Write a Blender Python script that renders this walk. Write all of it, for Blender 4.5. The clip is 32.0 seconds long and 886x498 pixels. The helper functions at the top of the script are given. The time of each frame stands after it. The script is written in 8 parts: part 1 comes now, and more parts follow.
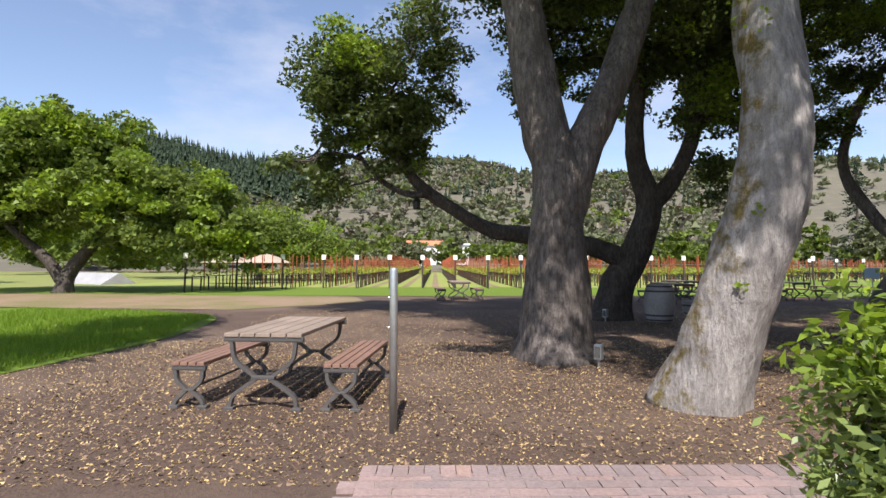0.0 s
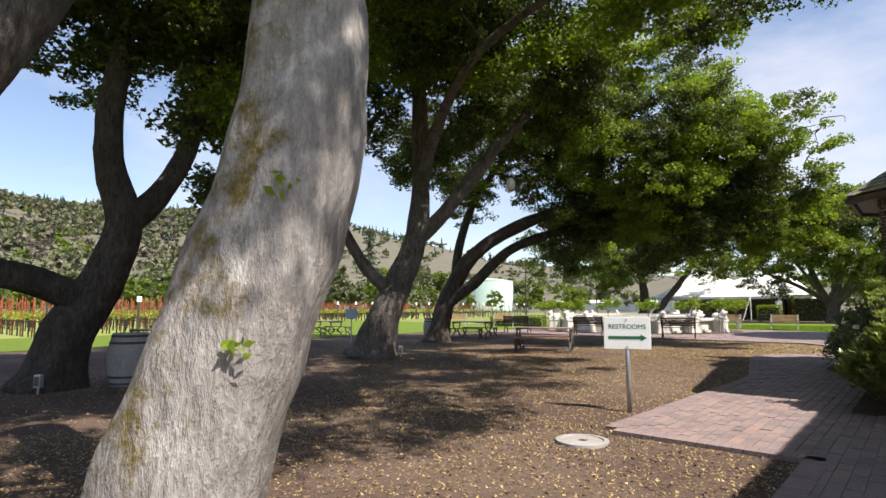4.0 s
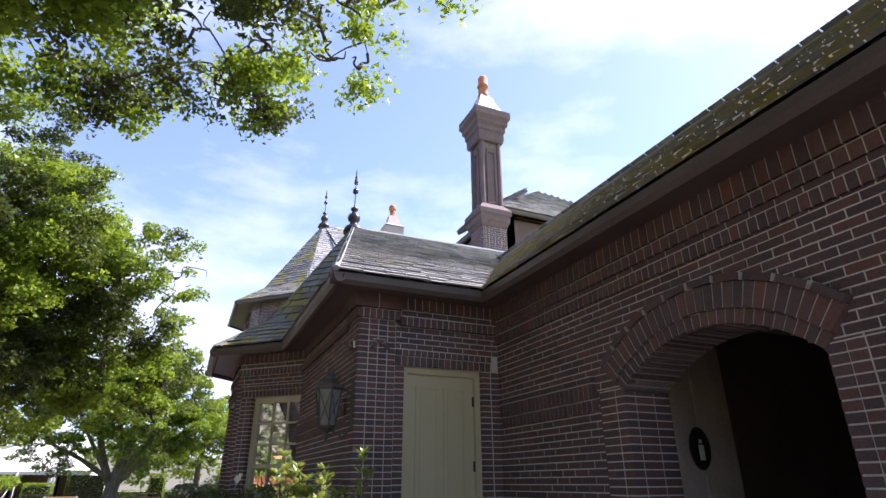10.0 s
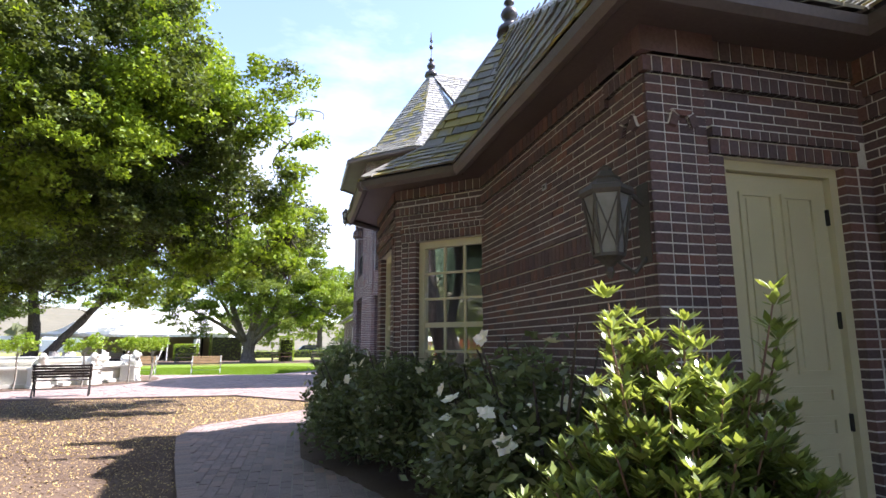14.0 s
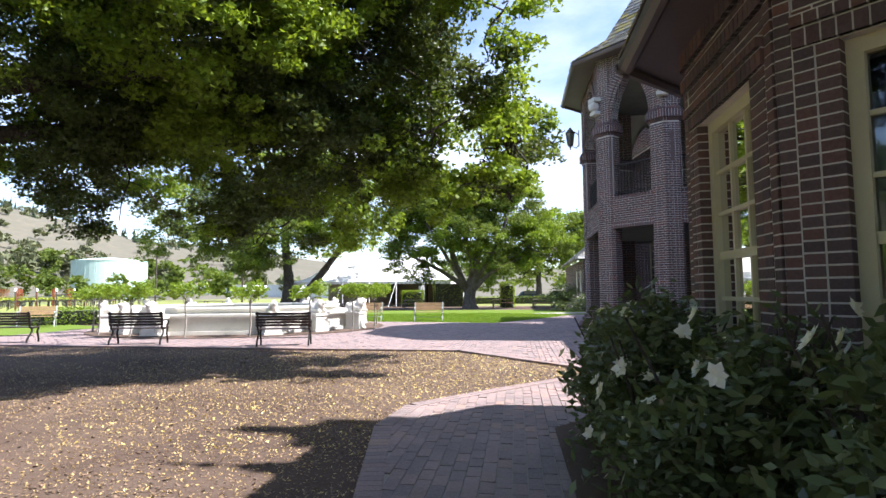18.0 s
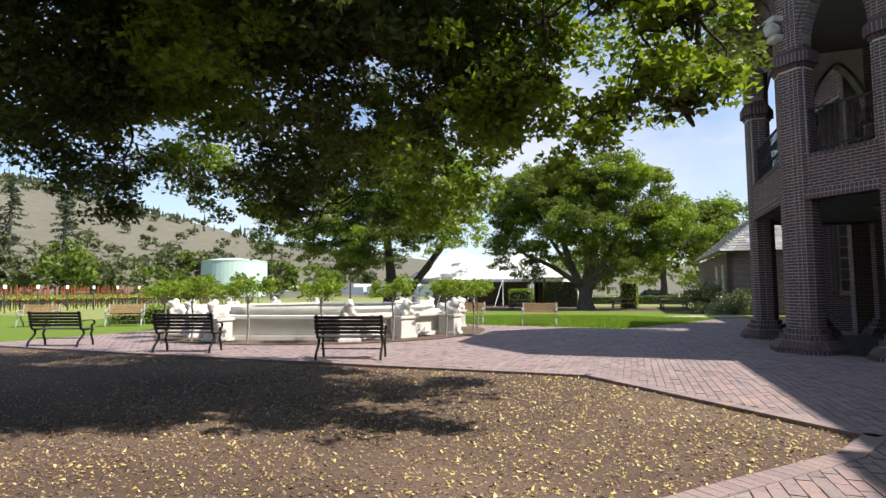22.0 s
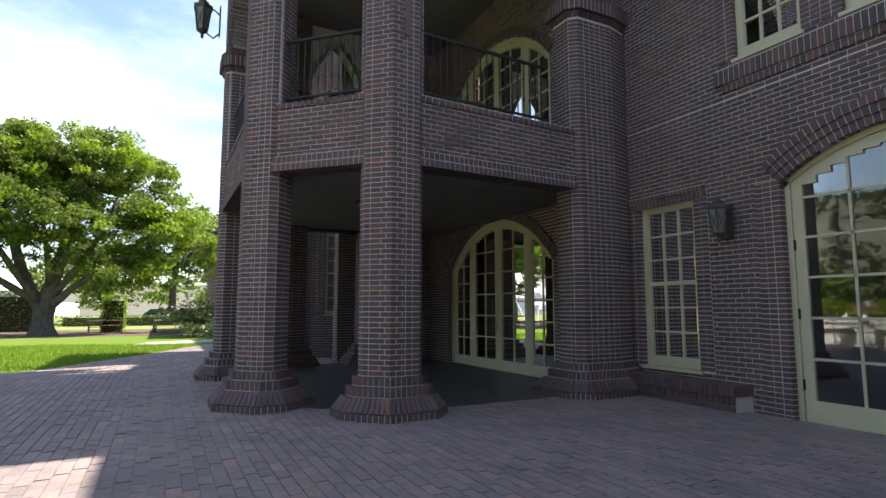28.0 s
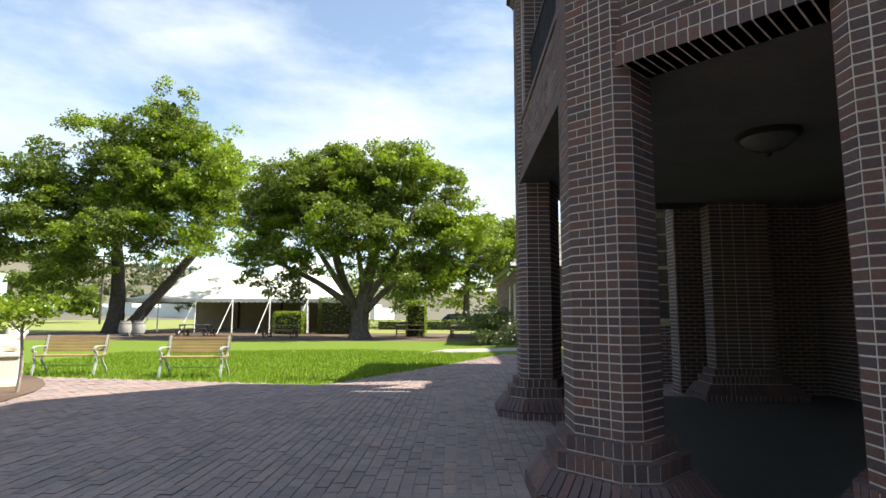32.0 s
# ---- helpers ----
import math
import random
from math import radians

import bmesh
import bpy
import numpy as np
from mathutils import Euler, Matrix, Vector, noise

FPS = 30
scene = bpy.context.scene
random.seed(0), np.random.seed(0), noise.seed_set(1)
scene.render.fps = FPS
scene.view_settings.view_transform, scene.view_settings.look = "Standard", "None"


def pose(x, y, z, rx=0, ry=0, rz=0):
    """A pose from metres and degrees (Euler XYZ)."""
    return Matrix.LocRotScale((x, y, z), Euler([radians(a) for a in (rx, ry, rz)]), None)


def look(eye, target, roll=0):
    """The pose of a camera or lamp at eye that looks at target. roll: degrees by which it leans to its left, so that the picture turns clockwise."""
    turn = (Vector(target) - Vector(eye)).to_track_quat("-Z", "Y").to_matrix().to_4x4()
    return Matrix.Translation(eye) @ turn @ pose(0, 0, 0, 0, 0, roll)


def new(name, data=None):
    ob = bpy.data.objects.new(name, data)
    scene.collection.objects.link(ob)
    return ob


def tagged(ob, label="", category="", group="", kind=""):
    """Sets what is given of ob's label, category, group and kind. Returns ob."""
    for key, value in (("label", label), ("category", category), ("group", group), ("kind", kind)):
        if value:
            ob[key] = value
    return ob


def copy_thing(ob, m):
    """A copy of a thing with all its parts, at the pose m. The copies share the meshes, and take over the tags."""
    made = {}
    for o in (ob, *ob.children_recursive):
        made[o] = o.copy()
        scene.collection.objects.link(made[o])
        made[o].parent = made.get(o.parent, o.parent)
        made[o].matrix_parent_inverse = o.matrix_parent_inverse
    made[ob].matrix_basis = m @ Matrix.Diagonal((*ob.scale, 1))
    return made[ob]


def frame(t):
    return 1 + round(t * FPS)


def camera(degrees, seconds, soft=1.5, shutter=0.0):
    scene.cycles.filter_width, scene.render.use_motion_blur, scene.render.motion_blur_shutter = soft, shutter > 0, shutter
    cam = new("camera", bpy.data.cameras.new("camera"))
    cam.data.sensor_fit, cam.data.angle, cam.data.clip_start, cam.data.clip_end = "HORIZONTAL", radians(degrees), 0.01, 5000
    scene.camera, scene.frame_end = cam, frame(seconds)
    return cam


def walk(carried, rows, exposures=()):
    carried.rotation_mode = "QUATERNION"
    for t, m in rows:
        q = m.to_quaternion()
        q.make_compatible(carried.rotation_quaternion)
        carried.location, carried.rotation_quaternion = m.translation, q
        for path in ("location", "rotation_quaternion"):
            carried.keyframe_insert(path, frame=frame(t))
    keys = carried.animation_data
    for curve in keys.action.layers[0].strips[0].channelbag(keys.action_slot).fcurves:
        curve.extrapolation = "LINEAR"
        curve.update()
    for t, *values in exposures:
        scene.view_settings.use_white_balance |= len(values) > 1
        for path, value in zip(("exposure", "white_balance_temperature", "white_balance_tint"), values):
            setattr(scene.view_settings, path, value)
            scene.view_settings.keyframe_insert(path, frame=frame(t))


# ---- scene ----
cam = camera(77.09, 32.0, soft=1.5)
PATH = [
    (0.0, pose(3.287, -4.511, 1.426, 91.63, -0.14, 89.19)),
    (0.5, pose(2.834, -4.475, 1.415, 91.84, -0.20, 88.50)),
    (1.0, pose(2.372, -4.427, 1.408, 92.35, -0.35, 86.94)),
    (1.5, pose(1.904, -4.318, 1.398, 92.61, -0.34, 83.80)),
    (2.0, pose(1.465, -4.148, 1.395, 92.74, -0.31, 79.85)),
    (2.5, pose(1.091, -3.927, 1.403, 93.77, -0.22, 72.54)),
    (3.0, pose(0.788, -3.599, 1.393, 94.59, -0.19, 63.10)),
    (3.5, pose(0.549, -3.259, 1.388, 95.09, -0.21, 53.23)),
    (4.0, pose(0.387, -2.900, 1.400, 96.01, 0.12, 40.93)),
    (4.5, pose(0.263, -2.511, 1.417, 96.77, 0.50, 29.60)),
    (5.0, pose(0.143, -2.157, 1.438, 98.94, 0.54, 21.51)),
    (5.5, pose(0.019, -1.833, 1.459, 101.95, 0.48, 15.71)),
    (6.0, pose(-0.115, -1.535, 1.476, 105.28, 0.41, 11.23)),
    (6.5, pose(-0.268, -1.259, 1.487, 108.41, 0.29, 7.11)),
    (7.0, pose(-0.448, -1.000, 1.489, 110.85, 0.07, 2.39)),
    (7.5, pose(-0.620, -0.723, 1.492, 112.92, 0.06, -4.37)),
    (8.0, pose(-0.752, -0.427, 1.496, 113.64, 0.16, -10.04)),
    (8.5, pose(-0.841, -0.113, 1.503, 114.07, 0.20, -13.90)),
    (9.0, pose(-0.890, 0.208, 1.505, 114.65, 0.16, -17.83)),
    (9.5, pose(-0.912, 0.534, 1.492, 114.45, 0.22, -21.72)),
    (10.0, pose(-0.943, 0.870, 1.473, 112.79, 0.24, -23.71)),
    (10.5, pose(-1.005, 1.228, 1.456, 109.66, 0.20, -24.13)),
    (11.0, pose(-1.068, 1.601, 1.448, 107.31, 0.14, -24.46)),
    (11.5, pose(-1.106, 1.992, 1.444, 105.25, 0.21, -24.60)),
    (12.0, pose(-1.137, 2.389, 1.444, 102.95, 0.32, -23.74)),
    (12.5, pose(-1.187, 2.810, 1.455, 102.12, 0.32, -22.49)),
    (13.0, pose(-1.254, 3.241, 1.471, 101.09, 0.26, -20.63)),
    (13.5, pose(-1.345, 3.636, 1.479, 100.44, 0.23, -17.32)),
    (14.0, pose(-1.450, 4.087, 1.484, 99.76, 0.07, -14.25)),
    (14.5, pose(-1.525, 4.605, 1.479, 99.04, 0.17, -11.76)),
    (15.0, pose(-1.576, 5.109, 1.471, 98.23, 0.31, -8.34)),
    (15.5, pose(-1.628, 5.615, 1.469, 96.73, 0.31, -6.03)),
    (16.0, pose(-1.667, 6.123, 1.468, 95.67, 0.37, -3.35)),
    (16.5, pose(-1.696, 6.631, 1.468, 94.97, 0.43, -0.47)),
    (17.0, pose(-1.719, 7.138, 1.468, 94.56, 0.47, 2.42)),
    (17.5, pose(-1.741, 7.642, 1.468, 94.38, 0.46, 5.14)),
    (18.0, pose(-1.767, 8.140, 1.468, 94.36, 0.37, 7.51)),
    (18.5, pose(-1.804, 8.629, 1.466, 94.26, 0.25, 9.29)),
    (19.0, pose(-1.862, 9.110, 1.464, 94.24, 0.12, 11.07)),
    (19.5, pose(-1.958, 9.591, 1.460, 94.31, 0.04, 13.52)),
    (20.0, pose(-2.082, 10.071, 1.456, 94.25, 0.01, 15.23)),
    (20.5, pose(-2.219, 10.552, 1.451, 94.42, -0.04, 17.55)),
    (21.0, pose(-2.336, 11.040, 1.445, 94.42, -0.04, 19.31)),
    (21.5, pose(-2.406, 11.547, 1.439, 94.22, 0.13, 19.21)),
    (22.0, pose(-2.439, 12.091, 1.437, 94.31, 0.24, 18.65)),
    (22.5, pose(-2.427, 12.644, 1.439, 94.47, 0.25, 16.93)),
    (23.0, pose(-2.376, 13.192, 1.440, 94.50, 0.34, 12.83)),
    (23.5, pose(-2.290, 13.711, 1.441, 94.63, 0.40, 8.45)),
    (24.0, pose(-2.179, 14.192, 1.441, 94.89, 0.30, 2.63)),
    (24.5, pose(-2.032, 14.639, 1.440, 94.89, 0.34, -4.60)),
    (25.0, pose(-1.850, 15.069, 1.442, 95.10, 0.39, -9.33)),
    (25.5, pose(-1.627, 15.523, 1.446, 95.49, 0.39, -14.59)),
    (26.0, pose(-1.348, 16.018, 1.449, 95.88, 0.42, -20.72)),
    (26.5, pose(-1.037, 16.506, 1.450, 96.03, 0.42, -23.49)),
    (27.0, pose(-0.712, 16.994, 1.448, 96.12, 0.28, -25.36)),
    (27.5, pose(-0.395, 17.485, 1.443, 96.15, 0.13, -26.46)),
    (28.0, pose(-0.107, 17.980, 1.437, 96.14, 0.01, -26.90)),
    (28.5, pose(0.128, 18.483, 1.429, 96.09, -0.07, -26.81)),
    (29.0, pose(0.290, 18.997, 1.423, 96.02, -0.07, -26.33)),
    (29.5, pose(0.340, 19.501, 1.419, 95.95, -0.15, -23.56)),
    (30.0, pose(0.320, 20.023, 1.424, 96.00, -0.31, -20.08)),
    (30.5, pose(0.278, 20.541, 1.438, 96.04, -0.16, -16.62)),
    (31.0, pose(0.190, 20.996, 1.455, 96.19, -0.03, -10.20)),
    (31.5, pose(0.093, 21.438, 1.475, 96.60, -0.16, -4.39)),
    (32.0, pose(-0.003, 21.916, 1.489, 96.59, -0.18, 1.39)),
]
walk(cam, PATH, [(0.0, 0.66, 6400, 17), (2.0, 0.64, 6600, 15), (4.5, 0.85, 6700, 15), (6.5, 1.18, 6500, 20), (9.0, 1.26, 6150, 27), (11.0, 1.62, 5950, 26), (13.0, 1.9, 6200, 20), (15.0, 1.8, 6200, 20), (18.0, 1.45, 6100, 17), (22.0, 0.75, 6500, 14), (24.0, 0.7, 6600, 12), (26.0, 0.88, 6600, 7), (29.0, 1.7, 6500, 11), (30.5, 1.62, 6500, 11), (32.0, 1.25, 7000, 7)])

# ---- sky and sun: late morning, sun behind the house ----
SUN_EL, SUN_AZ = radians(51.5), radians(-1.5)   # azimuth from +x towards +y
world = bpy.data.worlds.new("world")
scene.world = world
world.use_nodes = True
wt = world.node_tree
wbg = wt.nodes["Background"]
wsky = wt.nodes.new("ShaderNodeTexSky")
wsky.sky_type, wsky.sun_disc = "NISHITA", False
wsky.dust_density, wsky.ozone_density = 0.6, 1.6
wsky.sun_elevation, wsky.sun_rotation = SUN_EL, math.pi / 2 - SUN_AZ
# thin white cloud drifting over the blue, thicker towards the horizon
wco = wt.nodes.new("ShaderNodeTexCoord")
wmp = wt.nodes.new("ShaderNodeMapping")
wmp.inputs["Scale"].default_value = (1.0, 1.0, 2.6)
wt.links.new(wco.outputs["Generated"], wmp.inputs[0])
wnz = wt.nodes.new("ShaderNodeTexNoise")
wnz.inputs["Scale"].default_value, wnz.inputs["Detail"].default_value, wnz.inputs["Roughness"].default_value = 1.7, 8.0, 0.58
wt.links.new(wmp.outputs[0], wnz.inputs["Vector"])
wrp = wt.nodes.new("ShaderNodeValToRGB")
wrp.color_ramp.elements[0].position, wrp.color_ramp.elements[0].color = 0.47, (0.06, 0.06, 0.06, 1)
wrp.color_ramp.elements[1].position, wrp.color_ramp.elements[1].color = 0.74, (0.9, 0.9, 0.9, 1)
wt.links.new(wnz.outputs["Fac"], wrp.inputs[0])
wmx = wt.nodes.new("ShaderNodeMix")
wmx.data_type = "RGBA"
wmx.inputs[7].default_value = (4.7, 5.0, 5.5, 1)
wt.links.new(wrp.outputs[0], wmx.inputs[0])
wt.links.new(wsky.outputs[0], wmx.inputs[6])
wt.links.new(wmx.outputs[2], wbg.inputs[0])
wbg.inputs[1].default_value = 0.115
sun = new("sun", bpy.data.lights.new("sun", "SUN"))
sun.data.energy, sun.data.angle, sun.data.color = 4.8, radians(0.6), (1.0, 0.95, 0.86)
sd = Vector((math.cos(SUN_EL) * math.cos(SUN_AZ), math.cos(SUN_EL) * math.sin(SUN_AZ), math.sin(SUN_EL)))
sun.matrix_world = look(sd * 60, (0, 0, 0))


# ---- materials ----
class Mat:
    """A small wrapper round a node material."""
    def __init__(self, name, base, rough=0.6, metal=0.0, spec=0.5):
        self.m = bpy.data.materials.new(name)
        self.m.use_nodes = True
        self.t = self.m.node_tree
        self.b = self.t.nodes["Principled BSDF"]
        self.b.inputs["Base Color"].default_value = (*base, 1)
        self.b.inputs["Roughness"].default_value = rough
        self.b.inputs["Metallic"].default_value = metal
        self.b.inputs["Specular IOR Level"].default_value = spec
        self.co = None

    def n(self, kind, **kw):
        nd = self.t.nodes.new(kind)
        for k, v in kw.items():
            nd.inputs[k].default_value = v
        return nd

    def link(self, a, b):
        self.t.links.new(a, b)

    def coords(self):
        if self.co is None:
            self.co = self.t.nodes.new("ShaderNodeTexCoord").outputs["Object"]
        return self.co

    def world_coords(self):
        if self.co is None:
            self.co = self.t.nodes.new("ShaderNodeNewGeometry").outputs["Position"]
        return self.co

    def noise(self, scale, detail=4, rough=0.6, stretch=None):
        nd = self.n("ShaderNodeTexNoise", Scale=scale, Detail=detail, Roughness=rough)
        src = self.coords()
        if stretch:
            mp = self.n("ShaderNodeMapping")
            mp.inputs["Scale"].default_value = stretch
            self.link(src, mp.inputs[0])
            src = mp.outputs[0]
        self.link(src, nd.inputs["Vector"])
        return nd.outputs["Fac"]

    def ramp(self, fac, stops):
        nd = self.t.nodes.new("ShaderNodeValToRGB")
        el = nd.color_ramp.elements
        while len(el) < len(stops):
            el.new(0.5)
        for e, (p, c) in zip(el, stops):
            e.position, e.color = p, (*c, 1)
        self.link(fac, nd.inputs[0])
        return nd.outputs[0]

    def mix(self, fac, a, b, kind="MIX"):
        nd = self.t.nodes.new("ShaderNodeMix")
        nd.data_type, nd.blend_type = "RGBA", kind
        for sock, v in ((nd.inputs[0], fac), (nd.inputs[6], a), (nd.inputs[7], b)):
            if hasattr(v, "links"):
                self.link(v, sock)
            elif isinstance(v, (int, float)):
                sock.default_value = v
            else:
                sock.default_value = (*v, 1)
        return nd.outputs[2]

    def color(self, out):
        self.link(out, self.b.inputs["Base Color"])
        return self

    def bump(self, fac, strength=0.4, dist=0.02):
        nd = self.n("ShaderNodeBump", Strength=strength, Distance=dist)
        self.link(fac, nd.inputs["Height"])
        self.link(nd.outputs[0], self.b.inputs["Normal"])
        return self

    def vary(self, col, amount=0.3, island=False):
        """Brightness varied from object to object, or from island to island."""
        if island:
            r = self.t.nodes.new("ShaderNodeNewGeometry").outputs["Random Per Island"]
        else:
            r = self.t.nodes.new("ShaderNodeObjectInfo").outputs["Random"]
        rp = self.ramp(r, [(0, (1 - amount,) * 3), (1, (1 + amount,) * 3)])
        return self.mix(1.0, col, rp, "MULTIPLY")


def plain(name, base, rough=0.6, metal=0.0, grain=60, amount=0.25, bump=0.1, dist=0.003):
    """A surface with fine grain and broad stains."""
    k = Mat(name, base, rough, metal)
    a = k.noise(grain, 3)
    b = k.noise(1.7, 5)
    lo, hi = tuple(c * (1 - amount) for c in base), tuple(min(1, c * (1 + amount * 0.6)) for c in base)
    c1 = k.ramp(a, [(0.3, lo), (0.7, hi)])
    k.color(k.mix(0.5, c1, k.ramp(b, [(0.35, lo), (0.65, hi)])))
    k.bump(a, bump, dist)
    return k.m


def ground_mat(name, cols, scale=14, leaf=None):
    k = Mat(name, cols[0], 0.95, spec=0.2)
    k.world_coords()
    a, b, c = k.noise(scale, 6, 0.7), k.noise(0.35, 5), k.noise(scale * 4.3, 3, 0.7)
    c1 = k.ramp(a, [(0.32, cols[0]), (0.6, cols[1])])
    c2 = k.ramp(c, [(0.35, cols[0]), (0.7, cols[2])])
    col = k.mix(0.5, c1, c2)
    col = k.mix(k.ramp(b, [(0.42, (0, 0, 0)), (0.62, (1, 1, 1))]), col, cols[3])
    k.color(col)
    k.bump(k.mix(0.5, a, c), 0.8, 0.03)
    return k.m


M_mulch = ground_mat("mulch", [(0.048, 0.033, 0.028), (0.11, 0.074, 0.058), (0.20, 0.145, 0.105), (0.15, 0.108, 0.082)])
M_lawn = ground_mat("lawn", [(0.085, 0.14, 0.015), (0.135, 0.205, 0.024), (0.175, 0.25, 0.04), (0.125, 0.185, 0.022)], 25)
M_field = ground_mat("field", [(0.16, 0.19, 0.05), (0.24, 0.27, 0.08), (0.29, 0.25, 0.13), (0.2, 0.24, 0.07)], 3)
M_path = ground_mat("dirt_path", [(0.22, 0.155, 0.10), (0.28, 0.2, 0.13), (0.32, 0.24, 0.16), (0.18, 0.165, 0.07)], 9)


BRICK_TONES = ((0.112, 0.084, 0.09), (0.155, 0.108, 0.108), (0.195, 0.108, 0.095))


def brick_mat(name, lo, hi, alt):
    k = Mat(name, lo, 0.8, spec=0.35)
    r = k.t.nodes.new("ShaderNodeNewGeometry").outputs["Random Per Island"]
    col = k.ramp(r, [(0.0, lo), (0.45, hi), (0.8, alt), (0.9, lo), (1.0, (alt[0] * 1.2, alt[1] * 1.1, alt[2]))])
    g = k.noise(45, 4)
    w = k.noise(1.3, 5)
    col = k.mix(0.45, col, k.ramp(g, [(0.3, (0.5, 0.5, 0.5)), (0.7, (1.3, 1.3, 1.3))]), "MULTIPLY")
    col = k.mix(0.5, col, k.ramp(w, [(0.35, (0.7, 0.7, 0.72)), (0.65, (1.15, 1.12, 1.1))]), "MULTIPLY")
    k.color(col)
    k.bump(g, 0.5, 0.006)
    return k.m


M_brick = brick_mat("brick", *BRICK_TONES)
M_mortar = plain("mortar", (0.73, 0.70, 0.66), 0.95, grain=80, bump=0.3)
M_paver = brick_mat("paver", (0.235, 0.192, 0.187), (0.295, 0.23, 0.22), (0.325, 0.24, 0.22))
M_joint = plain("joint", (0.30, 0.265, 0.225), 0.95, grain=60)
M_cream = plain("cream_paint", (0.66, 0.61, 0.40), 0.45, grain=120, amount=0.06, bump=0.03)
M_slate = brick_mat("slate", (0.20, 0.205, 0.205), (0.40, 0.405, 0.41), (0.31, 0.315, 0.27))
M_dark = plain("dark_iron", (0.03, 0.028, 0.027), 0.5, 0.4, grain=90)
M_gutter = plain("gutter_paint", (0.12, 0.097, 0.09), 0.45, grain=30)
M_white = plain("white_canvas", (0.82, 0.82, 0.80), 0.6, grain=8, amount=0.06)
M_wood = plain("weathered_wood", (0.30, 0.235, 0.185), 0.75, grain=30, amount=0.35, bump=0.2)
M_stone = plain("pale_stone", (0.66, 0.64, 0.58), 0.85, grain=35, amount=0.2, bump=0.3)


def bark_mat(name, lo, hi, moss=0.0, furrow=1.0):
    """Furrowed bark: ragged cracks that run up the stem, mottling for lichen and painted sun dapple, moss on the south
    side.
    """
    k = Mat(name, lo, 0.95, spec=0.12)

    def cracks(scale, up, wide):
        wob = k.n("ShaderNodeTexNoise", Scale=scale * 0.7, Detail=3.0, Roughness=0.6)
        k.link(k.coords(), wob.inputs["Vector"])
        mp = k.n("ShaderNodeMapping")
        mp.inputs["Scale"].default_value = (1.0, 1.0, up)
        k.link(k.coords(), mp.inputs[0])
        at = k.mix(0.22 / scale * 6, mp.outputs[0], wob.outputs["Color"], "ADD")
        nd = k.n("ShaderNodeTexVoronoi", Scale=scale)
        nd.feature = "DISTANCE_TO_EDGE"
        k.link(at, nd.inputs["Vector"])
        return k.ramp(nd.outputs["Distance"], [(0.0, (0, 0, 0)), (wide, (1, 1, 1))])
    c1, c2 = cracks(11, 0.15, 0.22), cracks(24, 0.22, 0.3)
    c = k.mix(1.0 - 0.5 * furrow, k.mix(0.5, c1, c2), k.ramp(k.noise(17, 5, 0.7, (1, 1, 0.3)), [(0.34, (0, 0, 0)), (0.6, (1, 1, 1))]))
    f = k.noise(80, 5, 0.75, (1, 1, 0.5))
    m = k.noise(5, 5, 0.65, (1, 1, 0.5))
    col = k.mix(c, tuple(q * (1 - 0.6 * furrow) for q in lo), k.ramp(m, [(0.3, lo), (0.68, hi)]))
    col = k.mix(0.5, col, k.ramp(f, [(0.28, (0.6, 0.6, 0.6)), (0.72, (1.35, 1.35, 1.35))]), "MULTIPLY")
    # broad darker mottling: lichen, and sun dapple put into the colour
    st = k.noise(1.3, 4)
    col = k.mix(k.ramp(st, [(0.5, (0, 0, 0)), (0.68, (0.5, 0.5, 0.5))]), col, tuple(q * 0.6 for q in lo))
    if moss:
        sx = k.t.nodes.new("ShaderNodeSeparateXYZ")
        k.link(k.t.nodes.new("ShaderNodeNewGeometry").outputs["Normal"], sx.inputs[0])
        mu = k.n("ShaderNodeMath")
        mu.operation = "MULTIPLY_ADD"
        k.link(sx.outputs["Y"], mu.inputs[0])
        mu.inputs[1].default_value = -0.36
        k.link(k.noise(5, 6, 0.7), mu.inputs[2])
        col = k.mix(k.ramp(mu.outputs[0], [(0.78, (0, 0, 0)), (0.93, (moss, moss, moss))]), col, k.ramp(f, [(0.3, (0.07, 0.055, 0.013)), (0.7, (0.21, 0.155, 0.042))]))
    k.color(col)
    k.bump(k.mix(0.3, c, f), 0.5 + 0.45 * furrow, 0.035)
    return k.m


M_bark = bark_mat("oak_bark", (0.15, 0.13, 0.115), (0.30, 0.265, 0.24))
M_bark_pale = bark_mat("pale_oak_bark", (0.29, 0.265, 0.245), (0.50, 0.475, 0.445), 0.95, 0.5)
M_bark_dark = bark_mat("dark_oak_bark", (0.085, 0.072, 0.062), (0.17, 0.148, 0.128))


def leaf_mat(name, lo, hi, glow=0.35, spec=0.4, rough=0.45):
    k = Mat(name, lo, rough, spec=spec)
    r = k.t.nodes.new("ShaderNodeNewGeometry").outputs["Random Per Island"]
    c = k.ramp(r, [(0.0, lo), (0.7, hi), (1.0, tuple(x * 1.35 for x in hi))])
    k.color(c)
    tr = k.t.nodes.new("ShaderNodeBsdfTranslucent")
    k.link(k.mix(0.5, c, (hi[0] * 2.2, hi[1] * 2.0, hi[2] * 0.6)), tr.inputs["Color"])
    mx = k.t.nodes.new("ShaderNodeMixShader")
    mx.inputs[0].default_value = glow
    k.link(k.b.outputs[0], mx.inputs[1])
    k.link(tr.outputs[0], mx.inputs[2])
    k.link(mx.outputs[0], k.t.nodes["Material Output"].inputs[0])
    return k.m


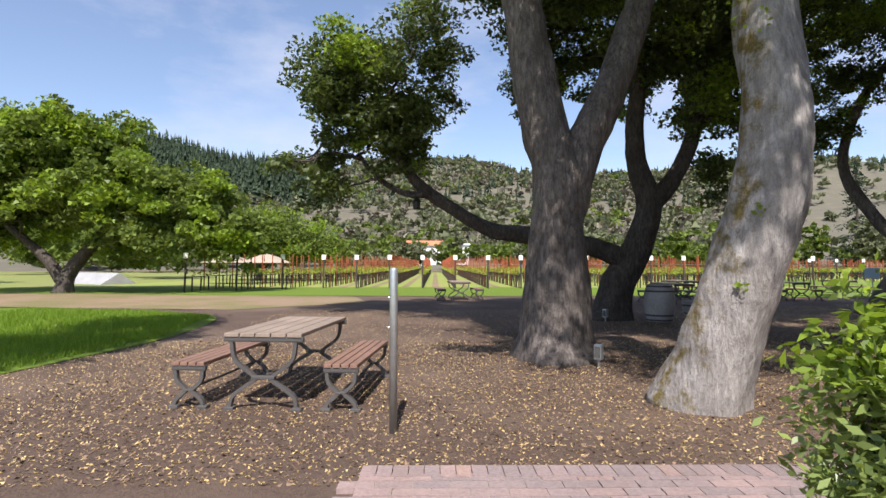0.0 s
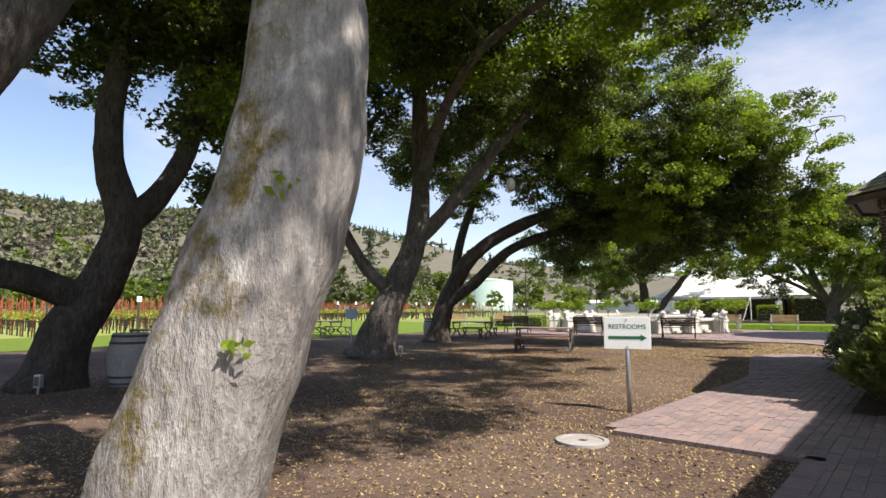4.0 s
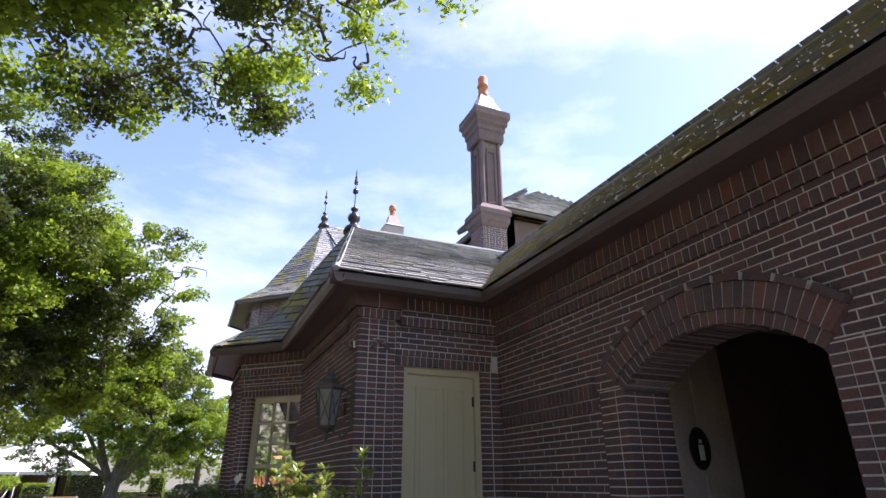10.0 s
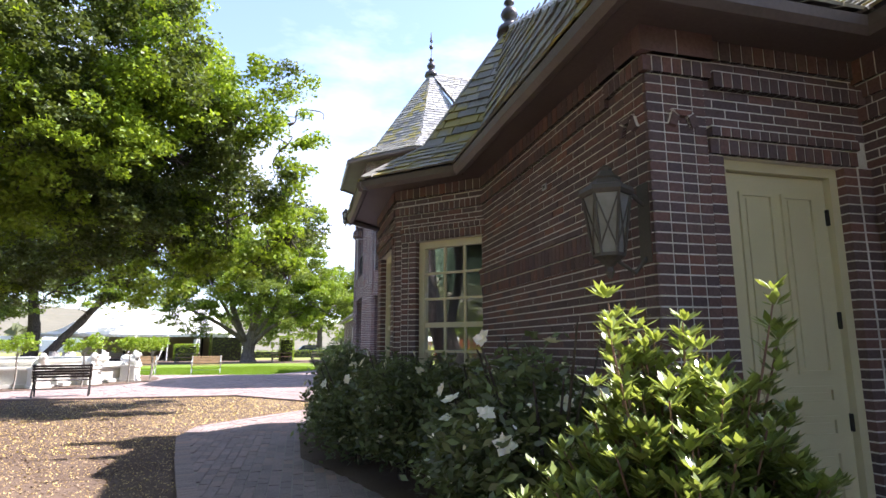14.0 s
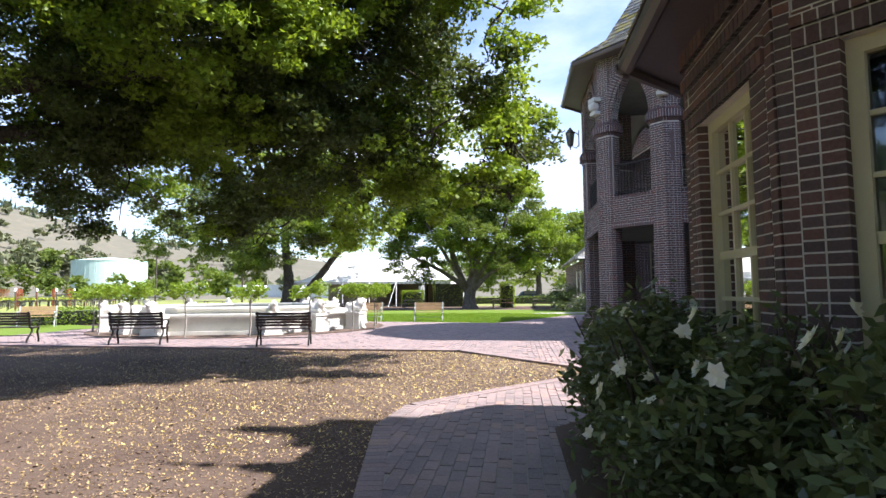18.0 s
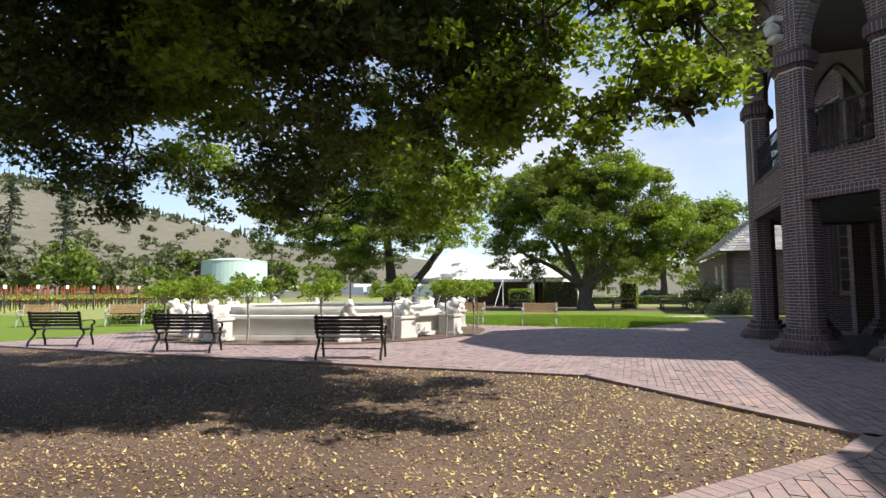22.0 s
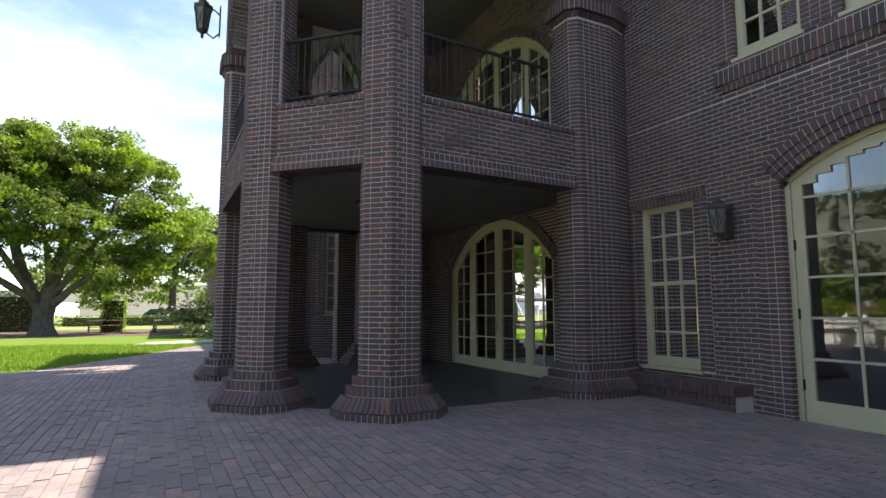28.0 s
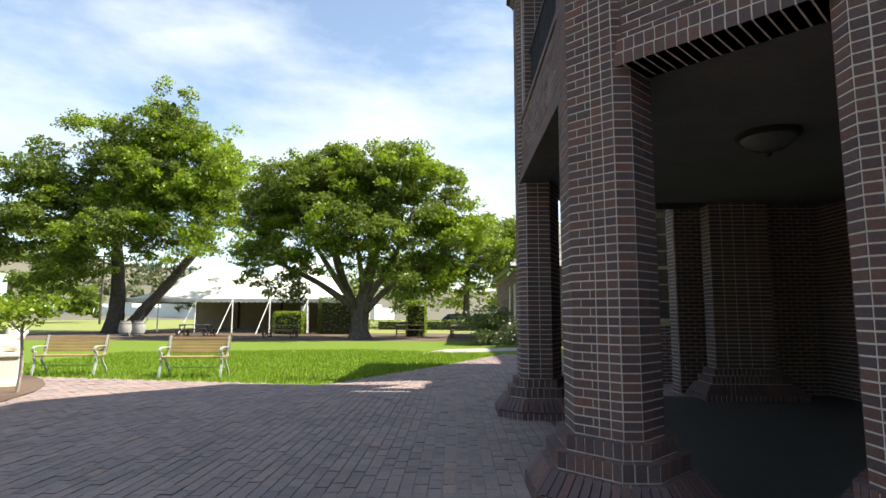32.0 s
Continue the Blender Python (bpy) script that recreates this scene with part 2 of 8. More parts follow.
M_leaf = leaf_mat("oak_leaf", (0.022, 0.036, 0.011), (0.085, 0.118, 0.029), 0.36)
# young green, also the painted sunlit side of the oak crowns
M_leaf_bright = leaf_mat("young_and_sunlit_leaf", (0.085, 0.14, 0.012), (0.20, 0.29, 0.03), 0.42)
M_leaf_far = leaf_mat("far_leaf", (0.05, 0.082, 0.017), (0.14, 0.19, 0.04), 0.36, 0.2, 0.6)
M_shrub = leaf_mat("shrub_leaf", (0.055, 0.078, 0.034), (0.125, 0.165, 0.07), 0.25, 0.5, 0.35)
M_leaf_young = leaf_mat("yellow_green_leaf", (0.10, 0.145, 0.04), (0.21, 0.275, 0.08), 0.28, 0.6, 0.3)
# tip leaves in the tone they take on in the sun
M_leaf_sunlit_tip = leaf_mat("sunlit_tip_leaf", (0.13, 0.18, 0.045), (0.27, 0.34, 0.10), 0.3, 0.6, 0.3)
M_petal = leaf_mat("white_petal", (0.7, 0.7, 0.66), (0.85, 0.85, 0.82), 0.3)


def object_brick_mat(name, lo, hi, alt):
    """The same brick, varied from object to object."""
    k = Mat(name, lo, 0.8, spec=0.35)
    k.world_coords()
    r = k.t.nodes.new("ShaderNodeObjectInfo").outputs["Random"]
    col = k.ramp(r, [(0.0, lo), (0.45, hi), (0.8, alt), (0.9, lo), (1.0, (alt[0] * 1.2, alt[1] * 1.1, alt[2]))])
    g, w = k.noise(45, 4), k.noise(1.3, 5)
    col = k.mix(0.45, col, k.ramp(g, [(0.3, (0.5, 0.5, 0.5)), (0.7, (1.3, 1.3, 1.3))]), "MULTIPLY")
    col = k.mix(0.5, col, k.ramp(w, [(0.35, (0.7, 0.7, 0.72)), (0.65, (1.15, 1.12, 1.1))]), "MULTIPLY")
    k.color(col)
    k.bump(g, 0.5, 0.006)
    return k.m


PAVER_TONES = ((0.235, 0.192, 0.187), (0.295, 0.23, 0.22), (0.325, 0.24, 0.22))
M_brick_single = object_brick_mat("brick_single", *BRICK_TONES)
M_paver_single = object_brick_mat("paver_single", *PAVER_TONES)
M_brick_plain = plain("brick_plain", (0.17, 0.12, 0.115), 0.85, grain=30)
M_brick_far = plain("chimney_brick", (0.17, 0.12, 0.115), 0.85, grain=12, amount=0.35, bump=0.3, dist=0.01)
M_plaster = plain("grey_plaster", (0.42, 0.41, 0.40), 0.9, grain=30)
M_cream_old = plain("worn_cream_paint", (0.55, 0.47, 0.38), 0.7, grain=25, amount=0.3)
M_brass = plain("aged_brass", (0.55, 0.40, 0.14), 0.3, 0.9, grain=60)
M_lead = plain("lead_sheet", (0.42, 0.42, 0.43), 0.45, 0.3, grain=20)
M_lead_dark = plain("dark_lead", (0.06, 0.055, 0.06), 0.4, 0.5, grain=30)
M_clay = plain("terracotta", (0.55, 0.22, 0.11), 0.8, grain=25)
def mossy_slate():
    """Slates, some of them yellow with lichen, in patches."""
    k = Mat("mossy_slate", (0.2, 0.2, 0.17), 0.75, spec=0.35)
    r = k.t.nodes.new("ShaderNodeNewGeometry").outputs["Random Per Island"]
    w, g = k.noise(0.9, 4), k.noise(40, 4)
    col = k.ramp(r, [(0.0, (0.15, 0.148, 0.135)), (0.5, (0.28, 0.275, 0.25)), (0.85, (0.24, 0.225, 0.165)), (1.0, (0.36, 0.36, 0.335))])
    ad = k.n("ShaderNodeMath")
    ad.operation = "MULTIPLY_ADD"
    k.link(r, ad.inputs[0])
    ad.inputs[1].default_value = 0.32
    k.link(w, ad.inputs[2])
    col = k.mix(k.ramp(ad.outputs[0], [(0.70, (0, 0, 0)), (0.78, (0.85, 0.85, 0.85))]), col, (0.30, 0.25, 0.055))
    col = k.mix(0.5, col, k.ramp(g, [(0.3, (0.6, 0.6, 0.6)), (0.7, (1.25, 1.25, 1.25))]), "MULTIPLY")
    k.color(col)
    k.bump(g, 0.5, 0.008)
    return k.m


M_slate_moss = mossy_slate()
M_hedge_fill = plain("hedge_fill", (0.03, 0.035, 0.02), 0.8, grain=40)


def glass_mat(name, tint=(0.9, 0.95, 0.95), rough=0.02, clear=0.25):
    """A window pane: part see-through, part mirror."""
    k = Mat(name, (0.02, 0.025, 0.03), rough, spec=0.6)
    tr = k.t.nodes.new("ShaderNodeBsdfTransparent")
    tr.inputs[0].default_value = (*tint, 1)
    gl = k.t.nodes.new("ShaderNodeBsdfGlossy")
    gl.inputs["Roughness"].default_value = rough
    fr = k.t.nodes.new("ShaderNodeFresnel")
    fr.inputs[0].default_value = 1.9
    mx = k.t.nodes.new("ShaderNodeMixShader")
    k.link(fr.outputs[0], mx.inputs[0])
    k.link(tr.outputs[0], mx.inputs[1])
    k.link(gl.outputs[0], mx.inputs[2])
    k.link(mx.outputs[0], k.t.nodes["Material Output"].inputs[0])
    return k.m


M_glass = glass_mat("window_glass", (0.75, 0.8, 0.8))
M_lamp_glass = plain("lamp_glass", (0.13, 0.13, 0.125), 0.15, grain=20)
M_lantern_glass = plain("frosted_lantern_glass", (0.25, 0.25, 0.23), 0.3, grain=14, amount=0.3)
M_bronze = plain("weathered_bronze", (0.11, 0.10, 0.088), 0.6, 0.4, grain=60)

# the grey plaster's colour at two fifths, for the porch ceilings
M_plaster_dark = plain("dark_plaster", (0.16, 0.155, 0.15), 0.9, grain=30)
# dark smooth floor; its very low tone also carries the porch's shade
M_porch_floor = plain("dark_porch_slab", (0.06, 0.06, 0.055), 0.5, grain=20, amount=0.3)
M_joint_pale = plain("concrete_path", (0.36, 0.34, 0.32), 0.9, grain=20)
M_dry_leaf = leaf_mat("dry_leaf", (0.24, 0.155, 0.07), (0.55, 0.41, 0.18), 0.15)
M_yellow_leaf = leaf_mat("yellow_fallen_leaf", (0.42, 0.31, 0.09), (0.68, 0.56, 0.22), 0.15)
M_chip = leaf_mat("wood_chip", (0.07, 0.045, 0.03), (0.22, 0.15, 0.10), 0.0)

M_iron = plain("grey_cast_iron", (0.10, 0.095, 0.09), 0.6, 0.3, grain=40)
M_iron_pale = plain("pale_cast_iron", (0.42, 0.46, 0.44), 0.55, 0.2, grain=40)
M_iron_band = plain("iron_hoop", (0.07, 0.07, 0.075), 0.5, 0.5, grain=40)
M_wood_red = plain("red_brown_wood", (0.24, 0.14, 0.10), 0.7, grain=35, amount=0.35, bump=0.2)
M_wood_dark = plain("dark_stained_wood", (0.045, 0.03, 0.026), 0.6, grain=35, amount=0.35, bump=0.2)
M_wood_gold = plain("golden_wood", (0.32, 0.21, 0.10), 0.65, grain=35, amount=0.3, bump=0.2)
M_wood_grey = plain("grey_barrel_oak", (0.34, 0.325, 0.31), 0.8, grain=25, amount=0.35, bump=0.25)
M_galv = plain("galvanised_steel", (0.50, 0.53, 0.54), 0.38, 0.75, grain=18, amount=0.2)
M_sign = plain("white_enamel", (0.80, 0.84, 0.83), 0.4, grain=10, amount=0.05)
M_green = plain("green_paint", (0.01, 0.12, 0.06), 0.5, grain=30, amount=0.1)
M_bluepanel = plain("blue_panel", (0.35, 0.5, 0.6), 0.5, grain=20, amount=0.1)
M_water = plain("basin_water", (0.06, 0.08, 0.07), 0.05, grain=5, amount=0.1, bump=0.05)
M_tent_wall = plain("beige_canvas", (0.40, 0.33, 0.25), 0.8, grain=10, amount=0.15)
M_car = plain("blue_car_paint", (0.05, 0.07, 0.12), 0.2, 0.3, grain=8, amount=0.05)
M_post = plain("dark_post", (0.055, 0.042, 0.034), 0.8, grain=30)
M_rust = plain("rust_red_steel", (0.30, 0.075, 0.03), 0.8, grain=20, amount=0.3)
M_leaf_vine = leaf_mat("vine_leaf", (0.16, 0.20, 0.02), (0.30, 0.34, 0.05), 0.4)
# grey-green of the far woods, with distance haze lightening the colour
M_leaf_hazed_grey = leaf_mat("hazed_grey_leaf", (0.085, 0.10, 0.06), (0.15, 0.165, 0.095), 0.2, 0.05, 0.9)
M_scrub = leaf_mat("brown_scrub", (0.105, 0.098, 0.075), (0.175, 0.16, 0.125), 0.1, 0.05, 0.9)
M_conifer = leaf_mat("conifer", (0.025, 0.042, 0.026), (0.055, 0.078, 0.05), 0.1, 0.05, 0.9)
M_tank = plain("tank_paint", (0.50, 0.66, 0.58), 0.5, grain=2, amount=0.08)
M_tank_white = plain("greenhouse_film", (0.62, 0.66, 0.68), 0.5, grain=2, amount=0.1)
M_blade = leaf_mat("grass_blade", (0.09, 0.16, 0.014), (0.17, 0.27, 0.03), 0.35, 0.2)
M_vinefield = ground_mat("vine_field", [(0.24, 0.25, 0.07), (0.24, 0.30, 0.07), (0.34, 0.31, 0.14), (0.22, 0.29, 0.06)], 2)
# brown-tan hill ground, paled in colour for the haze of distance
M_hill_hazed = ground_mat("hazed_hill_cover", [(0.11, 0.105, 0.075), (0.15, 0.138, 0.10), (0.20, 0.178, 0.13), (0.13, 0.125, 0.095)], 0.05)


# ---- mesh helpers ----
def mesh_of(bm, name, mat, smooth=False):
    me = bpy.data.meshes.new(name)
    bm.to_mesh(me)
    bm.free()
    for m in (mat if isinstance(mat, (list, tuple)) else [mat]):
        me.materials.append(m)
    if smooth:
        me.polygons.foreach_set("use_smooth", [True] * len(me.polygons))
    return me


def part(name, bm, mat, parent, label="", smooth=False):
    ob = new(name, mesh_of(bm, name, mat, smooth))
    ob.parent = parent
    if label:
        tagged(ob, label)
    return ob


def thing(name, label, category, at=(0, 0, 0), rz=0, group="", kind=""):
    ob = new(name)
    ob.matrix_basis = pose(*at, 0, 0, rz)
    return tagged(ob, label, category, group, kind)


def solid(name, bm, mat, label="", category="", kind="", group="", smooth=False):
    return tagged(new(name, mesh_of(bm, name, mat, smooth)), label, category, group, kind)


def box(bm, x0, y0, z0, x1, y1, z1, m=None, bevel=0.0):
    """Adds an axis-aligned box, turned by m."""
    vs = [(x, y, z) for z in (z0, z1) for x, y in ((x0, y0), (x1, y0), (x1, y1), (x0, y1))]
    vs = [bm.verts.new(m @ Vector(v) if m else v) for v in vs]
    fs = [bm.faces.new([vs[i] for i in f]) for f in ((3, 2, 1, 0), (4, 5, 6, 7), (0, 1, 5, 4), (1, 2, 6, 5), (2, 3, 7, 6), (3, 0, 4, 7))]
    if bevel:
        es = list({e for f in fs for e in f.edges})
        bmesh.ops.bevel(bm, geom=es, offset=bevel, segments=2, affect="EDGES", profile=0.6)


def boxes(*rows, m=None, bevel=0.0):
    bm = bmesh.new()
    for r in rows:
        box(bm, *r, m=m, bevel=bevel)
    return bm


def prism(pts, z0, z1, bm=None, cap=True):
    """A plan outline pushed from z0 to z1."""
    bm = bm or bmesh.new()
    lo = [bm.verts.new((x, y, z0)) for x, y in pts]
    hi = [bm.verts.new((x, y, z1)) for x, y in pts]
    n = len(pts)
    for i in range(n):
        bm.faces.new((lo[i], lo[(i + 1) % n], hi[(i + 1) % n], hi[i]))
    if cap:
        bm.faces.new(hi)
        bm.faces.new(lo[::-1])
    return bm


def lathe(profile, n=16, bm=None, m=None, cap=True):
    """Turns rows of radius, height round the z axis."""
    bm = bm or bmesh.new()
    rings = []
    for r, z in profile:
        ring = []
        for k in range(n):
            a = 2 * math.pi * k / n
            v = Vector((r * math.cos(a), r * math.sin(a), z))
            ring.append(bm.verts.new(m @ v if m else v))
        rings.append(ring)
    for a, b in zip(rings, rings[1:]):
        for k in range(n):
            bm.faces.new((a[k], a[(k + 1) % n], b[(k + 1) % n], b[k]))
    if cap:
        bm.faces.new(rings[-1])
        bm.faces.new(rings[0][::-1])
    return bm


def tube(pts, radii, n=10, bm=None, rough=0.0, seed=0, cap=True):
    """A limb through points with a radius at each, knobbly by rough."""
    bm = bm or bmesh.new()
    pts = [Vector(p) for p in pts]
    if not isinstance(radii, (list, tuple)):
        radii = [radii] * len(pts)
    up, rings = None, []
    for i, p in enumerate(pts):
        d = (pts[min(i + 1, len(pts) - 1)] - pts[max(i - 1, 0)]).normalized()
        if up is None:
            up = d.orthogonal().normalized()
        up = (up - d * up.dot(d)).normalized()
        side = d.cross(up)
        ring = []
        for k in range(n):
            a = 2 * math.pi * k / n
            o = up * math.cos(a) + side * math.sin(a)
            r = radii[i]
            if rough:
                r *= 1 + rough * (noise.noise(p * 0.9 + o * 1.3 + Vector((seed, 0, 0))) + 0.5 * noise.noise(p * 2.7 + o * 2.6))
            ring.append(bm.verts.new(p + o * r))
        rings.append(ring)
    for a, b in zip(rings, rings[1:]):
        for k in range(n):
            bm.faces.new((a[k], a[(k + 1) % n], b[(k + 1) % n], b[k]))
    if cap:
        bm.faces.new(rings[-1])
        bm.faces.new(rings[0][::-1])
    return bm


def spline(pts, steps):
    """Catmull-Rom through points of any length, steps pieces a span."""
    P = [np.array(p, float) for p in pts]
    P = [2 * P[0] - P[1]] + P + [2 * P[-1] - P[-2]]
    out = []
    for i in range(1, len(P) - 2):
        a, b, c, d = P[i - 1:i + 3]
        for k in range(steps):
            t = k / steps
            out.append(0.5 * (2 * b + (c - a) * t + (2 * a - 5 * b + 4 * c - d) * t * t + (3 * b - a - 3 * c + d) * t ** 3))
    out.append(P[-2])
    return out


def quads(name, V, mat, uv=False):
    """A mesh out of an array of loose quads, n x 4 x 3."""
    n = len(V)
    me = bpy.data.meshes.new(name)
    me.vertices.add(4 * n)
    me.vertices.foreach_set("co", V.reshape(-1).astype(np.float32))
    me.loops.add(4 * n)
    me.loops.foreach_set("vertex_index", np.arange(4 * n, dtype=np.int32))
    me.polygons.add(n)
    me.polygons.foreach_set("loop_start", np.arange(0, 4 * n, 4, dtype=np.int32))
    me.polygons.foreach_set("use_smooth", np.zeros(n, dtype=bool))
    me.materials.append(mat)
    me.update(calc_edges=True)
    return me


def leaf_mesh(name, rng, C, size, mat, aspect=0.5, three=False):
    """Leaves as kites, or as triangles where they stay far off."""
    Q = leaf_quads(rng, C, size, aspect=aspect)
    if not three:
        return quads(name, Q, mat)
    mid = (Q[:, 1] + Q[:, 3]) / 2
    top = mid + (Q[:, 2] - mid) * 0.75
    half = (Q[:, 1] - Q[:, 3]) * 0.62
    return triangles(name, np.stack([Q[:, 0], top + half, top - half], 1), mat)


def triangles(name, V, mat):
    """A mesh out of an array of loose triangles, n x 3 x 3."""
    n = len(V)
    me = bpy.data.meshes.new(name)
    me.vertices.add(3 * n)
    me.vertices.foreach_set("co", np.ascontiguousarray(V, dtype=np.float32).reshape(-1))
    me.loops.add(3 * n)
    me.loops.foreach_set("vertex_index", np.arange(3 * n, dtype=np.int32))
    me.polygons.add(n)
    me.polygons.foreach_set("loop_start", np.arange(0, 3 * n, 3, dtype=np.int32))
    me.polygons.foreach_set("use_smooth", np.zeros(n, dtype=bool))
    me.materials.append(mat)
    me.update(calc_edges=True)
    return me


def leaf_quads(rng, C, size, spread=0.5, aspect=0.5, droop=0.0):
    """Pointed leaves (kites) at the centres C, turned at random."""
    n = len(C)
    d = rng.normal(size=(n, 3))
    d[:, 2] = d[:, 2] * 0.6 - droop
    d /= np.linalg.norm(d, axis=1, keepdims=True)
    e = rng.normal(size=(n, 3))
    e -= d * (e * d).sum(1, keepdims=True)
    e /= np.linalg.norm(e, axis=1, keepdims=True)
    s = (size * (0.65 + 0.7 * rng.random(n)))[:, None]
    w = s * aspect
    return np.stack([C - d * s * 0.5, C + e * w * 0.5 - d * s * 0.05, C + d * s * 0.5, C - e * w * 0.5 - d * s * 0.05], 1)


def crown_points(rng, blobs, clumps, per, clump_r, shell=0.55):
    """Leaf places: clumps on rounded lobes, which cover the outer part of ellipsoid blobs (x, y, z, rx, ry, rz)."""
    B = np.array(blobs, float)
    vol = (B[:, 3] * B[:, 4] * B[:, 5]) ** 0.75
    lobes = []
    for b, q in zip(B, vol / vol.sum()):
        for j in range(max(5, min(26, int(150 * q)))):
            d = rng.normal(size=3)
            d /= np.linalg.norm(d)
            f = 0.30 + 0.16 * rng.random()
            lobes.append((*(b[:3] + d * b[3:] * (0.45 + 0.4 * rng.random())), *(b[3:] * f)))
    L = np.array(lobes)
    w = (L[:, 3] * L[:, 4] * L[:, 5]) ** 0.67
    k = rng.choice(len(L), clumps, p=w / w.sum())
    d = rng.normal(size=(clumps, 3))
    d[:, 2] = np.where(rng.random(clumps) < 0.35, np.abs(d[:, 2]), d[:, 2])
    d /= np.linalg.norm(d, axis=1, keepdims=True)
    r = (shell ** 3 + (1 - shell ** 3) * rng.random(clumps)) ** (1 / 3)
    r *= 0.85 + 0.3 * rng.random(clumps)
    c = L[k, :3] + d * r[:, None] * L[k, 3:]
    off = rng.normal(size=(clumps, per, 3))
    off *= (rng.random((clumps, per, 1)) ** 0.4) / np.linalg.norm(off, axis=2, keepdims=True)
    off *= clump_r * (1.0 + 1.1 * rng.random((clumps, 1, 1)))
    off[..., 2] = off[..., 2] * 0.55 - 0.35 * (off[..., :2] ** 2).sum(2) / clump_r * 0.4
    return (c[:, None] + off).reshape(-1, 3)


# ---- brickwork ----
COURSE, BRICK, JOINT = 0.069, 0.208, 0.0118
BOXF = np.array([(3, 2, 1, 0), (4, 5, 6, 7), (0, 1, 5, 4), (1, 2, 6, 5), (2, 3, 7, 6), (3, 0, 4, 7)], dtype=np.int32)


def cuboids(name, V, mat, skip=None):
    """One mesh out of an array of boxes, n x 8 corners x 3; skip: the face that lies hidden in mortar."""
    n = len(V)
    faces = BOXF if skip is None else np.delete(BOXF, skip, 0)
    nf = len(faces)
    me = bpy.data.meshes.new(name)
    me.vertices.add(8 * n)
    me.vertices.foreach_set("co", np.ascontiguousarray(V, dtype=np.float32).reshape(-1))
    F = (faces[None] + (np.arange(n) * 8)[:, None, None]).astype(np.int32).reshape(-1)
    me.loops.add(4 * nf * n)
    me.loops.foreach_set("vertex_index", F)
    me.polygons.add(nf * n)
    me.polygons.foreach_set("loop_start", np.arange(0, 4 * nf * n, 4, dtype=np.int32))
    me.polygons.foreach_set("use_smooth", np.zeros(nf * n, dtype=bool))
    me.materials.append(mat)
    me.update(calc_edges=True)
    return me


def corners(u0, u1, v0, v1, d0, d1):
    """Box corners out of arrays of extents along, up and outwards."""
    u0, u1, v0, v1, d0, d1 = np.broadcast_arrays(*[np.asarray(a, float) for a in (u0, u1, v0, v1, d0, d1)])
    P = []
    for v in (v0, v1):
        for u, d in ((u0, d0), (u0, d1), (u1, d1), (u1, d0)):
            P.append(np.stack([u, d, v], -1))
    return np.stack(P, -2)[..., [0, 3, 2, 1, 4, 7, 6, 5], :]


def wall_matrix(x, y, angle):
    """Local x runs along the wall, y points out of it, z up."""
    a = radians(angle)
    c, s = math.cos(a), math.sin(a)
    return np.array([[c, s, 0, x], [s, -c, 0, y], [0, 0, 1, 0], [0, 0, 0, 1]])


def put(M, V):
    return V @ M[:3, :3].T + M[:3, 3]


class Opening:
    """A hole in a wall: flat, round (part of a circle) or pointed head."""
    def __init__(self, u0, u1, z0, spring, rise=0.0, kind="flat"):
        self.u0, self.u1, self.z0, self.spring, self.rise, self.kind = u0, u1, z0, spring, rise, kind
        self.mid, self.half = (u0 + u1) / 2, (u1 - u0) / 2

    def head(self, u):
        t = min(1.0, abs(u - self.mid) / self.half)
        if self.kind == "flat":
            return self.spring
        if self.kind == "round":
            r = (self.half ** 2 + self.rise ** 2) / (2 * self.rise)
            return self.spring + math.sqrt(max(0, r * r - (t * self.half) ** 2)) - (r - self.rise)
        r = (self.half ** 2 + self.rise ** 2) / (2 * self.half)
        x = r - self.half + t * self.half
        return self.spring + math.sqrt(max(0.0, r * r - x * x))

    def span(self, z):
        """The open stretch at the height z."""
        if not self.z0 < z < self.spring + self.rise:
            return None
        if z <= self.spring:
            return self.u0, self.u1
        us = [u for u in np.linspace(self.u0, self.u1, 121) if self.head(u) > z]
        return (us[0], us[-1]) if us else None


def lay_bond(u0, u1, z0, z1, openings=(), proud=0.005, deep=0.03, seed=0, wobble=0.0025):
    """Running bond, cut round the openings."""
    rng = np.random.default_rng(seed)
    U0, U1, V0, V1 = [], [], [], []
    n = int(round((z1 - z0) / COURSE))
    for c in range(n):
        za = z0 + c * COURSE
        zb = min(za + COURSE, z1)
        holes = sorted(s for s in (o.span((za + zb) / 2) for o in openings) if s)
        free, at = [], u0
        for a, b in holes:
            if a > at:
                free.append((at, min(a, u1)))
            at = max(at, b)
        if at < u1:
            free.append((at, u1))
        for a, b in free:
            k = math.floor((a - (c % 2) * BRICK / 2) / BRICK)
            u = k * BRICK + (c % 2) * BRICK / 2
            cuts = [a]
            while u < b:
                if u > a + 0.05 and u < b - 0.05:
                    cuts.append(u)
                u += BRICK
            cuts.append(b)
            for p, q in zip(cuts, cuts[1:]):
                if q - p > JOINT + 0.008:
                    U0.append(p + JOINT / 2), U1.append(q - JOINT / 2), V0.append(za + JOINT / 2), V1.append(zb - JOINT / 2)
    d = np.clip(proud + rng.normal(0, wobble, len(U0)), 0.002, 0.012)
    return corners(U0, U1, V0, V1, -deep, d)


def lay_stack(u0, u1, z0, z1, proud=0.02, deep=0.03):
    """One column of headers on top of each other."""
    n = max(1, int(round((z1 - z0) / COURSE)))
    z = z0 + np.arange(n) * (z1 - z0) / n
    return corners(u0 + JOINT / 2, u1 - JOINT / 2, z + JOINT / 2, z + (z1 - z0) / n - JOINT / 2, -deep, proud)


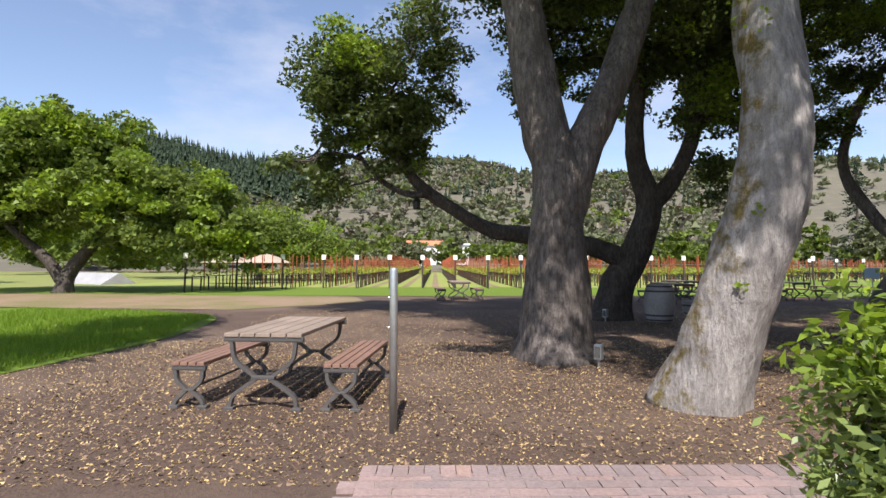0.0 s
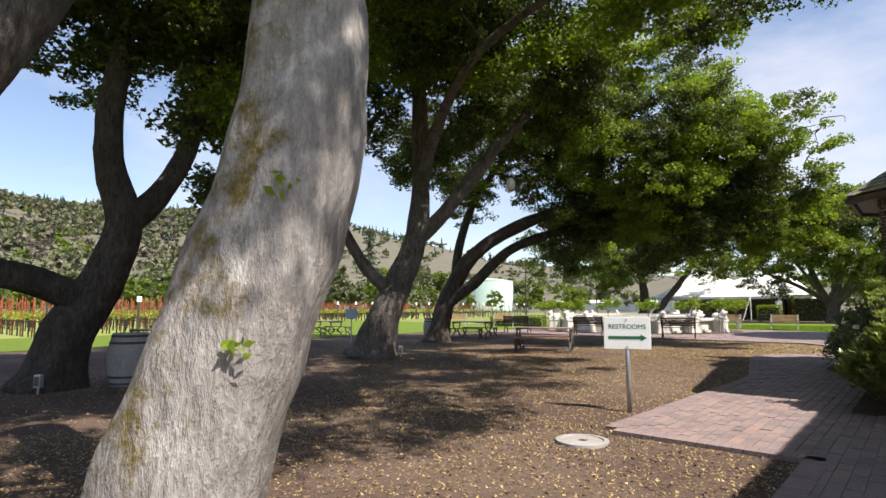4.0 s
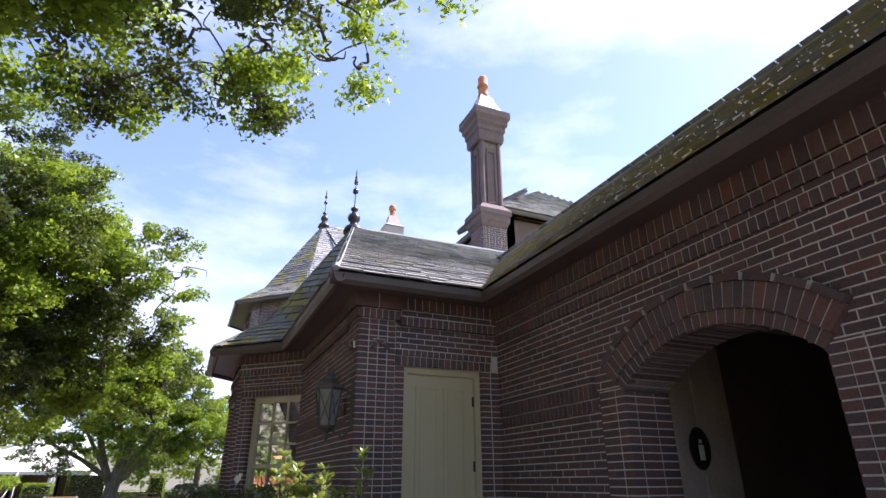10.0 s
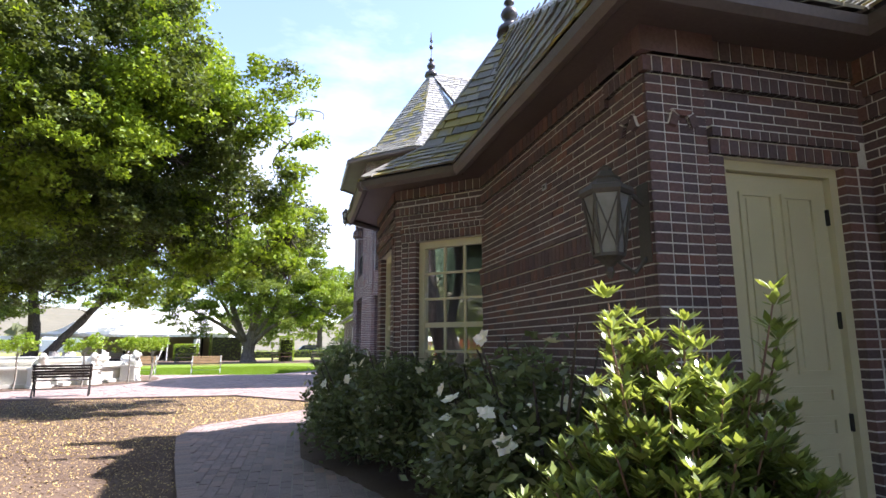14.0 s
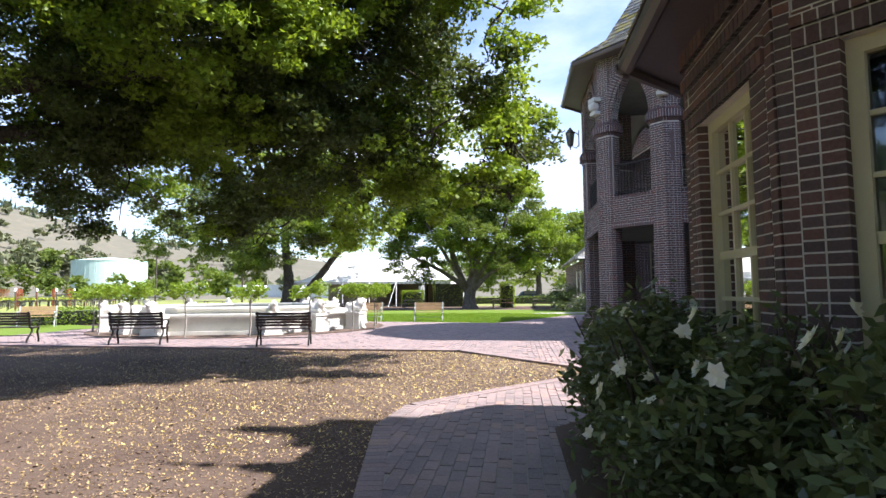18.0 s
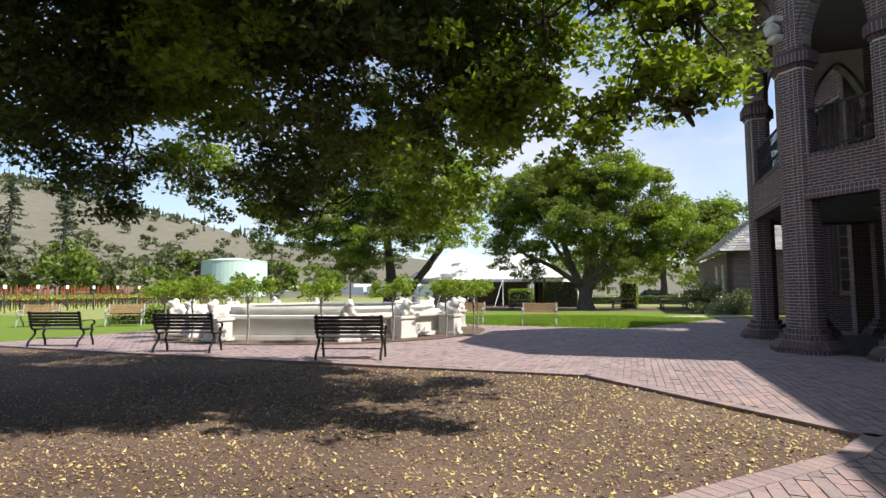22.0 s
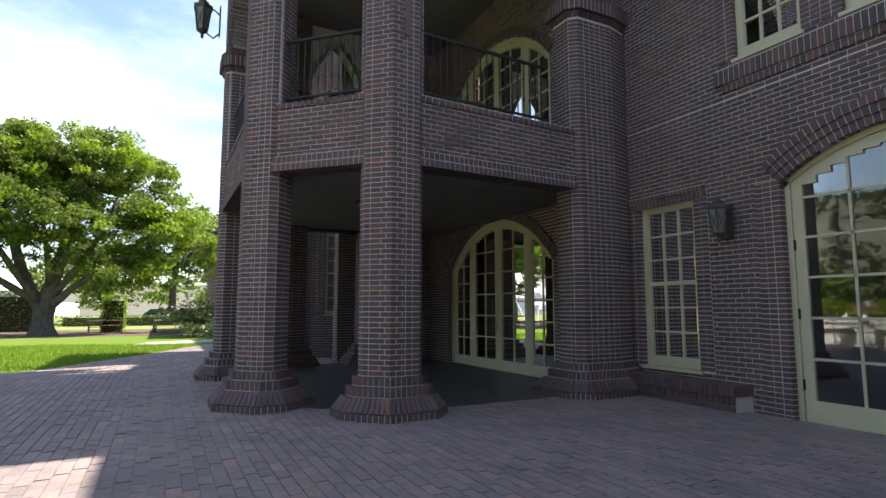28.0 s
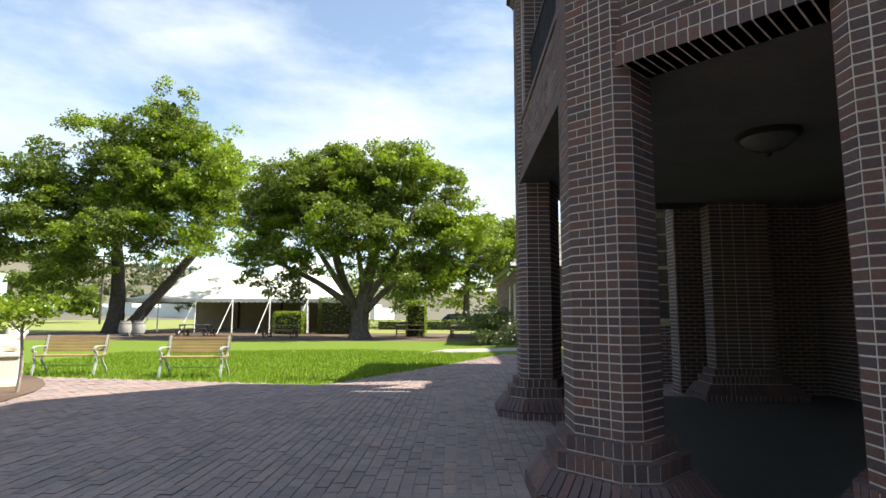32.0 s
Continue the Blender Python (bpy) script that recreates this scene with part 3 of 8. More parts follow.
def lay_soldiers(u0, u1, z0, z1, width=COURSE, proud=0.02, deep=0.03):
    """A row of bricks on end."""
    n = max(1, int(round((u1 - u0) / width)))
    u = u0 + np.arange(n) * (u1 - u0) / n
    return corners(u + JOINT / 2, u + (u1 - u0) / n - JOINT / 2, z0 + JOINT / 2, z1 - JOINT / 2, -deep, proud)


def lay_arch(o, ring, proud=0.02, deep=0.05, gap=0.0, width=0.082):
    """Voussoirs round the head of an opening."""
    us = np.linspace(o.u0, o.u1, 241)
    pts = np.array([(u, o.head(u)) for u in us])
    ln = np.concatenate([[0], np.cumsum(np.linalg.norm(np.diff(pts, axis=0), axis=1))])
    n = max(3, int(ln[-1] / width))
    out = []
    for k in range(n):
        a, b = np.interp([ln[-1] * (k + 0.075) / n, ln[-1] * (k + 0.925) / n], ln, us)
        P = []
        for u in (a, b):
            h = 0.004
            du = np.array((2 * h, o.head(min(u + h, o.u1)) - o.head(max(u - h, o.u0))))
            nn = np.array((-du[1], du[0])) / np.linalg.norm(du)
            p = np.array((u, o.head(u)))
            P += [p + nn * gap, p + nn * (gap + ring)]
        i0, o0, i1, o1 = P
        out.append([[q[0], d, q[1]] for q, d in ((i0, -deep), (i1, -deep), (i1, proud), (i0, proud), (o0, -deep), (o1, -deep), (o1, proud), (o0, proud))])
    return np.array(out)[:, [0, 1, 2, 3, 4, 5, 6, 7]]


def wall_body(u0, u1, z0, z1, thick, openings):
    """The mortar-faced core of a wall, open through its openings."""
    rows, at = [], u0
    for o in sorted(openings, key=lambda q: q.u0):
        rows.append((at, o.u0, z0, z1))
        if o.z0 > z0:
            rows.append((o.u0, o.u1, z0, o.z0))
        if o.kind == "flat":
            rows.append((o.u0, o.u1, o.spring, z1))
        else:
            e = np.linspace(o.u0, o.u1, 25)
            for a, b in zip(e, e[1:]):
                rows.append((a, b, max(o.head(a), o.head(b)), z1))
        at = o.u1
    rows.append((at, u1, z0, z1))
    R = np.array([r for r in rows if r[1] - r[0] > 1e-4 and r[3] - r[2] > 1e-4])
    return corners(R[:, 0], R[:, 1], R[:, 2], R[:, 3], -thick, 0.0)


def bedding(V, openings, length, stacks=()):
    """Mortar behind the faces of projecting bricks, up to 6 mm short of them."""
    W = np.array(V, float)
    W = W[W[:, 2, 1] > 0.012]
    if not len(W):
        return W
    eu = W[:, 1] - W[:, 0]
    ev = W[:, 4] - W[:, 0]
    eu = eu / np.linalg.norm(eu, axis=1, keepdims=True)
    ev = ev / np.linalg.norm(ev, axis=1, keepdims=True)
    g0 = np.full((len(W), 1), JOINT / 2 - 0.0003)
    g1 = g0.copy()
    if np.ptp(W[:, 0, 0]) < 0.002:
        w0, w1 = W[0, 0, 0], W[0, 1, 0]
        if not any(abs(q[1] - w0) < 0.02 for q in stacks):
            g0[:] = -0.001
        if not any(abs(q[0] - w1) < 0.02 for q in stacks):
            g1[:] = -0.001
    else:
        g0[0], g1[-1] = -0.002, -0.002
    for i in (0, 3, 4, 7):
        W[:, i] -= eu * g0
    for i in (1, 2, 5, 6):
        W[:, i] += eu * g1
    for i in (4, 5, 6, 7):
        W[:, i] += ev * np.where(np.abs(W[:, [0], 2] - W[:, [1], 2]) > 0.002, 0.0, JOINT - 0.0005)
    for i in (2, 3, 6, 7):
        W[:, i, 1] -= 0.006
    W[..., 0] = np.clip(W[..., 0], 0.002, length - 0.002)
    for o in openings:
        z, u = W[..., 2], W[..., 0]
        low = (z > o.z0) & (z < o.spring)
        W[..., 0] = np.where(low & (u > o.u0 + 0.002) & (u < o.mid), o.u0 + 0.002, np.where(low & (u < o.u1 - 0.002) & (u >= o.mid), o.u1 - 0.002, u))
    return W


UNIT_BRICK = mesh_of(boxes((-0.5, -0.5, -0.5, 0.5, 0.5, 0.5)), "brick", M_brick_single)


def singles(V, parent, mesh, M, name="brick"):
    """Each box an object of its own, all on one shared mesh."""
    turn = Matrix(M.tolist())
    for c in V:
        lo, hi = c.min(0), c.max(0)
        ob = new(name, mesh)
        ob.parent = parent
        ob.matrix_basis = turn @ Matrix.Translation((lo + hi) / 2) @ Matrix.Diagonal((*(hi - lo), 1))


def build_wall(name, x, y, angle, length, z0, z1, thick=0.35, openings=(), extra=(), near=None, seed=0, cut=()):
    """A wall with its brickwork. extra: boxes of special courses; near: the stretch (u0, u1, z0, z1) laid brick by brick; cut: stretches given over to special courses."""
    M = wall_matrix(x, y, angle)
    stacks = [(e[0, 0, 0], e[0, 1, 0]) for e in extra if len(e) and np.ptp(e[:, 0, 0]) < 0.002]
    body = [wall_body(0, length, z0, z1, thick, openings)] + [bedding(e, openings, length, stacks) for e in extra if len(e)]
    core = new(name, cuboids(name, put(M, np.concatenate(body)), M_mortar))
    tagged(core, kind="structure")
    V = lay_bond(0, length, z0, z1, list(openings) + list(cut), seed=seed)
    if near:
        c = V.mean(1)
        pick = (c[:, 0] > near[0]) & (c[:, 0] < near[1]) & (c[:, 2] > near[2]) & (c[:, 2] < near[3])
        idx = np.nonzero(pick)[0][:300]
        singles(V[idx], core, UNIT_BRICK, M)
        V = np.delete(V, idx, 0)
    V = np.concatenate([V] + [e for e in extra if len(e)])
    ob = new("brickwork", cuboids("brickwork", put(M, V), M_brick, 2))
    ob.parent = core
    tagged(ob, kind="stuff")
    return core, M


def band(u0, u1, z, proud=0.05):
    """A projecting string course: bullnose, headers on edge, a stepped row below."""
    return [lay_soldiers(u0, u1, z + 0.15, z + 0.21, 0.235, proud + 0.015), lay_soldiers(u0, u1, z, z + 0.15, 0.078, proud),
            lay_soldiers(u0, u1, z - 0.11, z, 0.078, proud * 0.5)]


def jambs(o, proud=0.03, n=2, lintel=True, deep=0.3):
    """Stacked headers beside an opening and a row on end above it."""
    out = []
    for k in range(n):
        p = proud * 0.6 + 0.004 * (k % 2)
        up = 0.0 if o.kind == "flat" else 0.03
        e, dp = (0.011, min(deep, 0.1)) if k == 0 else (0.0, 0.03)
        out += [lay_stack(o.u0 - 0.115 * (k + 1), o.u0 - 0.115 * k + e, o.z0, o.spring + up, p, dp), lay_stack(o.u1 + 0.115 * k - e, o.u1 + 0.115 * (k + 1), o.z0, o.spring + up, p, dp)]
        back = 0.1 + JOINT
        while k == 0 and back < deep - 0.05:
            far = min(deep, back + 0.2)
            out += [lay_stack(o.u0 - 0.1, o.u0 + e, o.z0, o.spring + up, -back, far), lay_stack(o.u1 - e, o.u1 + 0.1, o.z0, o.spring + up, -back, far)]
            back = far + JOINT
    if lintel and o.kind == "flat":
        out += [lay_soldiers(o.u0 - 0.115 * n, o.u1 + 0.115 * n, o.spring, o.spring + 0.115, 0.078, proud * 1.3),
                lay_soldiers(o.u0 - 0.115 * n, o.u1 + 0.115 * n, o.spring + 0.115, o.spring + 0.19, 0.078, proud * 2.2)]
    return out


def wide(o, d, up=0.0):
    """The same opening, wider by d on each side, so that the bond stops at the jambs."""
    return Opening(o.u0 - d, o.u1 + d, o.z0 - (0.02 if o.z0 > 0 else 0), o.spring + up, o.rise, o.kind)


def flat_cut(o, d):
    """The stretch beside an opening, up to its springing."""
    return Opening(o.u0 - d, o.u1 + d, o.z0 - 0.01, o.spring)


# ---- joinery ----
def glazing(M, o, cols, rows, parent, depth=-0.12, frame_w=0.09, meet=None, bottom=0.09, sill=True, name="window", thin=0.03):
    """Frame, glazing bars and panes in an opening. meet: height of the meeting rail as a share."""
    T = Matrix(M.tolist())

    def bars(rows_, nm, parent_=parent, mat=M_cream):
        V = np.concatenate([corners(*r) for r in rows_])
        ob = new(nm, cuboids(nm, put(M, V.reshape(-1, 8, 3)), mat))
        ob.parent = parent_
        return ob
    u0, u1, z0, z1 = o.u0, o.u1, o.z0, o.spring
    d0, d1 = depth - 0.05, depth + 0.05
    fr = bars([([u0], [u0 + frame_w], [z0], [z1], [d0], [d1]), ([u1 - frame_w], [u1], [z0], [z1], [d0], [d1]),
               ([u0 + frame_w], [u1 - frame_w], [z0], [z0 + bottom], [d0], [d1]), ([u0 + frame_w], [u1 - frame_w], [z1 - frame_w], [z1], [d0], [d1])], "window_frame")
    a, b, c, d = u0 + frame_w, u1 - frame_w, z0 + bottom, z1 - frame_w
    e0, e1 = depth - 0.02, depth + 0.025
    rr = []
    for k in range(1, cols):
        u = a + (b - a) * k / cols
        rr.append(([u - thin / 2], [u + thin / 2], [c], [d], [e0], [e1]))
    for k in range(1, rows):
        z = c + (d - c) * k / rows
        w = thin * (2.2 if meet and abs(k / rows - meet) < 0.01 else 1)
        rr.append(([a], [b], [z - w / 2], [z + w / 2], [e0 - 0.002], [e1 + 0.002]))
    bars(rr, "glazing_bars")
    for i in range(cols):
        for j in range(rows):
            p = bars([([a + (b - a) * i / cols], [a + (b - a) * (i + 1) / cols], [c + (d - c) * j / rows], [c + (d - c) * (j + 1) / rows], [depth - 0.006], [depth])], "pane", mat=M_glass)
            p.visible_shadow = False
    if sill:
        bars([([u0 - 0.03], [u1 + 0.03], [z0 - 0.05], [z0], [depth - 0.02], [0.045])], "window_sill")
    return fr


def arched_leaf(M, o, u0, u1, cols, rows, parent, depth=-0.15, stile=0.13, bottom=0.28, hinges=None, name="door_leaf"):
    """A glazed door leaf whose head follows the arch of the opening."""
    top = lambda u: o.head(min(max(u, o.u0), o.u1)) - 0.075
    leaf = new(name)
    leaf.parent = parent

    def slab(rows_, nm, mat, d0, d1):
        V = []
        for a, b, z0, za, zb in rows_:
            V.append([(a, d0, z0), (b, d0, z0), (b, d1, z0), (a, d1, z0), (a, d0, za), (b, d0, zb), (b, d1, zb), (a, d1, za)])
        ob = new(nm, cuboids(nm, put(M, np.array(V)), mat))
        ob.parent = leaf
        return ob
    a, b = u0 + stile, u1 - stile
    z0, zb = o.z0 + 0.01, o.z0 + bottom
    rows_ = [(u0, a, z0, top(u0), top(a)), (b, u1, z0, top(b), top(u1)), (a, b, z0, zb, zb)]
    e = np.linspace(a, b, 7)
    for p, q in zip(e, e[1:]):
        rows_.append((p, q, min(top(p), top(q)) - stile, top(p), top(q)))
    slab(rows_, "leaf_frame", M_cream, depth - 0.03, depth + 0.03)
    inner = lambda u: top(u) - stile + 0.01
    zt = max(inner(a), inner(b), inner((a + b) / 2))
    rows_ = []
    for k in range(1, cols):
        u = a + (b - a) * k / cols
        rows_.append((u - 0.016, u + 0.016, zb, inner(u), inner(u)))
    for k in range(1, rows):
        z = zb + (zt - zb) * k / rows
        us = [u for u in np.linspace(a, b, 21) if inner(u) > z]
        if len(us) > 1:
            rows_.append((us[0], us[-1], z - 0.016, z + 0.016, z + 0.016))
    slab(rows_, "glazing_bars", M_cream, depth - 0.012, depth + 0.018)
    for k in range(cols):
        e = np.linspace(a + (b - a) * k / cols, a + (b - a) * (k + 1) / cols, 4)
        g = slab([(p, q, zb, inner(p), inner(q)) for p, q in zip(e, e[1:])], "pane", M_glass, depth - 0.004, depth)
        g.visible_shadow = False
    if hinges is not None:
        for z in (0.4, 1.3, 2.2):
            part("hinge", lathe([(0.014, 0), (0.018, 0.01), (0.018, 0.13), (0.014, 0.14)], 8, m=Matrix(M.tolist()) @ pose(hinges, depth + 0.04, z)), M_dark, leaf)
    return leaf


def arch_frame(M, o, parent, depth=-0.15, w=0.075, nm="door_frame"):
    us = np.linspace(o.u0, o.u1, 33)
    V = [[(o.u0 + 0.002, depth - 0.07, o.z0), (o.u0 + w, depth - 0.07, o.z0), (o.u0 + w, depth + 0.06, o.z0), (o.u0 + 0.002, depth + 0.06, o.z0), (o.u0 + 0.002, depth - 0.07, o.spring), (o.u0 + w, depth - 0.07, o.spring), (o.u0 + w, depth + 0.06, o.spring), (o.u0 + 0.002, depth + 0.06, o.spring)],
         [(o.u1 - w, depth - 0.07, o.z0), (o.u1 - 0.002, depth - 0.07, o.z0), (o.u1 - 0.002, depth + 0.06, o.z0), (o.u1 - w, depth + 0.06, o.z0), (o.u1 - w, depth - 0.07, o.spring), (o.u1 - 0.002, depth - 0.07, o.spring), (o.u1 - 0.002, depth + 0.06, o.spring), (o.u1 - w, depth + 0.06, o.spring)]]
    for p, q in zip(us, us[1:]):
        hp, hq = o.head(p), o.head(q)
        V.append([(p, depth - 0.07, hp - w), (q, depth - 0.07, hq - w), (q, depth + 0.06, hq - w), (p, depth + 0.06, hp - w), (p, depth - 0.07, hp), (q, depth - 0.07, hq), (q, depth + 0.06, hq), (p, depth + 0.06, hp)])
    ob = new(nm, cuboids(nm, put(M, np.array(V)), M_cream))
    ob.parent = parent
    return ob


def lever_handle(parent, m):
    """Brass plate with a lever."""
    h = part("door_handle", boxes((-0.025, 0, -0.11, 0.025, 0.012, 0.11), m=m, bevel=0.004), M_brass, parent, "brass lever handle on a plate")
    bm = tube([(0, 0.01, 0.02), (0, 0.055, 0.02), (0.03, 0.06, 0.02), (0.13, 0.06, 0.018)], 0.009, 8)
    bmesh.ops.transform(bm, matrix=m, verts=bm.verts)
    part("lever", bm, M_brass, h)
    return h


def ring_plan(c, a, b=None):
    """The corners of an octagon of half-depths a (x) and b (y), counter-clockwise from the east side."""
    b = b or a
    t = a * math.tan(math.pi / 8)
    return [(c[0] + a, c[1] - b + (a - t)), (c[0] + a, c[1] + b - (a - t)), (c[0] + t, c[1] + b), (c[0] - t, c[1] + b), (c[0] - a, c[1] + b - (a - t)), (c[0] - a, c[1] - b + (a - t)), (c[0] - t, c[1] - b), (c[0] + t, c[1] - b)]


# ---- low wing: the wall with the archway ----
EAVE = 3.62
o_arch = Opening(2.30, 4.15, 0, 2.22, 0.36, "round")
core, M_AW = build_wall("wall_archway", 2.6, 7.17, -90, 7.9, 0, EAVE, 0.5, [o_arch],
                        [lay_arch(o_arch, 0.105, 0.03, 0.5, -0.006, 0.074), lay_arch(o_arch, 0.19, 0.055, 0.1, 0.106, 0.074), lay_arch(o_arch, 0.055, 0.075, 0.05, 0.303, 0.2)]
                        + jambs(o_arch, 0.03, 3, False, 0.5) + band(0.1, 1.92, 2.20) + band(0.1, 1.92, 0.92) + band(4.55, 7.9, 2.20) + band(4.55, 7.9, 0.92)
                        + [lay_soldiers(0, 7.9, 3.12, 3.24, 0.078, 0.03), lay_soldiers(0, 7.9, 3.42, EAVE, 0.1, 0.06), lay_soldiers(0, 7.9, 3.30, 3.42, 0.1, 0.03)],
                        near=(0.2, 1.9, 1.15, 2.05), cut=[flat_cut(o_arch, 0.345)])
o_door = Opening(0.56, 1.61, 0, 2.76)
build_wall("wall_side_door", 0.75, 7.17, 0, 1.85, 0, EAVE, 0.35, [o_door],
           [lay_stack(-0.022, 0.115, 0, 3.3, 0.02), lay_stack(0.115, 0.23, 0, 3.3, 0.02), lay_stack(0.23, 0.345, 0, 3.3, 0.02), lay_stack(0.345, 0.45, 0, 3.3, 0.02),
            lay_arch(Opening(0.19, 0.31, 2.5, 2.92, 0.11, "pointed"), 0.06, 0.05, 0.02, 0, 0.07),
            lay_soldiers(-0.05, 0.5, 3.3, 3.42, 0.078, 0.05), lay_soldiers(-0.09, 0.5, 3.42, EAVE, 0.24, 0.09), lay_soldiers(0.5, 1.85, 3.24, 3.36, 0.078, 0.06), lay_soldiers(0.5, 1.85, 3.46, EAVE, 0.1, 0.03)]
           + jambs(o_door, 0.03, 1) + [lay_stack(1.725, 1.857, 0, 2.76, 0.03)], cut=[wide(o_door, 0.235, 0.19), Opening(-0.01, 0.45, -1, 9)])
build_wall("wall_lantern", 0.75, 10.72, -90, 3.55, 0, EAVE, 0.35, [],
           [lay_stack(3.43, 3.545, 0, 3.3, 0.02), lay_stack(3.315, 3.43, 0, 3.3, 0.02), lay_stack(3.2, 3.315, 0, 3.3, 0.02), lay_soldiers(3.1, 3.55, 3.3, 3.42, 0.078, 0.05), lay_soldiers(3.1, 3.55, 3.42, EAVE, 0.24, 0.088),
            lay_soldiers(0, 3.1, 3.24, 3.36, 0.078, 0.04), lay_soldiers(0, 3.1, 3.46, EAVE, 0.1, 0.04)] + band(0.02, 3.18, 2.2, 0.04) + band(0.02, 3.18, 0.92, 0.04)
           + [lay_arch(Opening(3.31, 3.43, 2.5, 2.92, 0.11, "pointed"), 0.06, 0.05, 0.02, 0, 0.07)],
           near=(0.6, 2.9, 1.2, 2.05), cut=[Opening(3.2, 3.6, -1, 9)], seed=3)

# ---- low wing: the eight-sided bay ----
BAY = (1.9, 12.5)
bay = ring_plan(BAY, 2.1)
side = 2 * 2.1 * math.tan(math.pi / 8)
n_win = 0
for k, ang in ((5, -45), (4, -90), (3, -135)):
    x, y = bay[k]
    o = Opening(0.33, side - 0.33, 0.62, 2.86) if k != 3 else Opening(0.4, side - 0.4, 0.62, 2.86)
    _, Mb = build_wall("wall_bay_%d" % (6 - k), x, y, ang, side, 0, EAVE, 0.3, [o],
                       jambs(o, 0.03, 2) + [lay_stack(0, 0.1, 0, 3.24, 0.02), lay_stack(side - 0.1, side, 0, 3.24, 0.02), lay_soldiers(0, side, 3.24, 3.36, 0.078, 0.045), lay_soldiers(0, side, 3.46, EAVE, 0.1, 0.05), lay_soldiers(0.2, side - 0.2, 0.5, 0.6, 0.078, 0.06)],
                       near=(0, side, 2.95, 3.24) if k == 5 else None, cut=[wide(o, 0.23, 0.19)], seed=k)
    n_win += 1
    w = tagged(new("window_%d" % n_win), "cream-painted sash window with small panes in a brick bay", "window", kind="structure")
    glazing(Mb, o, 3, 6, w, meet=0.5)
# added flat near-black sheet at ceiling height, closing the rooms from above
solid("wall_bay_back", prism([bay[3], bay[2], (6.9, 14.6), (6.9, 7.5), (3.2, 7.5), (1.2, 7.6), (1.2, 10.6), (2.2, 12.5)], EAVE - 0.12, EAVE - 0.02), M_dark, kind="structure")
solid("wall_rooms_back", boxes((2.4, 7.45, 0, 2.6, 14.5, EAVE)), M_plaster, kind="structure")
solid("floor_bay", prism(ring_plan(BAY, 1.85), 0, 0.02), M_wood, kind="structure")
# north side of the low wing, closing it towards the house
build_wall("wall_wing_return", 7.2, 14.6, 180, 6.2, 0, EAVE, 0.3, [], seed=11)


# ---- roofs ----
def slates(name, poly, row=0.2, width=0.27, parent=None, mat=None, seed=0, lift=0.03, near=False):
    """A pitched roof face: a board under courses of slates. poly: corners, the eave first (along its first edge)."""
    rng = np.random.default_rng(seed)
    P = [Vector(p) for p in poly]
    u = (P[1] - P[0]).normalized()
    nrm = (P[1] - P[0]).cross(P[-1] - P[0]).normalized()
    if nrm.z < 0:
        nrm = -nrm
    v = nrm.cross(u)
    if v.z < 0:
        v = -v
    Q = [((p - P[0]).dot(u), (p - P[0]).dot(v)) for p in P]
    bm = bmesh.new()
    a = [bm.verts.new(p) for p in P]
    b = [bm.verts.new(p - nrm * 0.12) for p in P]
    bm.faces.new(a), bm.faces.new(b[::-1])
    for i in range(len(P)):
        j = (i + 1) % len(P)
        bm.faces.new((a[j], a[i], b[i], b[j]))
    bmesh.ops.recalc_face_normals(bm, faces=bm.faces)
    roof = solid(name, bm, M_gutter, kind="structure") if parent is None else part(name, bm, M_gutter, parent)
    rows = []
    vmax = max(q[1] for q in Q)
    for c in range(int(vmax / row) + 1):
        vc = (c + 0.5) * row
        xs = []
        for i in range(len(Q)):
            (x0, y0), (x1, y1) = Q[i], Q[(i + 1) % len(Q)]
            if (y0 <= vc) != (y1 <= vc):
                xs.append(x0 + (x1 - x0) * (vc - y0) / (y1 - y0))
        xs.sort()
        for p, q in zip(xs[::2], xs[1::2]):
            s = math.floor(p / width) * width + (c % 2) * width / 2 - width
            while s < q:
                w = width * (0.8 + 0.4 * rng.random())
                x0, x1 = max(s, p - 0.01), min(s + w - 0.014, q + 0.01)
                if x1 - x0 > 0.04:
                    rows.append((x0, x1, c * row - rng.random() * 0.02, c * row + row * 1.25))
                s += w
    R = np.array(rows)
    n = len(R)
    h = 0.012 + rng.random(n) * 0.014
    lo, hi = lift, 0.004
    L = np.zeros((n, 8, 3))
    for i, (uu, vv, zz) in enumerate(((0, 2, lo), (1, 2, lo), (1, 3, hi), (0, 3, hi))):
        L[:, i] = np.stack([R[:, uu], R[:, vv], np.full(n, zz)], 1)
        L[:, i + 4] = np.stack([R[:, uu], R[:, vv], zz + h], 1)
    B = np.array([u, v, nrm])
    W = L @ B + np.array(P[0])
    ob = new("slates", cuboids("slates", W, mat or M_slate, 0))
    ob.parent = roof
    tagged(ob, kind="stuff")
    return roof


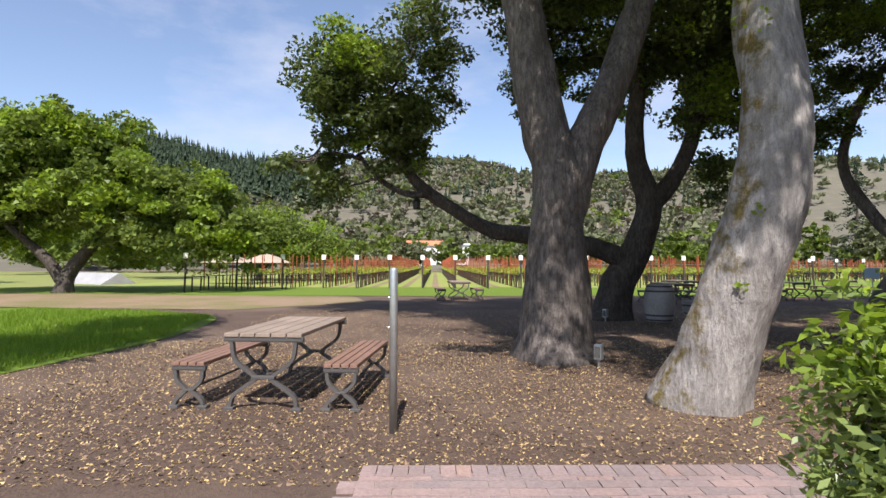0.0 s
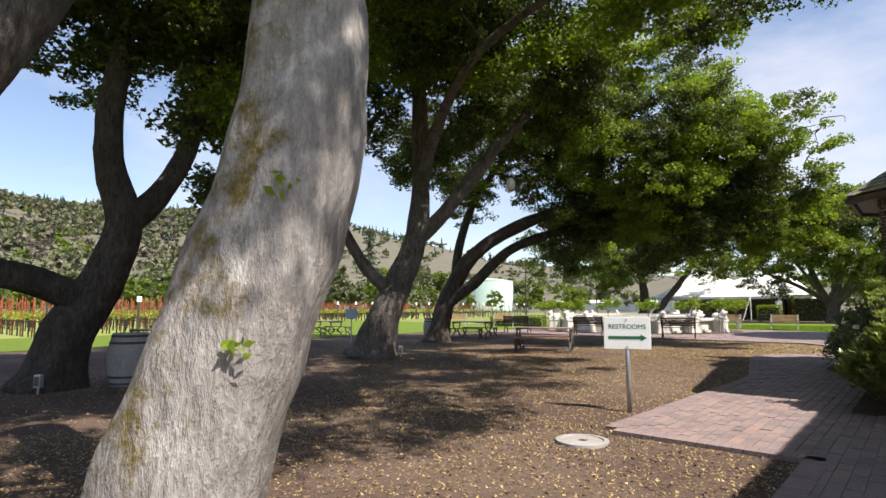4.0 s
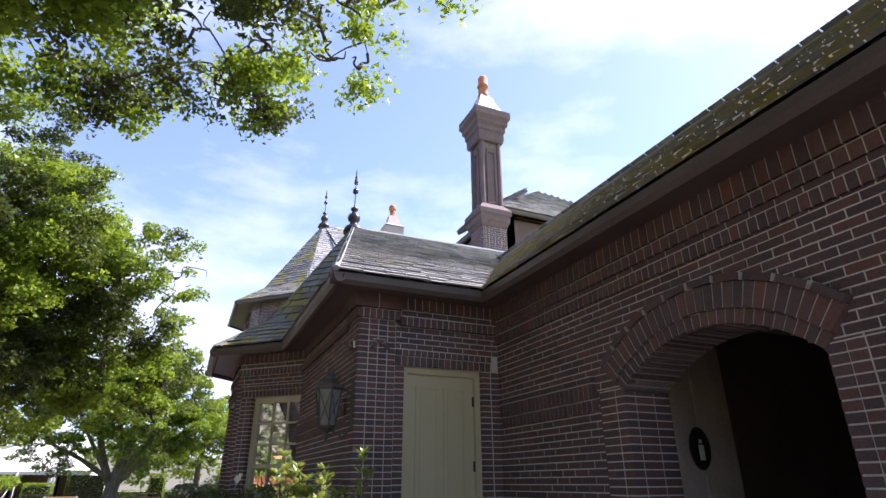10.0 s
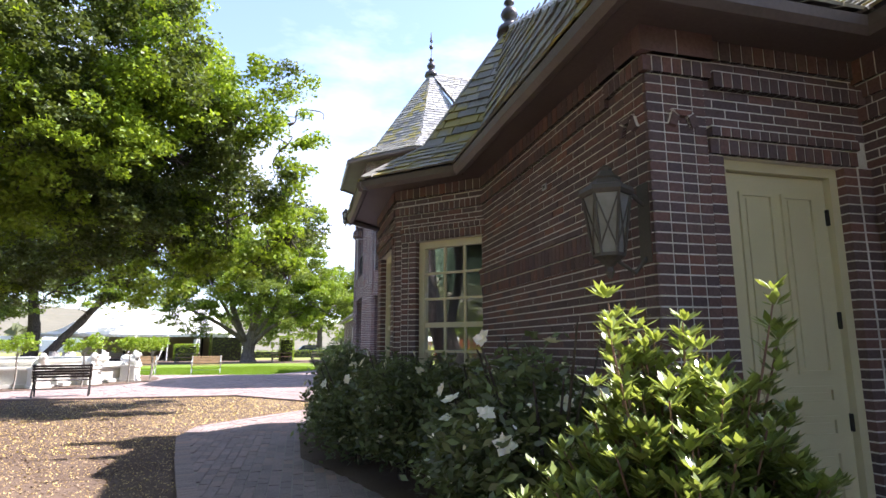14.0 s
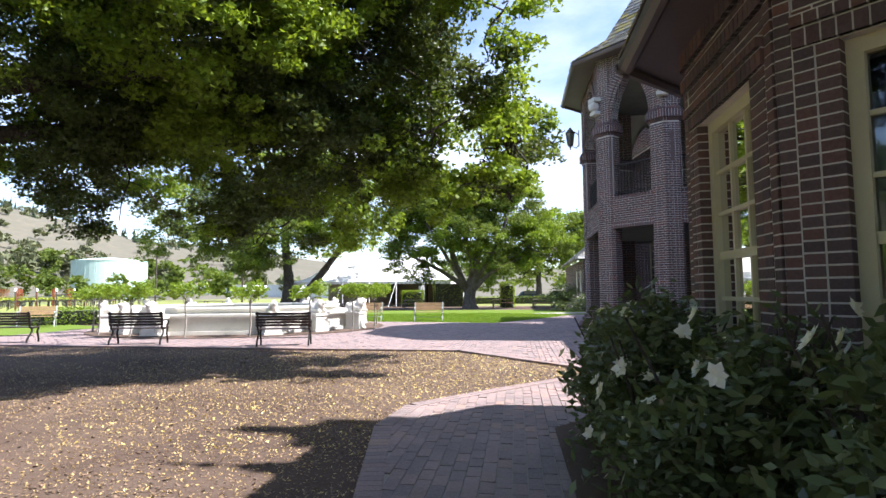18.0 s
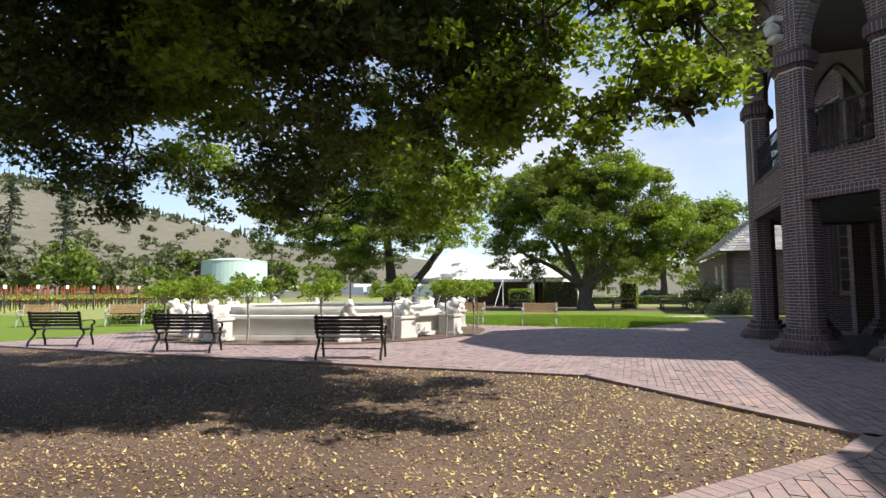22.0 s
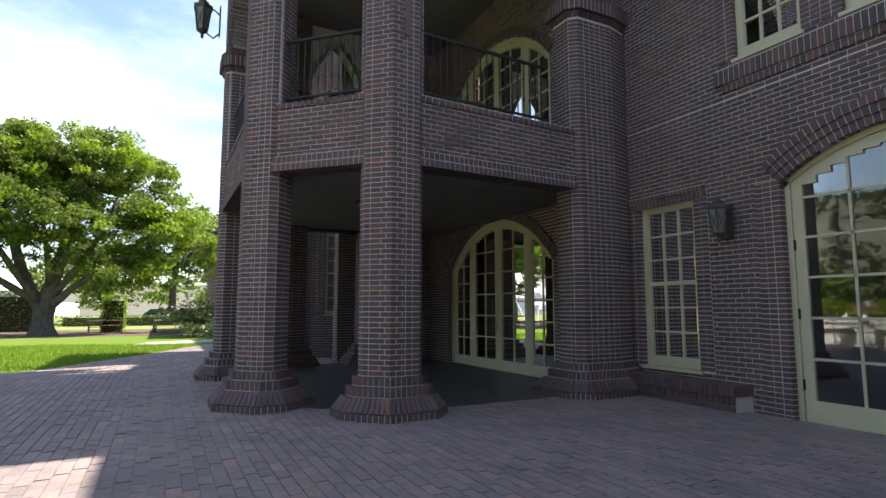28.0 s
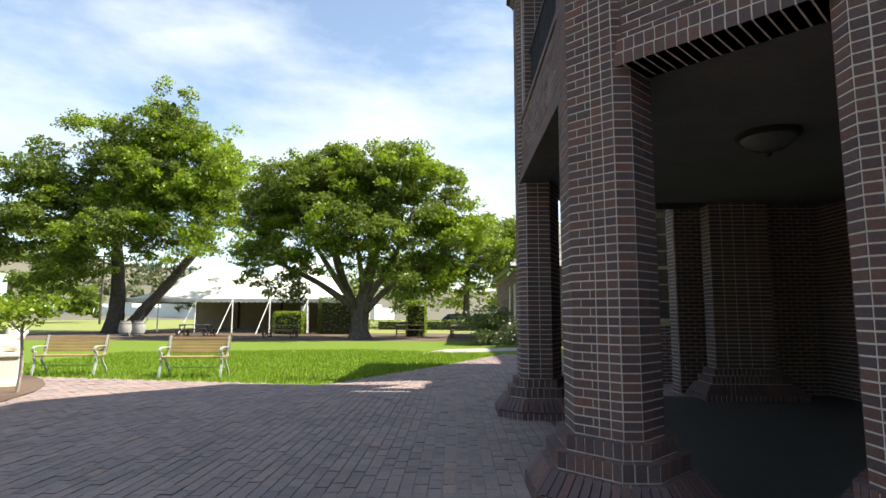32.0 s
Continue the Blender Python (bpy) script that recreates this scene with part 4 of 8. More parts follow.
def gutter(name, pts, r=0.075, parent=None):
    """A half-round gutter with a board behind it along the eave."""
    bm = bmesh.new()
    for p, q in zip(pts, pts[1:]):
        p, q = Vector(p), Vector(q)
        d = (q - p).normalized()
        o = Vector((d.y, -d.x, 0))
        prof = [(0.0, 0.03), (0.0, -0.05), (0.035, -0.085), (0.085, -0.085), (0.125, -0.04), (0.135, 0.03), (0.12, 0.03), (0.11, -0.03), (0.02, -0.03), (0.015, 0.03)]
        rings = []
        for e in (p - d * 0.06, q + d * 0.06):
            rings.append([bm.verts.new(e + o * (x - 0.1) + Vector((0, 0, z - 0.055))) for x, z in prof])
        n = len(prof)
        for k in range(n):
            bm.faces.new((rings[0][k], rings[0][(k + 1) % n], rings[1][(k + 1) % n], rings[1][k]))
        bm.faces.new(rings[0]), bm.faces.new(rings[1][::-1])
    return solid(name, bm, M_gutter, kind="structure")


def soffit(name, pts, z, inner):
    """A flat board below the eave."""
    bm = bmesh.new()
    for (p, q), (a, b) in zip(zip(pts, pts[1:]), zip(inner, inner[1:])):
        f = [bm.verts.new((*w[:2], z)) for w in (p, q, b, a)]
        g = [bm.verts.new((*w[:2], z + 0.03)) for w in (p, q, b, a)]
        bm.faces.new(f), bm.faces.new(g[::-1])
        for i in range(4):
            bm.faces.new((f[i], f[(i + 1) % 4], g[(i + 1) % 4], g[i]))
    bmesh.ops.recalc_face_normals(bm, faces=bm.faces)
    return solid(name, bm, M_gutter, kind="structure")


EZ = 3.68
APEX = (1.9, 12.5, 6.95)
be = ring_plan(BAY, 2.62)          # eave of the bay
A_, B_ = (0.32, 6.72, EZ), (0.32, be[6][1] + 0.55, EZ)
C_, D_, E_ = (be[5][0], be[5][1], EZ), (be[4][0], be[4][1], EZ), (be[3][0], be[3][1], EZ)
RX, RZ = 4.7, 5.85                 # ridge of the archway wing
V_ = (2.18, 6.72, EZ)
VT = (RX, 6.72 + (RZ - EZ) * (12.5 - 6.72) / (6.95 - EZ), RZ)
slates("roof_side_door", [A_, V_, VT, (6.6, 12.5, 6.95), APEX], seed=1)


def kick(p, apex, f=0.36, g=0.2):
    """Where the flared foot of a roof meets its steep upper part."""
    return (p[0] + f * (apex[0] - p[0]), p[1] + f * (apex[1] - p[1]), p[2] + g * (apex[2] - p[2]))


BK, CK, DK, EK = (kick(p, APEX) for p in (B_, C_, D_, E_))
slates("roof_lantern_foot", [B_, A_, BK], mat=M_slate_moss, seed=2)
slates("roof_lantern", [BK, A_, APEX], mat=M_slate_moss, seed=2)
for nm, p, q, pk, qk, sd_ in (("south_west", C_, B_, CK, BK, 3), ("west", D_, C_, DK, CK, 4), ("north_west", E_, D_, EK, DK, 5)):
    slates("roof_bay_%s_foot" % nm, [p, q, qk, pk], mat=M_slate_moss, seed=sd_)
    slates("roof_bay_%s" % nm, [pk, qk, APEX], mat=M_slate_moss, seed=sd_ + 10)
slates("roof_wing_north", [(6.6, be[3][1], EZ), E_, APEX, (6.6, 12.5, 6.95)], seed=6)
slates("roof_archway", [V_, (2.18, -1.2, EZ), (RX, 1.5, RZ), VT], mat=M_slate_moss, seed=7)
slates("roof_archway_hip", [(2.18, -1.2, EZ), (8.2, -1.2, EZ), (RX, 1.5, RZ)], mat=M_slate_moss, seed=8)
slates("roof_archway_east", [(8.2, -1.2, EZ), (8.2, 9.5, EZ), (RX, 11.0, RZ), (RX, 1.5, RZ)], seed=9)
solid("roof_ridge_cap", tube([APEX, (6.6, 12.5, 6.98)], 0.06, 8), M_slate, kind="structure")
solid("roof_ridge_cap", tube([(RX, 1.5, RZ + 0.02), (RX, VT[1], RZ + 0.02)], 0.06, 8), M_slate, kind="structure")
for pts in ((A_, APEX), (C_, CK, APEX), (D_, DK, APEX)):
    solid("roof_hip", tube([(p[0], p[1], p[2] + 0.03) for p in pts], 0.04, 6), M_lead if len(pts) == 2 else M_slate_moss, kind="structure")
gutter("gutter_low_wing", [E_, D_, C_, B_, A_, V_, (2.18, -1.2, EZ), (8.2, -1.2, EZ)])
soffit("soffit_low_wing", [E_, D_, C_, B_, A_, V_, (2.18, -1.2)], EAVE - 0.015, [bay[3], bay[4], bay[5], (0.75, 10.7), (0.75, 7.17), (2.6, 7.17), (2.6, -0.7)])
solid("wall_archway_end", boxes((2.6, -0.73, 0, 7.6, -0.4, EAVE), (7.3, -0.4, 0, 7.6, 9.5, EAVE)), M_mortar, kind="structure")

# ---- the passage behind the archway ----
solid("wall_passage", boxes((3.1, 2.6, 0, 6.5, 2.85, 3.3), (3.1, 5.25, 0, 6.5, 5.5, 3.3), (6.5, 2.6, 0, 6.7, 5.5, 3.3)), M_brick_plain, kind="structure")
solid("ceiling_passage", boxes((3.1, 2.6, 3.1, 6.5, 5.5, 3.25)), M_plaster, kind="structure")

pd = thing("open_door", "weathered cream panelled door with a dark oval plaque, standing open in the archway", "door", (3.15, 5.17, 0), 0)
part("door_leaf", boxes((0, -0.03, 0.01, 1.02, 0.03, 2.8), (0.12, -0.045, 1.15, 0.46, 0.045, 2.62), (0.54, -0.045, 1.15, 0.88, 0.045, 2.62), (0.12, -0.045, 0.25, 0.46, 0.045, 0.95), (0.54, -0.045, 0.25, 0.88, 0.045, 0.95), bevel=0.006), M_cream_old, pd)
pq = part("plaque", lathe([(0.005, 0.0), (0.15, 0.0), (0.16, 0.012), (0.15, 0.024), (0.005, 0.024)], 28, m=pose(0.5, -0.045, 1.77, 90) @ Matrix.Diagonal((0.85, 1.25, 1, 1))), M_dark, pd, "dark oval plaque")
part("mark", boxes((0.47, -0.078, 1.66, 0.53, -0.07, 1.80), (0.485, -0.078, 1.815, 0.515, -0.07, 1.85)), M_sign, pq, "plain white mark")
part("lock_plate", boxes((0.02, -0.06, 1.0, 0.1, 0.06, 1.5), bevel=0.004), M_dark, pd)

# ---- the side door ----
sdoor = tagged(new("door_1"), "tall cream-painted panelled side door with black hinges and brass handle", "door", kind="structure")
MD = wall_matrix(0.75, 7.17, 0)
TD = Matrix(MD.tolist())
rows_ = [(0.56, 0.635, 0, 2.76), (1.535, 1.61, 0, 2.76), (0.635, 1.535, 2.69, 2.76)]
part("door_frame", boxes(*[(a, -0.16, c, b, -0.05, d) for a, b, c, d in rows_], m=TD), M_cream, sdoor)
leafp = part("door_leaf", boxes((0.64, -0.15, 0.012, 1.53, -0.1, 2.685), m=TD), M_cream, sdoor)
for a, b, c, d in ((0.76, 1.05, 1.28, 2.55), (1.12, 1.41, 1.28, 2.55), (0.76, 1.05, 0.2, 0.78), (1.12, 1.41, 0.2, 0.78), (0.76, 1.41, 0.86, 1.0), (0.76, 1.41, 1.08, 1.2)):
    bm = boxes((a, -0.1, c, a + 0.025, -0.083, d), (b - 0.025, -0.1, c, b, -0.083, d), (a + 0.025, -0.1, c, b - 0.025, -0.083, c + 0.025), (a + 0.025, -0.1, d - 0.025, b - 0.025, -0.083, d))
    box(bm, a + 0.06, -0.1, c + 0.045, b - 0.06, -0.088, d - 0.045)
    bmesh.ops.transform(bm, matrix=TD, verts=bm.verts)
    part("panel", bm, M_cream, leafp)
for z in (0.3, 0.95, 1.65, 2.4):
    part("hinge", boxes((1.515, -0.11, z - 0.06, 1.55, -0.08, z + 0.06), m=TD, bevel=0.006), M_dark, sdoor)
lever_handle(sdoor, TD @ pose(0.71, -0.1, 1.08))
part("threshold", boxes((0.5, -0.2, 0.0, 1.67, 0.06, 0.02), m=TD), M_stone, sdoor)


# ---- wall lantern ----
def lantern(name, x, y, z, rz, s=1.0, label="black wrought-iron wall lantern with leaded glass"):
    l = thing(name, label, "lantern", (x, y, z), rz)
    S = Matrix.Scale(s, 4)
    T6 = lambda prof, n=6: lathe(prof, n, m=S @ pose(0.0, 0.27, 0))
    part("glass", T6([(0.08, -0.26), (0.135, 0.12)]), M_lantern_glass, l)
    bm = T6([(0.15, 0.1), (0.165, 0.12), (0.155, 0.15), (0.11, 0.165), (0.085, 0.2), (0.095, 0.21), (0.06, 0.235), (0.04, 0.26), (0.045, 0.275), (0.01, 0.3)])
    part("cap", bm, M_bronze, l)
    part("base", T6([(0.01, -0.4), (0.03, -0.36), (0.02, -0.33), (0.06, -0.29), (0.095, -0.27), (0.095, -0.25)]), M_bronze, l)
    for k in range(6):
        a = k * math.pi / 3
        c, q = math.cos(a), math.sin(a)
        part("bar", tube([S @ Vector((0.09 * c, 0.27 + 0.09 * q, -0.26)), S @ Vector((0.145 * c, 0.27 + 0.145 * q, 0.13))], 0.009 * s, 6), M_bronze, l)
        c2, q2 = math.cos(a + math.pi / 3), math.sin(a + math.pi / 3)
        bm = tube([S @ Vector((0.095 * c, 0.27 + 0.095 * q, -0.22)), S @ Vector((0.138 * c2, 0.27 + 0.138 * q2, 0.1))], 0.005 * s, 5)
        tube([S @ Vector((0.095 * c2, 0.27 + 0.095 * q2, -0.22)), S @ Vector((0.138 * c, 0.27 + 0.138 * q, 0.1))], 0.005 * s, 5, bm)
        part("lattice", bm, M_bronze, l)
    part("bracket", tube([S @ Vector(p) for p in ((0, 0, 0.05), (0, 0.1, 0.13), (0, 0.2, 0.12), (0, 0.26, 0.02), (0, 0.2, -0.3), (0, 0.1, -0.36), (0, 0, -0.25))], 0.014 * s, 8), M_bronze, l)
    part("back_plate", boxes((-0.06 * s, 0, -0.3 * s, 0.06 * s, 0.02 * s, 0.2 * s), bevel=0.005), M_bronze, l)
    return l


lantern("wall_lantern", 0.75, 7.25, 2.33, 90, 1.08)


vt_ = thing("wall_vent", "small pale weep vent set in the brick wall", "vent", (0.745, 8.79, 2.955), 90)
part("plate", boxes((-0.045, 0, -0.03, 0.045, 0.014, 0.03), bevel=0.004), M_lead, vt_)
part("slot", boxes((-0.02, 0.012, -0.012, 0.02, 0.017, 0.012)), M_dark, vt_)


# ---- finials, chimneys ----
def finial(x, y, z, s=1.0):
    f = thing("roof_finial", "dark lead roof finial with stacked balls and a spike", "finial", (x, y, z))
    pr = [(0.26, -0.12), (0.22, 0.02), (0.12, 0.1), (0.09, 0.16), (0.14, 0.22), (0.17, 0.3), (0.13, 0.4), (0.06, 0.46), (0.05, 0.5), (0.1, 0.54), (0.1, 0.58), (0.03, 0.63), (0.018, 0.7)]
    part("base", lathe([(r * s, h * s) for r, h in pr], 14), M_lead_dark, f, smooth=True)
    part("rod", lathe([(0.015 * s, 0.68 * s), (0.013 * s, 1.35 * s)], 8), M_lead_dark, f)
    part("ball", lathe([(0.01 * s, 1.0 * s), (0.06 * s, 1.04 * s), (0.08 * s, 1.1 * s), (0.06 * s, 1.16 * s), (0.01 * s, 1.2 * s)], 12), M_lead_dark, f, smooth=True)
    part("spike", boxes((-0.05 * s, -0.005, 1.3 * s, 0.05 * s, 0.005, 1.42 * s)), M_lead_dark, f)
    part("tip", lathe([(0.045 * s, 1.38 * s), (0.02 * s, 1.6 * s), (0.002, 1.8 * s)], 4), M_lead_dark, f)
    return f


finial(APEX[0], APEX[1], APEX[2], 0.9)


def offset_poly(P, d):
    """A convex polygon, counter-clockwise, moved outwards by d."""
    out, n = [], len(P)
    for i in range(n):
        a, b, c = np.array(P[i - 1]), np.array(P[i]), np.array(P[(i + 1) % n])
        u, v = (b - a) / np.linalg.norm(b - a), (c - b) / np.linalg.norm(c - b)
        nu, nv = np.array((u[1], -u[0])), np.array((v[1], -v[0]))
        m = nu + nv
        out.append(tuple(b + m * d * 2 / (m @ m)))
    return out


def pier_bricks(P, d0, d1, z0, z1, width, deep=0.1, cuts=None, wrap=()):
    """One course round a pier; cuts: fixed shares along an edge; wrap: corners without a joint."""
    lo, hi = offset_poly(P, d0), offset_poly(P, d1)
    li, hh = offset_poly(P, d0 - deep), offset_poly(P, d1 - deep)
    out, n = [], len(P)
    za, zb = z0 + JOINT / 2, z1 - JOINT / 2
    for i in range(n):
        j = (i + 1) % n
        L = math.hypot(lo[j][0] - lo[i][0], lo[j][1] - lo[i][1])
        e = (cuts or {}).get(i) or list(np.linspace(0, 1, max(1, int(round(L / width))) + 1))
        g = JOINT / 2 / L
        for k in range(len(e) - 1):
            s0 = e[k] + (0.0004 if k == 0 and i in wrap else g)
            s1 = e[k + 1] - (0.0004 if k == len(e) - 2 and j in wrap else g)
            B = []
            for o, q, z in ((lo, li, za), (hi, hh, zb)):
                at = lambda A, t: (A[i][0] + (A[j][0] - A[i][0]) * t, A[i][1] + (A[j][1] - A[i][1]) * t, z)
                B += [at(q, s0), at(o, s0), at(o, s1), at(q, s1)]
            out.append(B)
    return np.array(out)


def square_rings(profile, m=None):
    return lathe([(r * math.sqrt(2), z) for r, z in profile], 4, m=m or pose(0, 0, 0, 0, 0, 45))


def chimney(x, y, z0, s=1.0):
    c = thing("chimney", "tall dark brick chimney with corbelled cap, flared hood and clay pot", "chimney", (x, y, 0))
    part("stack_base", square_rings([(0.594 * s, z0), (0.594 * s, 8.75)]), M_mortar, c)
    rows = []
    for q, z, z1 in ((0.6 * s, 6.6, 8.75), (0.46 * s, 9.5, 11.9)):
        sq = [(-q, -q), (q, -q), (q, q), (-q, q)]
        while z < z1 - 0.05:
            rows.append(pier_bricks(sq, 0.0, 0.0, z, z + 0.072, 0.2 if len(rows) % 2 else 0.105, 0.05))
            z += 0.072
    ob = new("brickwork", cuboids("brickwork", np.concatenate(rows), M_brick))
    ob.parent = c
    tagged(ob, kind="stuff")
    part("moulding", square_rings([(0.62 * s, 8.75), (0.68 * s, 8.87), (0.73 * s, 8.92), (0.73 * s, 9.1), (0.79 * s, 9.15), (0.79 * s, 9.3), (0.56 * s, 9.52)]), M_brick_far, c)
    part("shaft", square_rings([(0.454 * s, 9.4), (0.454 * s, 11.9)]), M_mortar, c)
    for k in range(4):
        T = pose(0, 0, 0, 0, 0, 90 * k)
        part("niche", boxes((-0.17 * s, -0.47 * s, 9.7, 0.17 * s, -0.44 * s, 11.5), m=T), M_brick_plain, c)
        part("niche_frame", boxes((-0.24 * s, -0.52 * s, 9.6, -0.17 * s, -0.44 * s, 11.45), (0.17 * s, -0.52 * s, 9.6, 0.24 * s, -0.44 * s, 11.45), (-0.2 * s, -0.52 * s, 11.45, 0.2 * s, -0.44 * s, 11.6), m=T), M_brick_far, c)
    for k in range(4):
        a = math.pi / 4 + k * math.pi / 2
        part("corner_roll", lathe([(0.13 * s, 9.4), (0.13 * s, 11.9)], 8, m=pose(0.62 * s * math.cos(a), 0.62 * s * math.sin(a), 0)), M_brick_far, c)
    part("cap", square_rings([(0.62 * s, 11.85), (0.66 * s, 11.95), (0.66 * s, 12.2), (0.72 * s, 12.25), (0.72 * s, 12.4), (0.82 * s, 12.5), (0.82 * s, 12.62), (0.93 * s, 12.75), (0.93 * s, 13.0), (0.8 * s, 13.05)]), M_brick_far, c)
    part("hood", square_rings([(0.78 * s, 13.03), (0.62 * s, 13.2), (0.42 * s, 13.55), (0.36 * s, 13.75), (0.2 * s, 13.95)]), M_lead, c, "grey flared metal hood")
    part("pot", lathe([(0.2, 13.93), (0.17, 14.0), (0.16, 14.3), (0.2, 14.33), (0.2, 14.4), (0.16, 14.45), (0.17, 14.7), (0.12, 14.8)], 14), M_clay, c, "terracotta chimney pot", smooth=True)
    return c


ch = chimney(6.1, 13.6, 3.0, 0.7)
ch.matrix_basis = pose(6.1, 13.6, 1.45 * 0.09) @ Matrix.Scale(0.91, 4)


# ---- the two-storey porch ----
PC = (4.2, 28.6)
PV = [(7.2, 30.5), (7.2, 32.15), (4.95, 32.15), (2.57, 32.15), (0.92, 30.5), (0.92, 26.4), (2.57, 24.75), (5.96, 24.99)]


def pier_plan(V, before, after, w=0.41, c=0.1, depth=0.34):
    """A bent pier on a corner of the porch: two outer faces, chamfered ends, a flat back."""
    V, before, after = np.array(V), np.array(before), np.array(after)
    da, db = (V - before) / np.linalg.norm(V - before), (after - V) / np.linalg.norm(after - V)
    na, nb = np.array((-da[1], da[0])), np.array((-db[1], db[0]))
    A, B = V - da * w, V + db * w
    A2, B2 = A - da * c + na * c, B + db * c + nb * c
    return [tuple(p) for p in (A2 + na * depth, A2, A, V, B, B2, B2 + nb * depth)]


def pillar(P, near=None, top=9.0, label="bent dark brick pier with a stepped base and corbelled capital"):
    p = thing("brick_pillar", label, "pillar", (0, 0, 0), group="porch pillars")
    bm = prism(offset_poly(P, -0.002), 0.0, top)
    for d, z0, z1 in ((0.325, 0.0, 0.142), (0.2, 0.13, 0.305), (0.145, 0.29, 0.435), (0.065, 0.41, 0.555), (0.103, 6.52, 6.73)):
        prism(offset_poly(P, d), z0, z1, bm)
    part("core", bm, M_mortar, p)
    B = [pier_bricks(P, 0.332, 0.332, 0.0, 0.15, 0.08), pier_bricks(P, 0.32, 0.205, 0.15, 0.32, 0.08, 0.12), pier_bricks(P, 0.152, 0.152, 0.32, 0.45, 0.08), pier_bricks(P, 0.072, 0.072, 0.45, 0.57, 0.08)]
    part("base", bmesh.new(), M_brick, p, "stepped brick base").data = cuboids("base", np.concatenate(B), M_brick)
    K = [pier_bricks(P, 0.02, 0.06, 6.40, 6.50, 0.085), pier_bricks(P, 0.108, 0.108, 6.50, 6.76, 0.085), pier_bricks(P, 0.1, 0.02, 6.76, 6.86, 0.1)]
    part("capital", bmesh.new(), M_brick, p, "corbelled brick capital").data = cuboids("capital", np.concatenate(K), M_brick)
    m = len(P)
    mid = m // 2
    C = []
    for z0, z1 in ((0.57, 6.40), (6.86, top)):
        for i in range(int((z1 - z0) / COURSE)):
            q = i % 2
            cuts = {mid - 1: [0, 0.24, 0.62 if q else 0.8, 1.0], mid: [0, 0.4 if q else 0.2, 0.52, 0.76, 1.0]} if m == 7 else None
            z = z0 + i * COURSE
            C.append(pier_bricks(P, 0.003, 0.003, z, z + COURSE, 0.115 if m != 7 else 0.2, 0.08, cuts, (mid,)))
    V = np.concatenate(C)
    if near:
        c = V.mean(1)
        face = (c[:, 0] * near[0] + c[:, 1] * near[1] > near[2]) & (c[:, 2] < 2.7)
        idx = np.nonzero(face)[0][:300]
        for q in V[idx]:
            me = bpy.data.meshes.new("brick")
            me.from_pydata([tuple(w) for w in q], [], [tuple(f) for f in BOXF])
            me.materials.append(M_brick_single)
            ob = new("brick", me)
            ob.parent = p
        V = np.delete(V, idx, 0)
    ob = new("shaft_bricks", cuboids("shaft_bricks", V, M_brick))
    ob.parent = p
    tagged(ob, kind="stuff")
    return p


for k in (2, 3, 4, 5, 6):
    pillar(pier_plan(PV[k], PV[k - 1], PV[k + 1]), near={5: (-1, -1, -27.55), 6: (-1, -1, -27.75)}.get(k))
pillar([(7.18, 25.5), (5.9, 25.5), (5.9, 25.1), (6.02, 24.98), (6.75, 24.98), (7.18, 25.1)], label="dark brick pier against the house wall with a stepped base and capital")
solid("niche_panel", boxes((-0.05, -0.012, 5.2, 0.05, 0.0, 6.1), m=pose(2.78, 24.748, 0)), M_brick_plain, kind="structure")

build_wall("wall_porch_north", 4.05, 32.3, 0, 2.65, 0, 8.9, 0.3, seed=34)
build_wall("wall_porch_north_end", 4.04, 32.62, -90, 0.34, 0, 8.9, 0.02, seed=35)
for k, ang in ((5, 67.5), (6, 22.5)):
    sc = thing("stone_carving", "weathered pale stone carving above a pier's capital", "carving", (PV[k][0], PV[k][1], 7.15), 180 + 0 if k == 6 else 0)
    sc.matrix_basis = pose(PV[k][0], PV[k][1], 7.15, 0, 0, -ang)
    bm = boxes((-0.16, -0.16, 0.0, 0.16, 0.05, 0.12), (-0.2, -0.2, 0.42, 0.2, 0.05, 0.55), bevel=0.02)
    for q in ((0, -0.1, 0.27, 0.17), (-0.09, -0.16, 0.33, 0.09), (0.09, -0.16, 0.33, 0.09), (0, -0.2, 0.2, 0.08)):
        bmesh.ops.create_icosphere(bm, subdivisions=2, radius=q[3], matrix=pose(*q[:3]))
    part("block", bm, M_stone, sc)

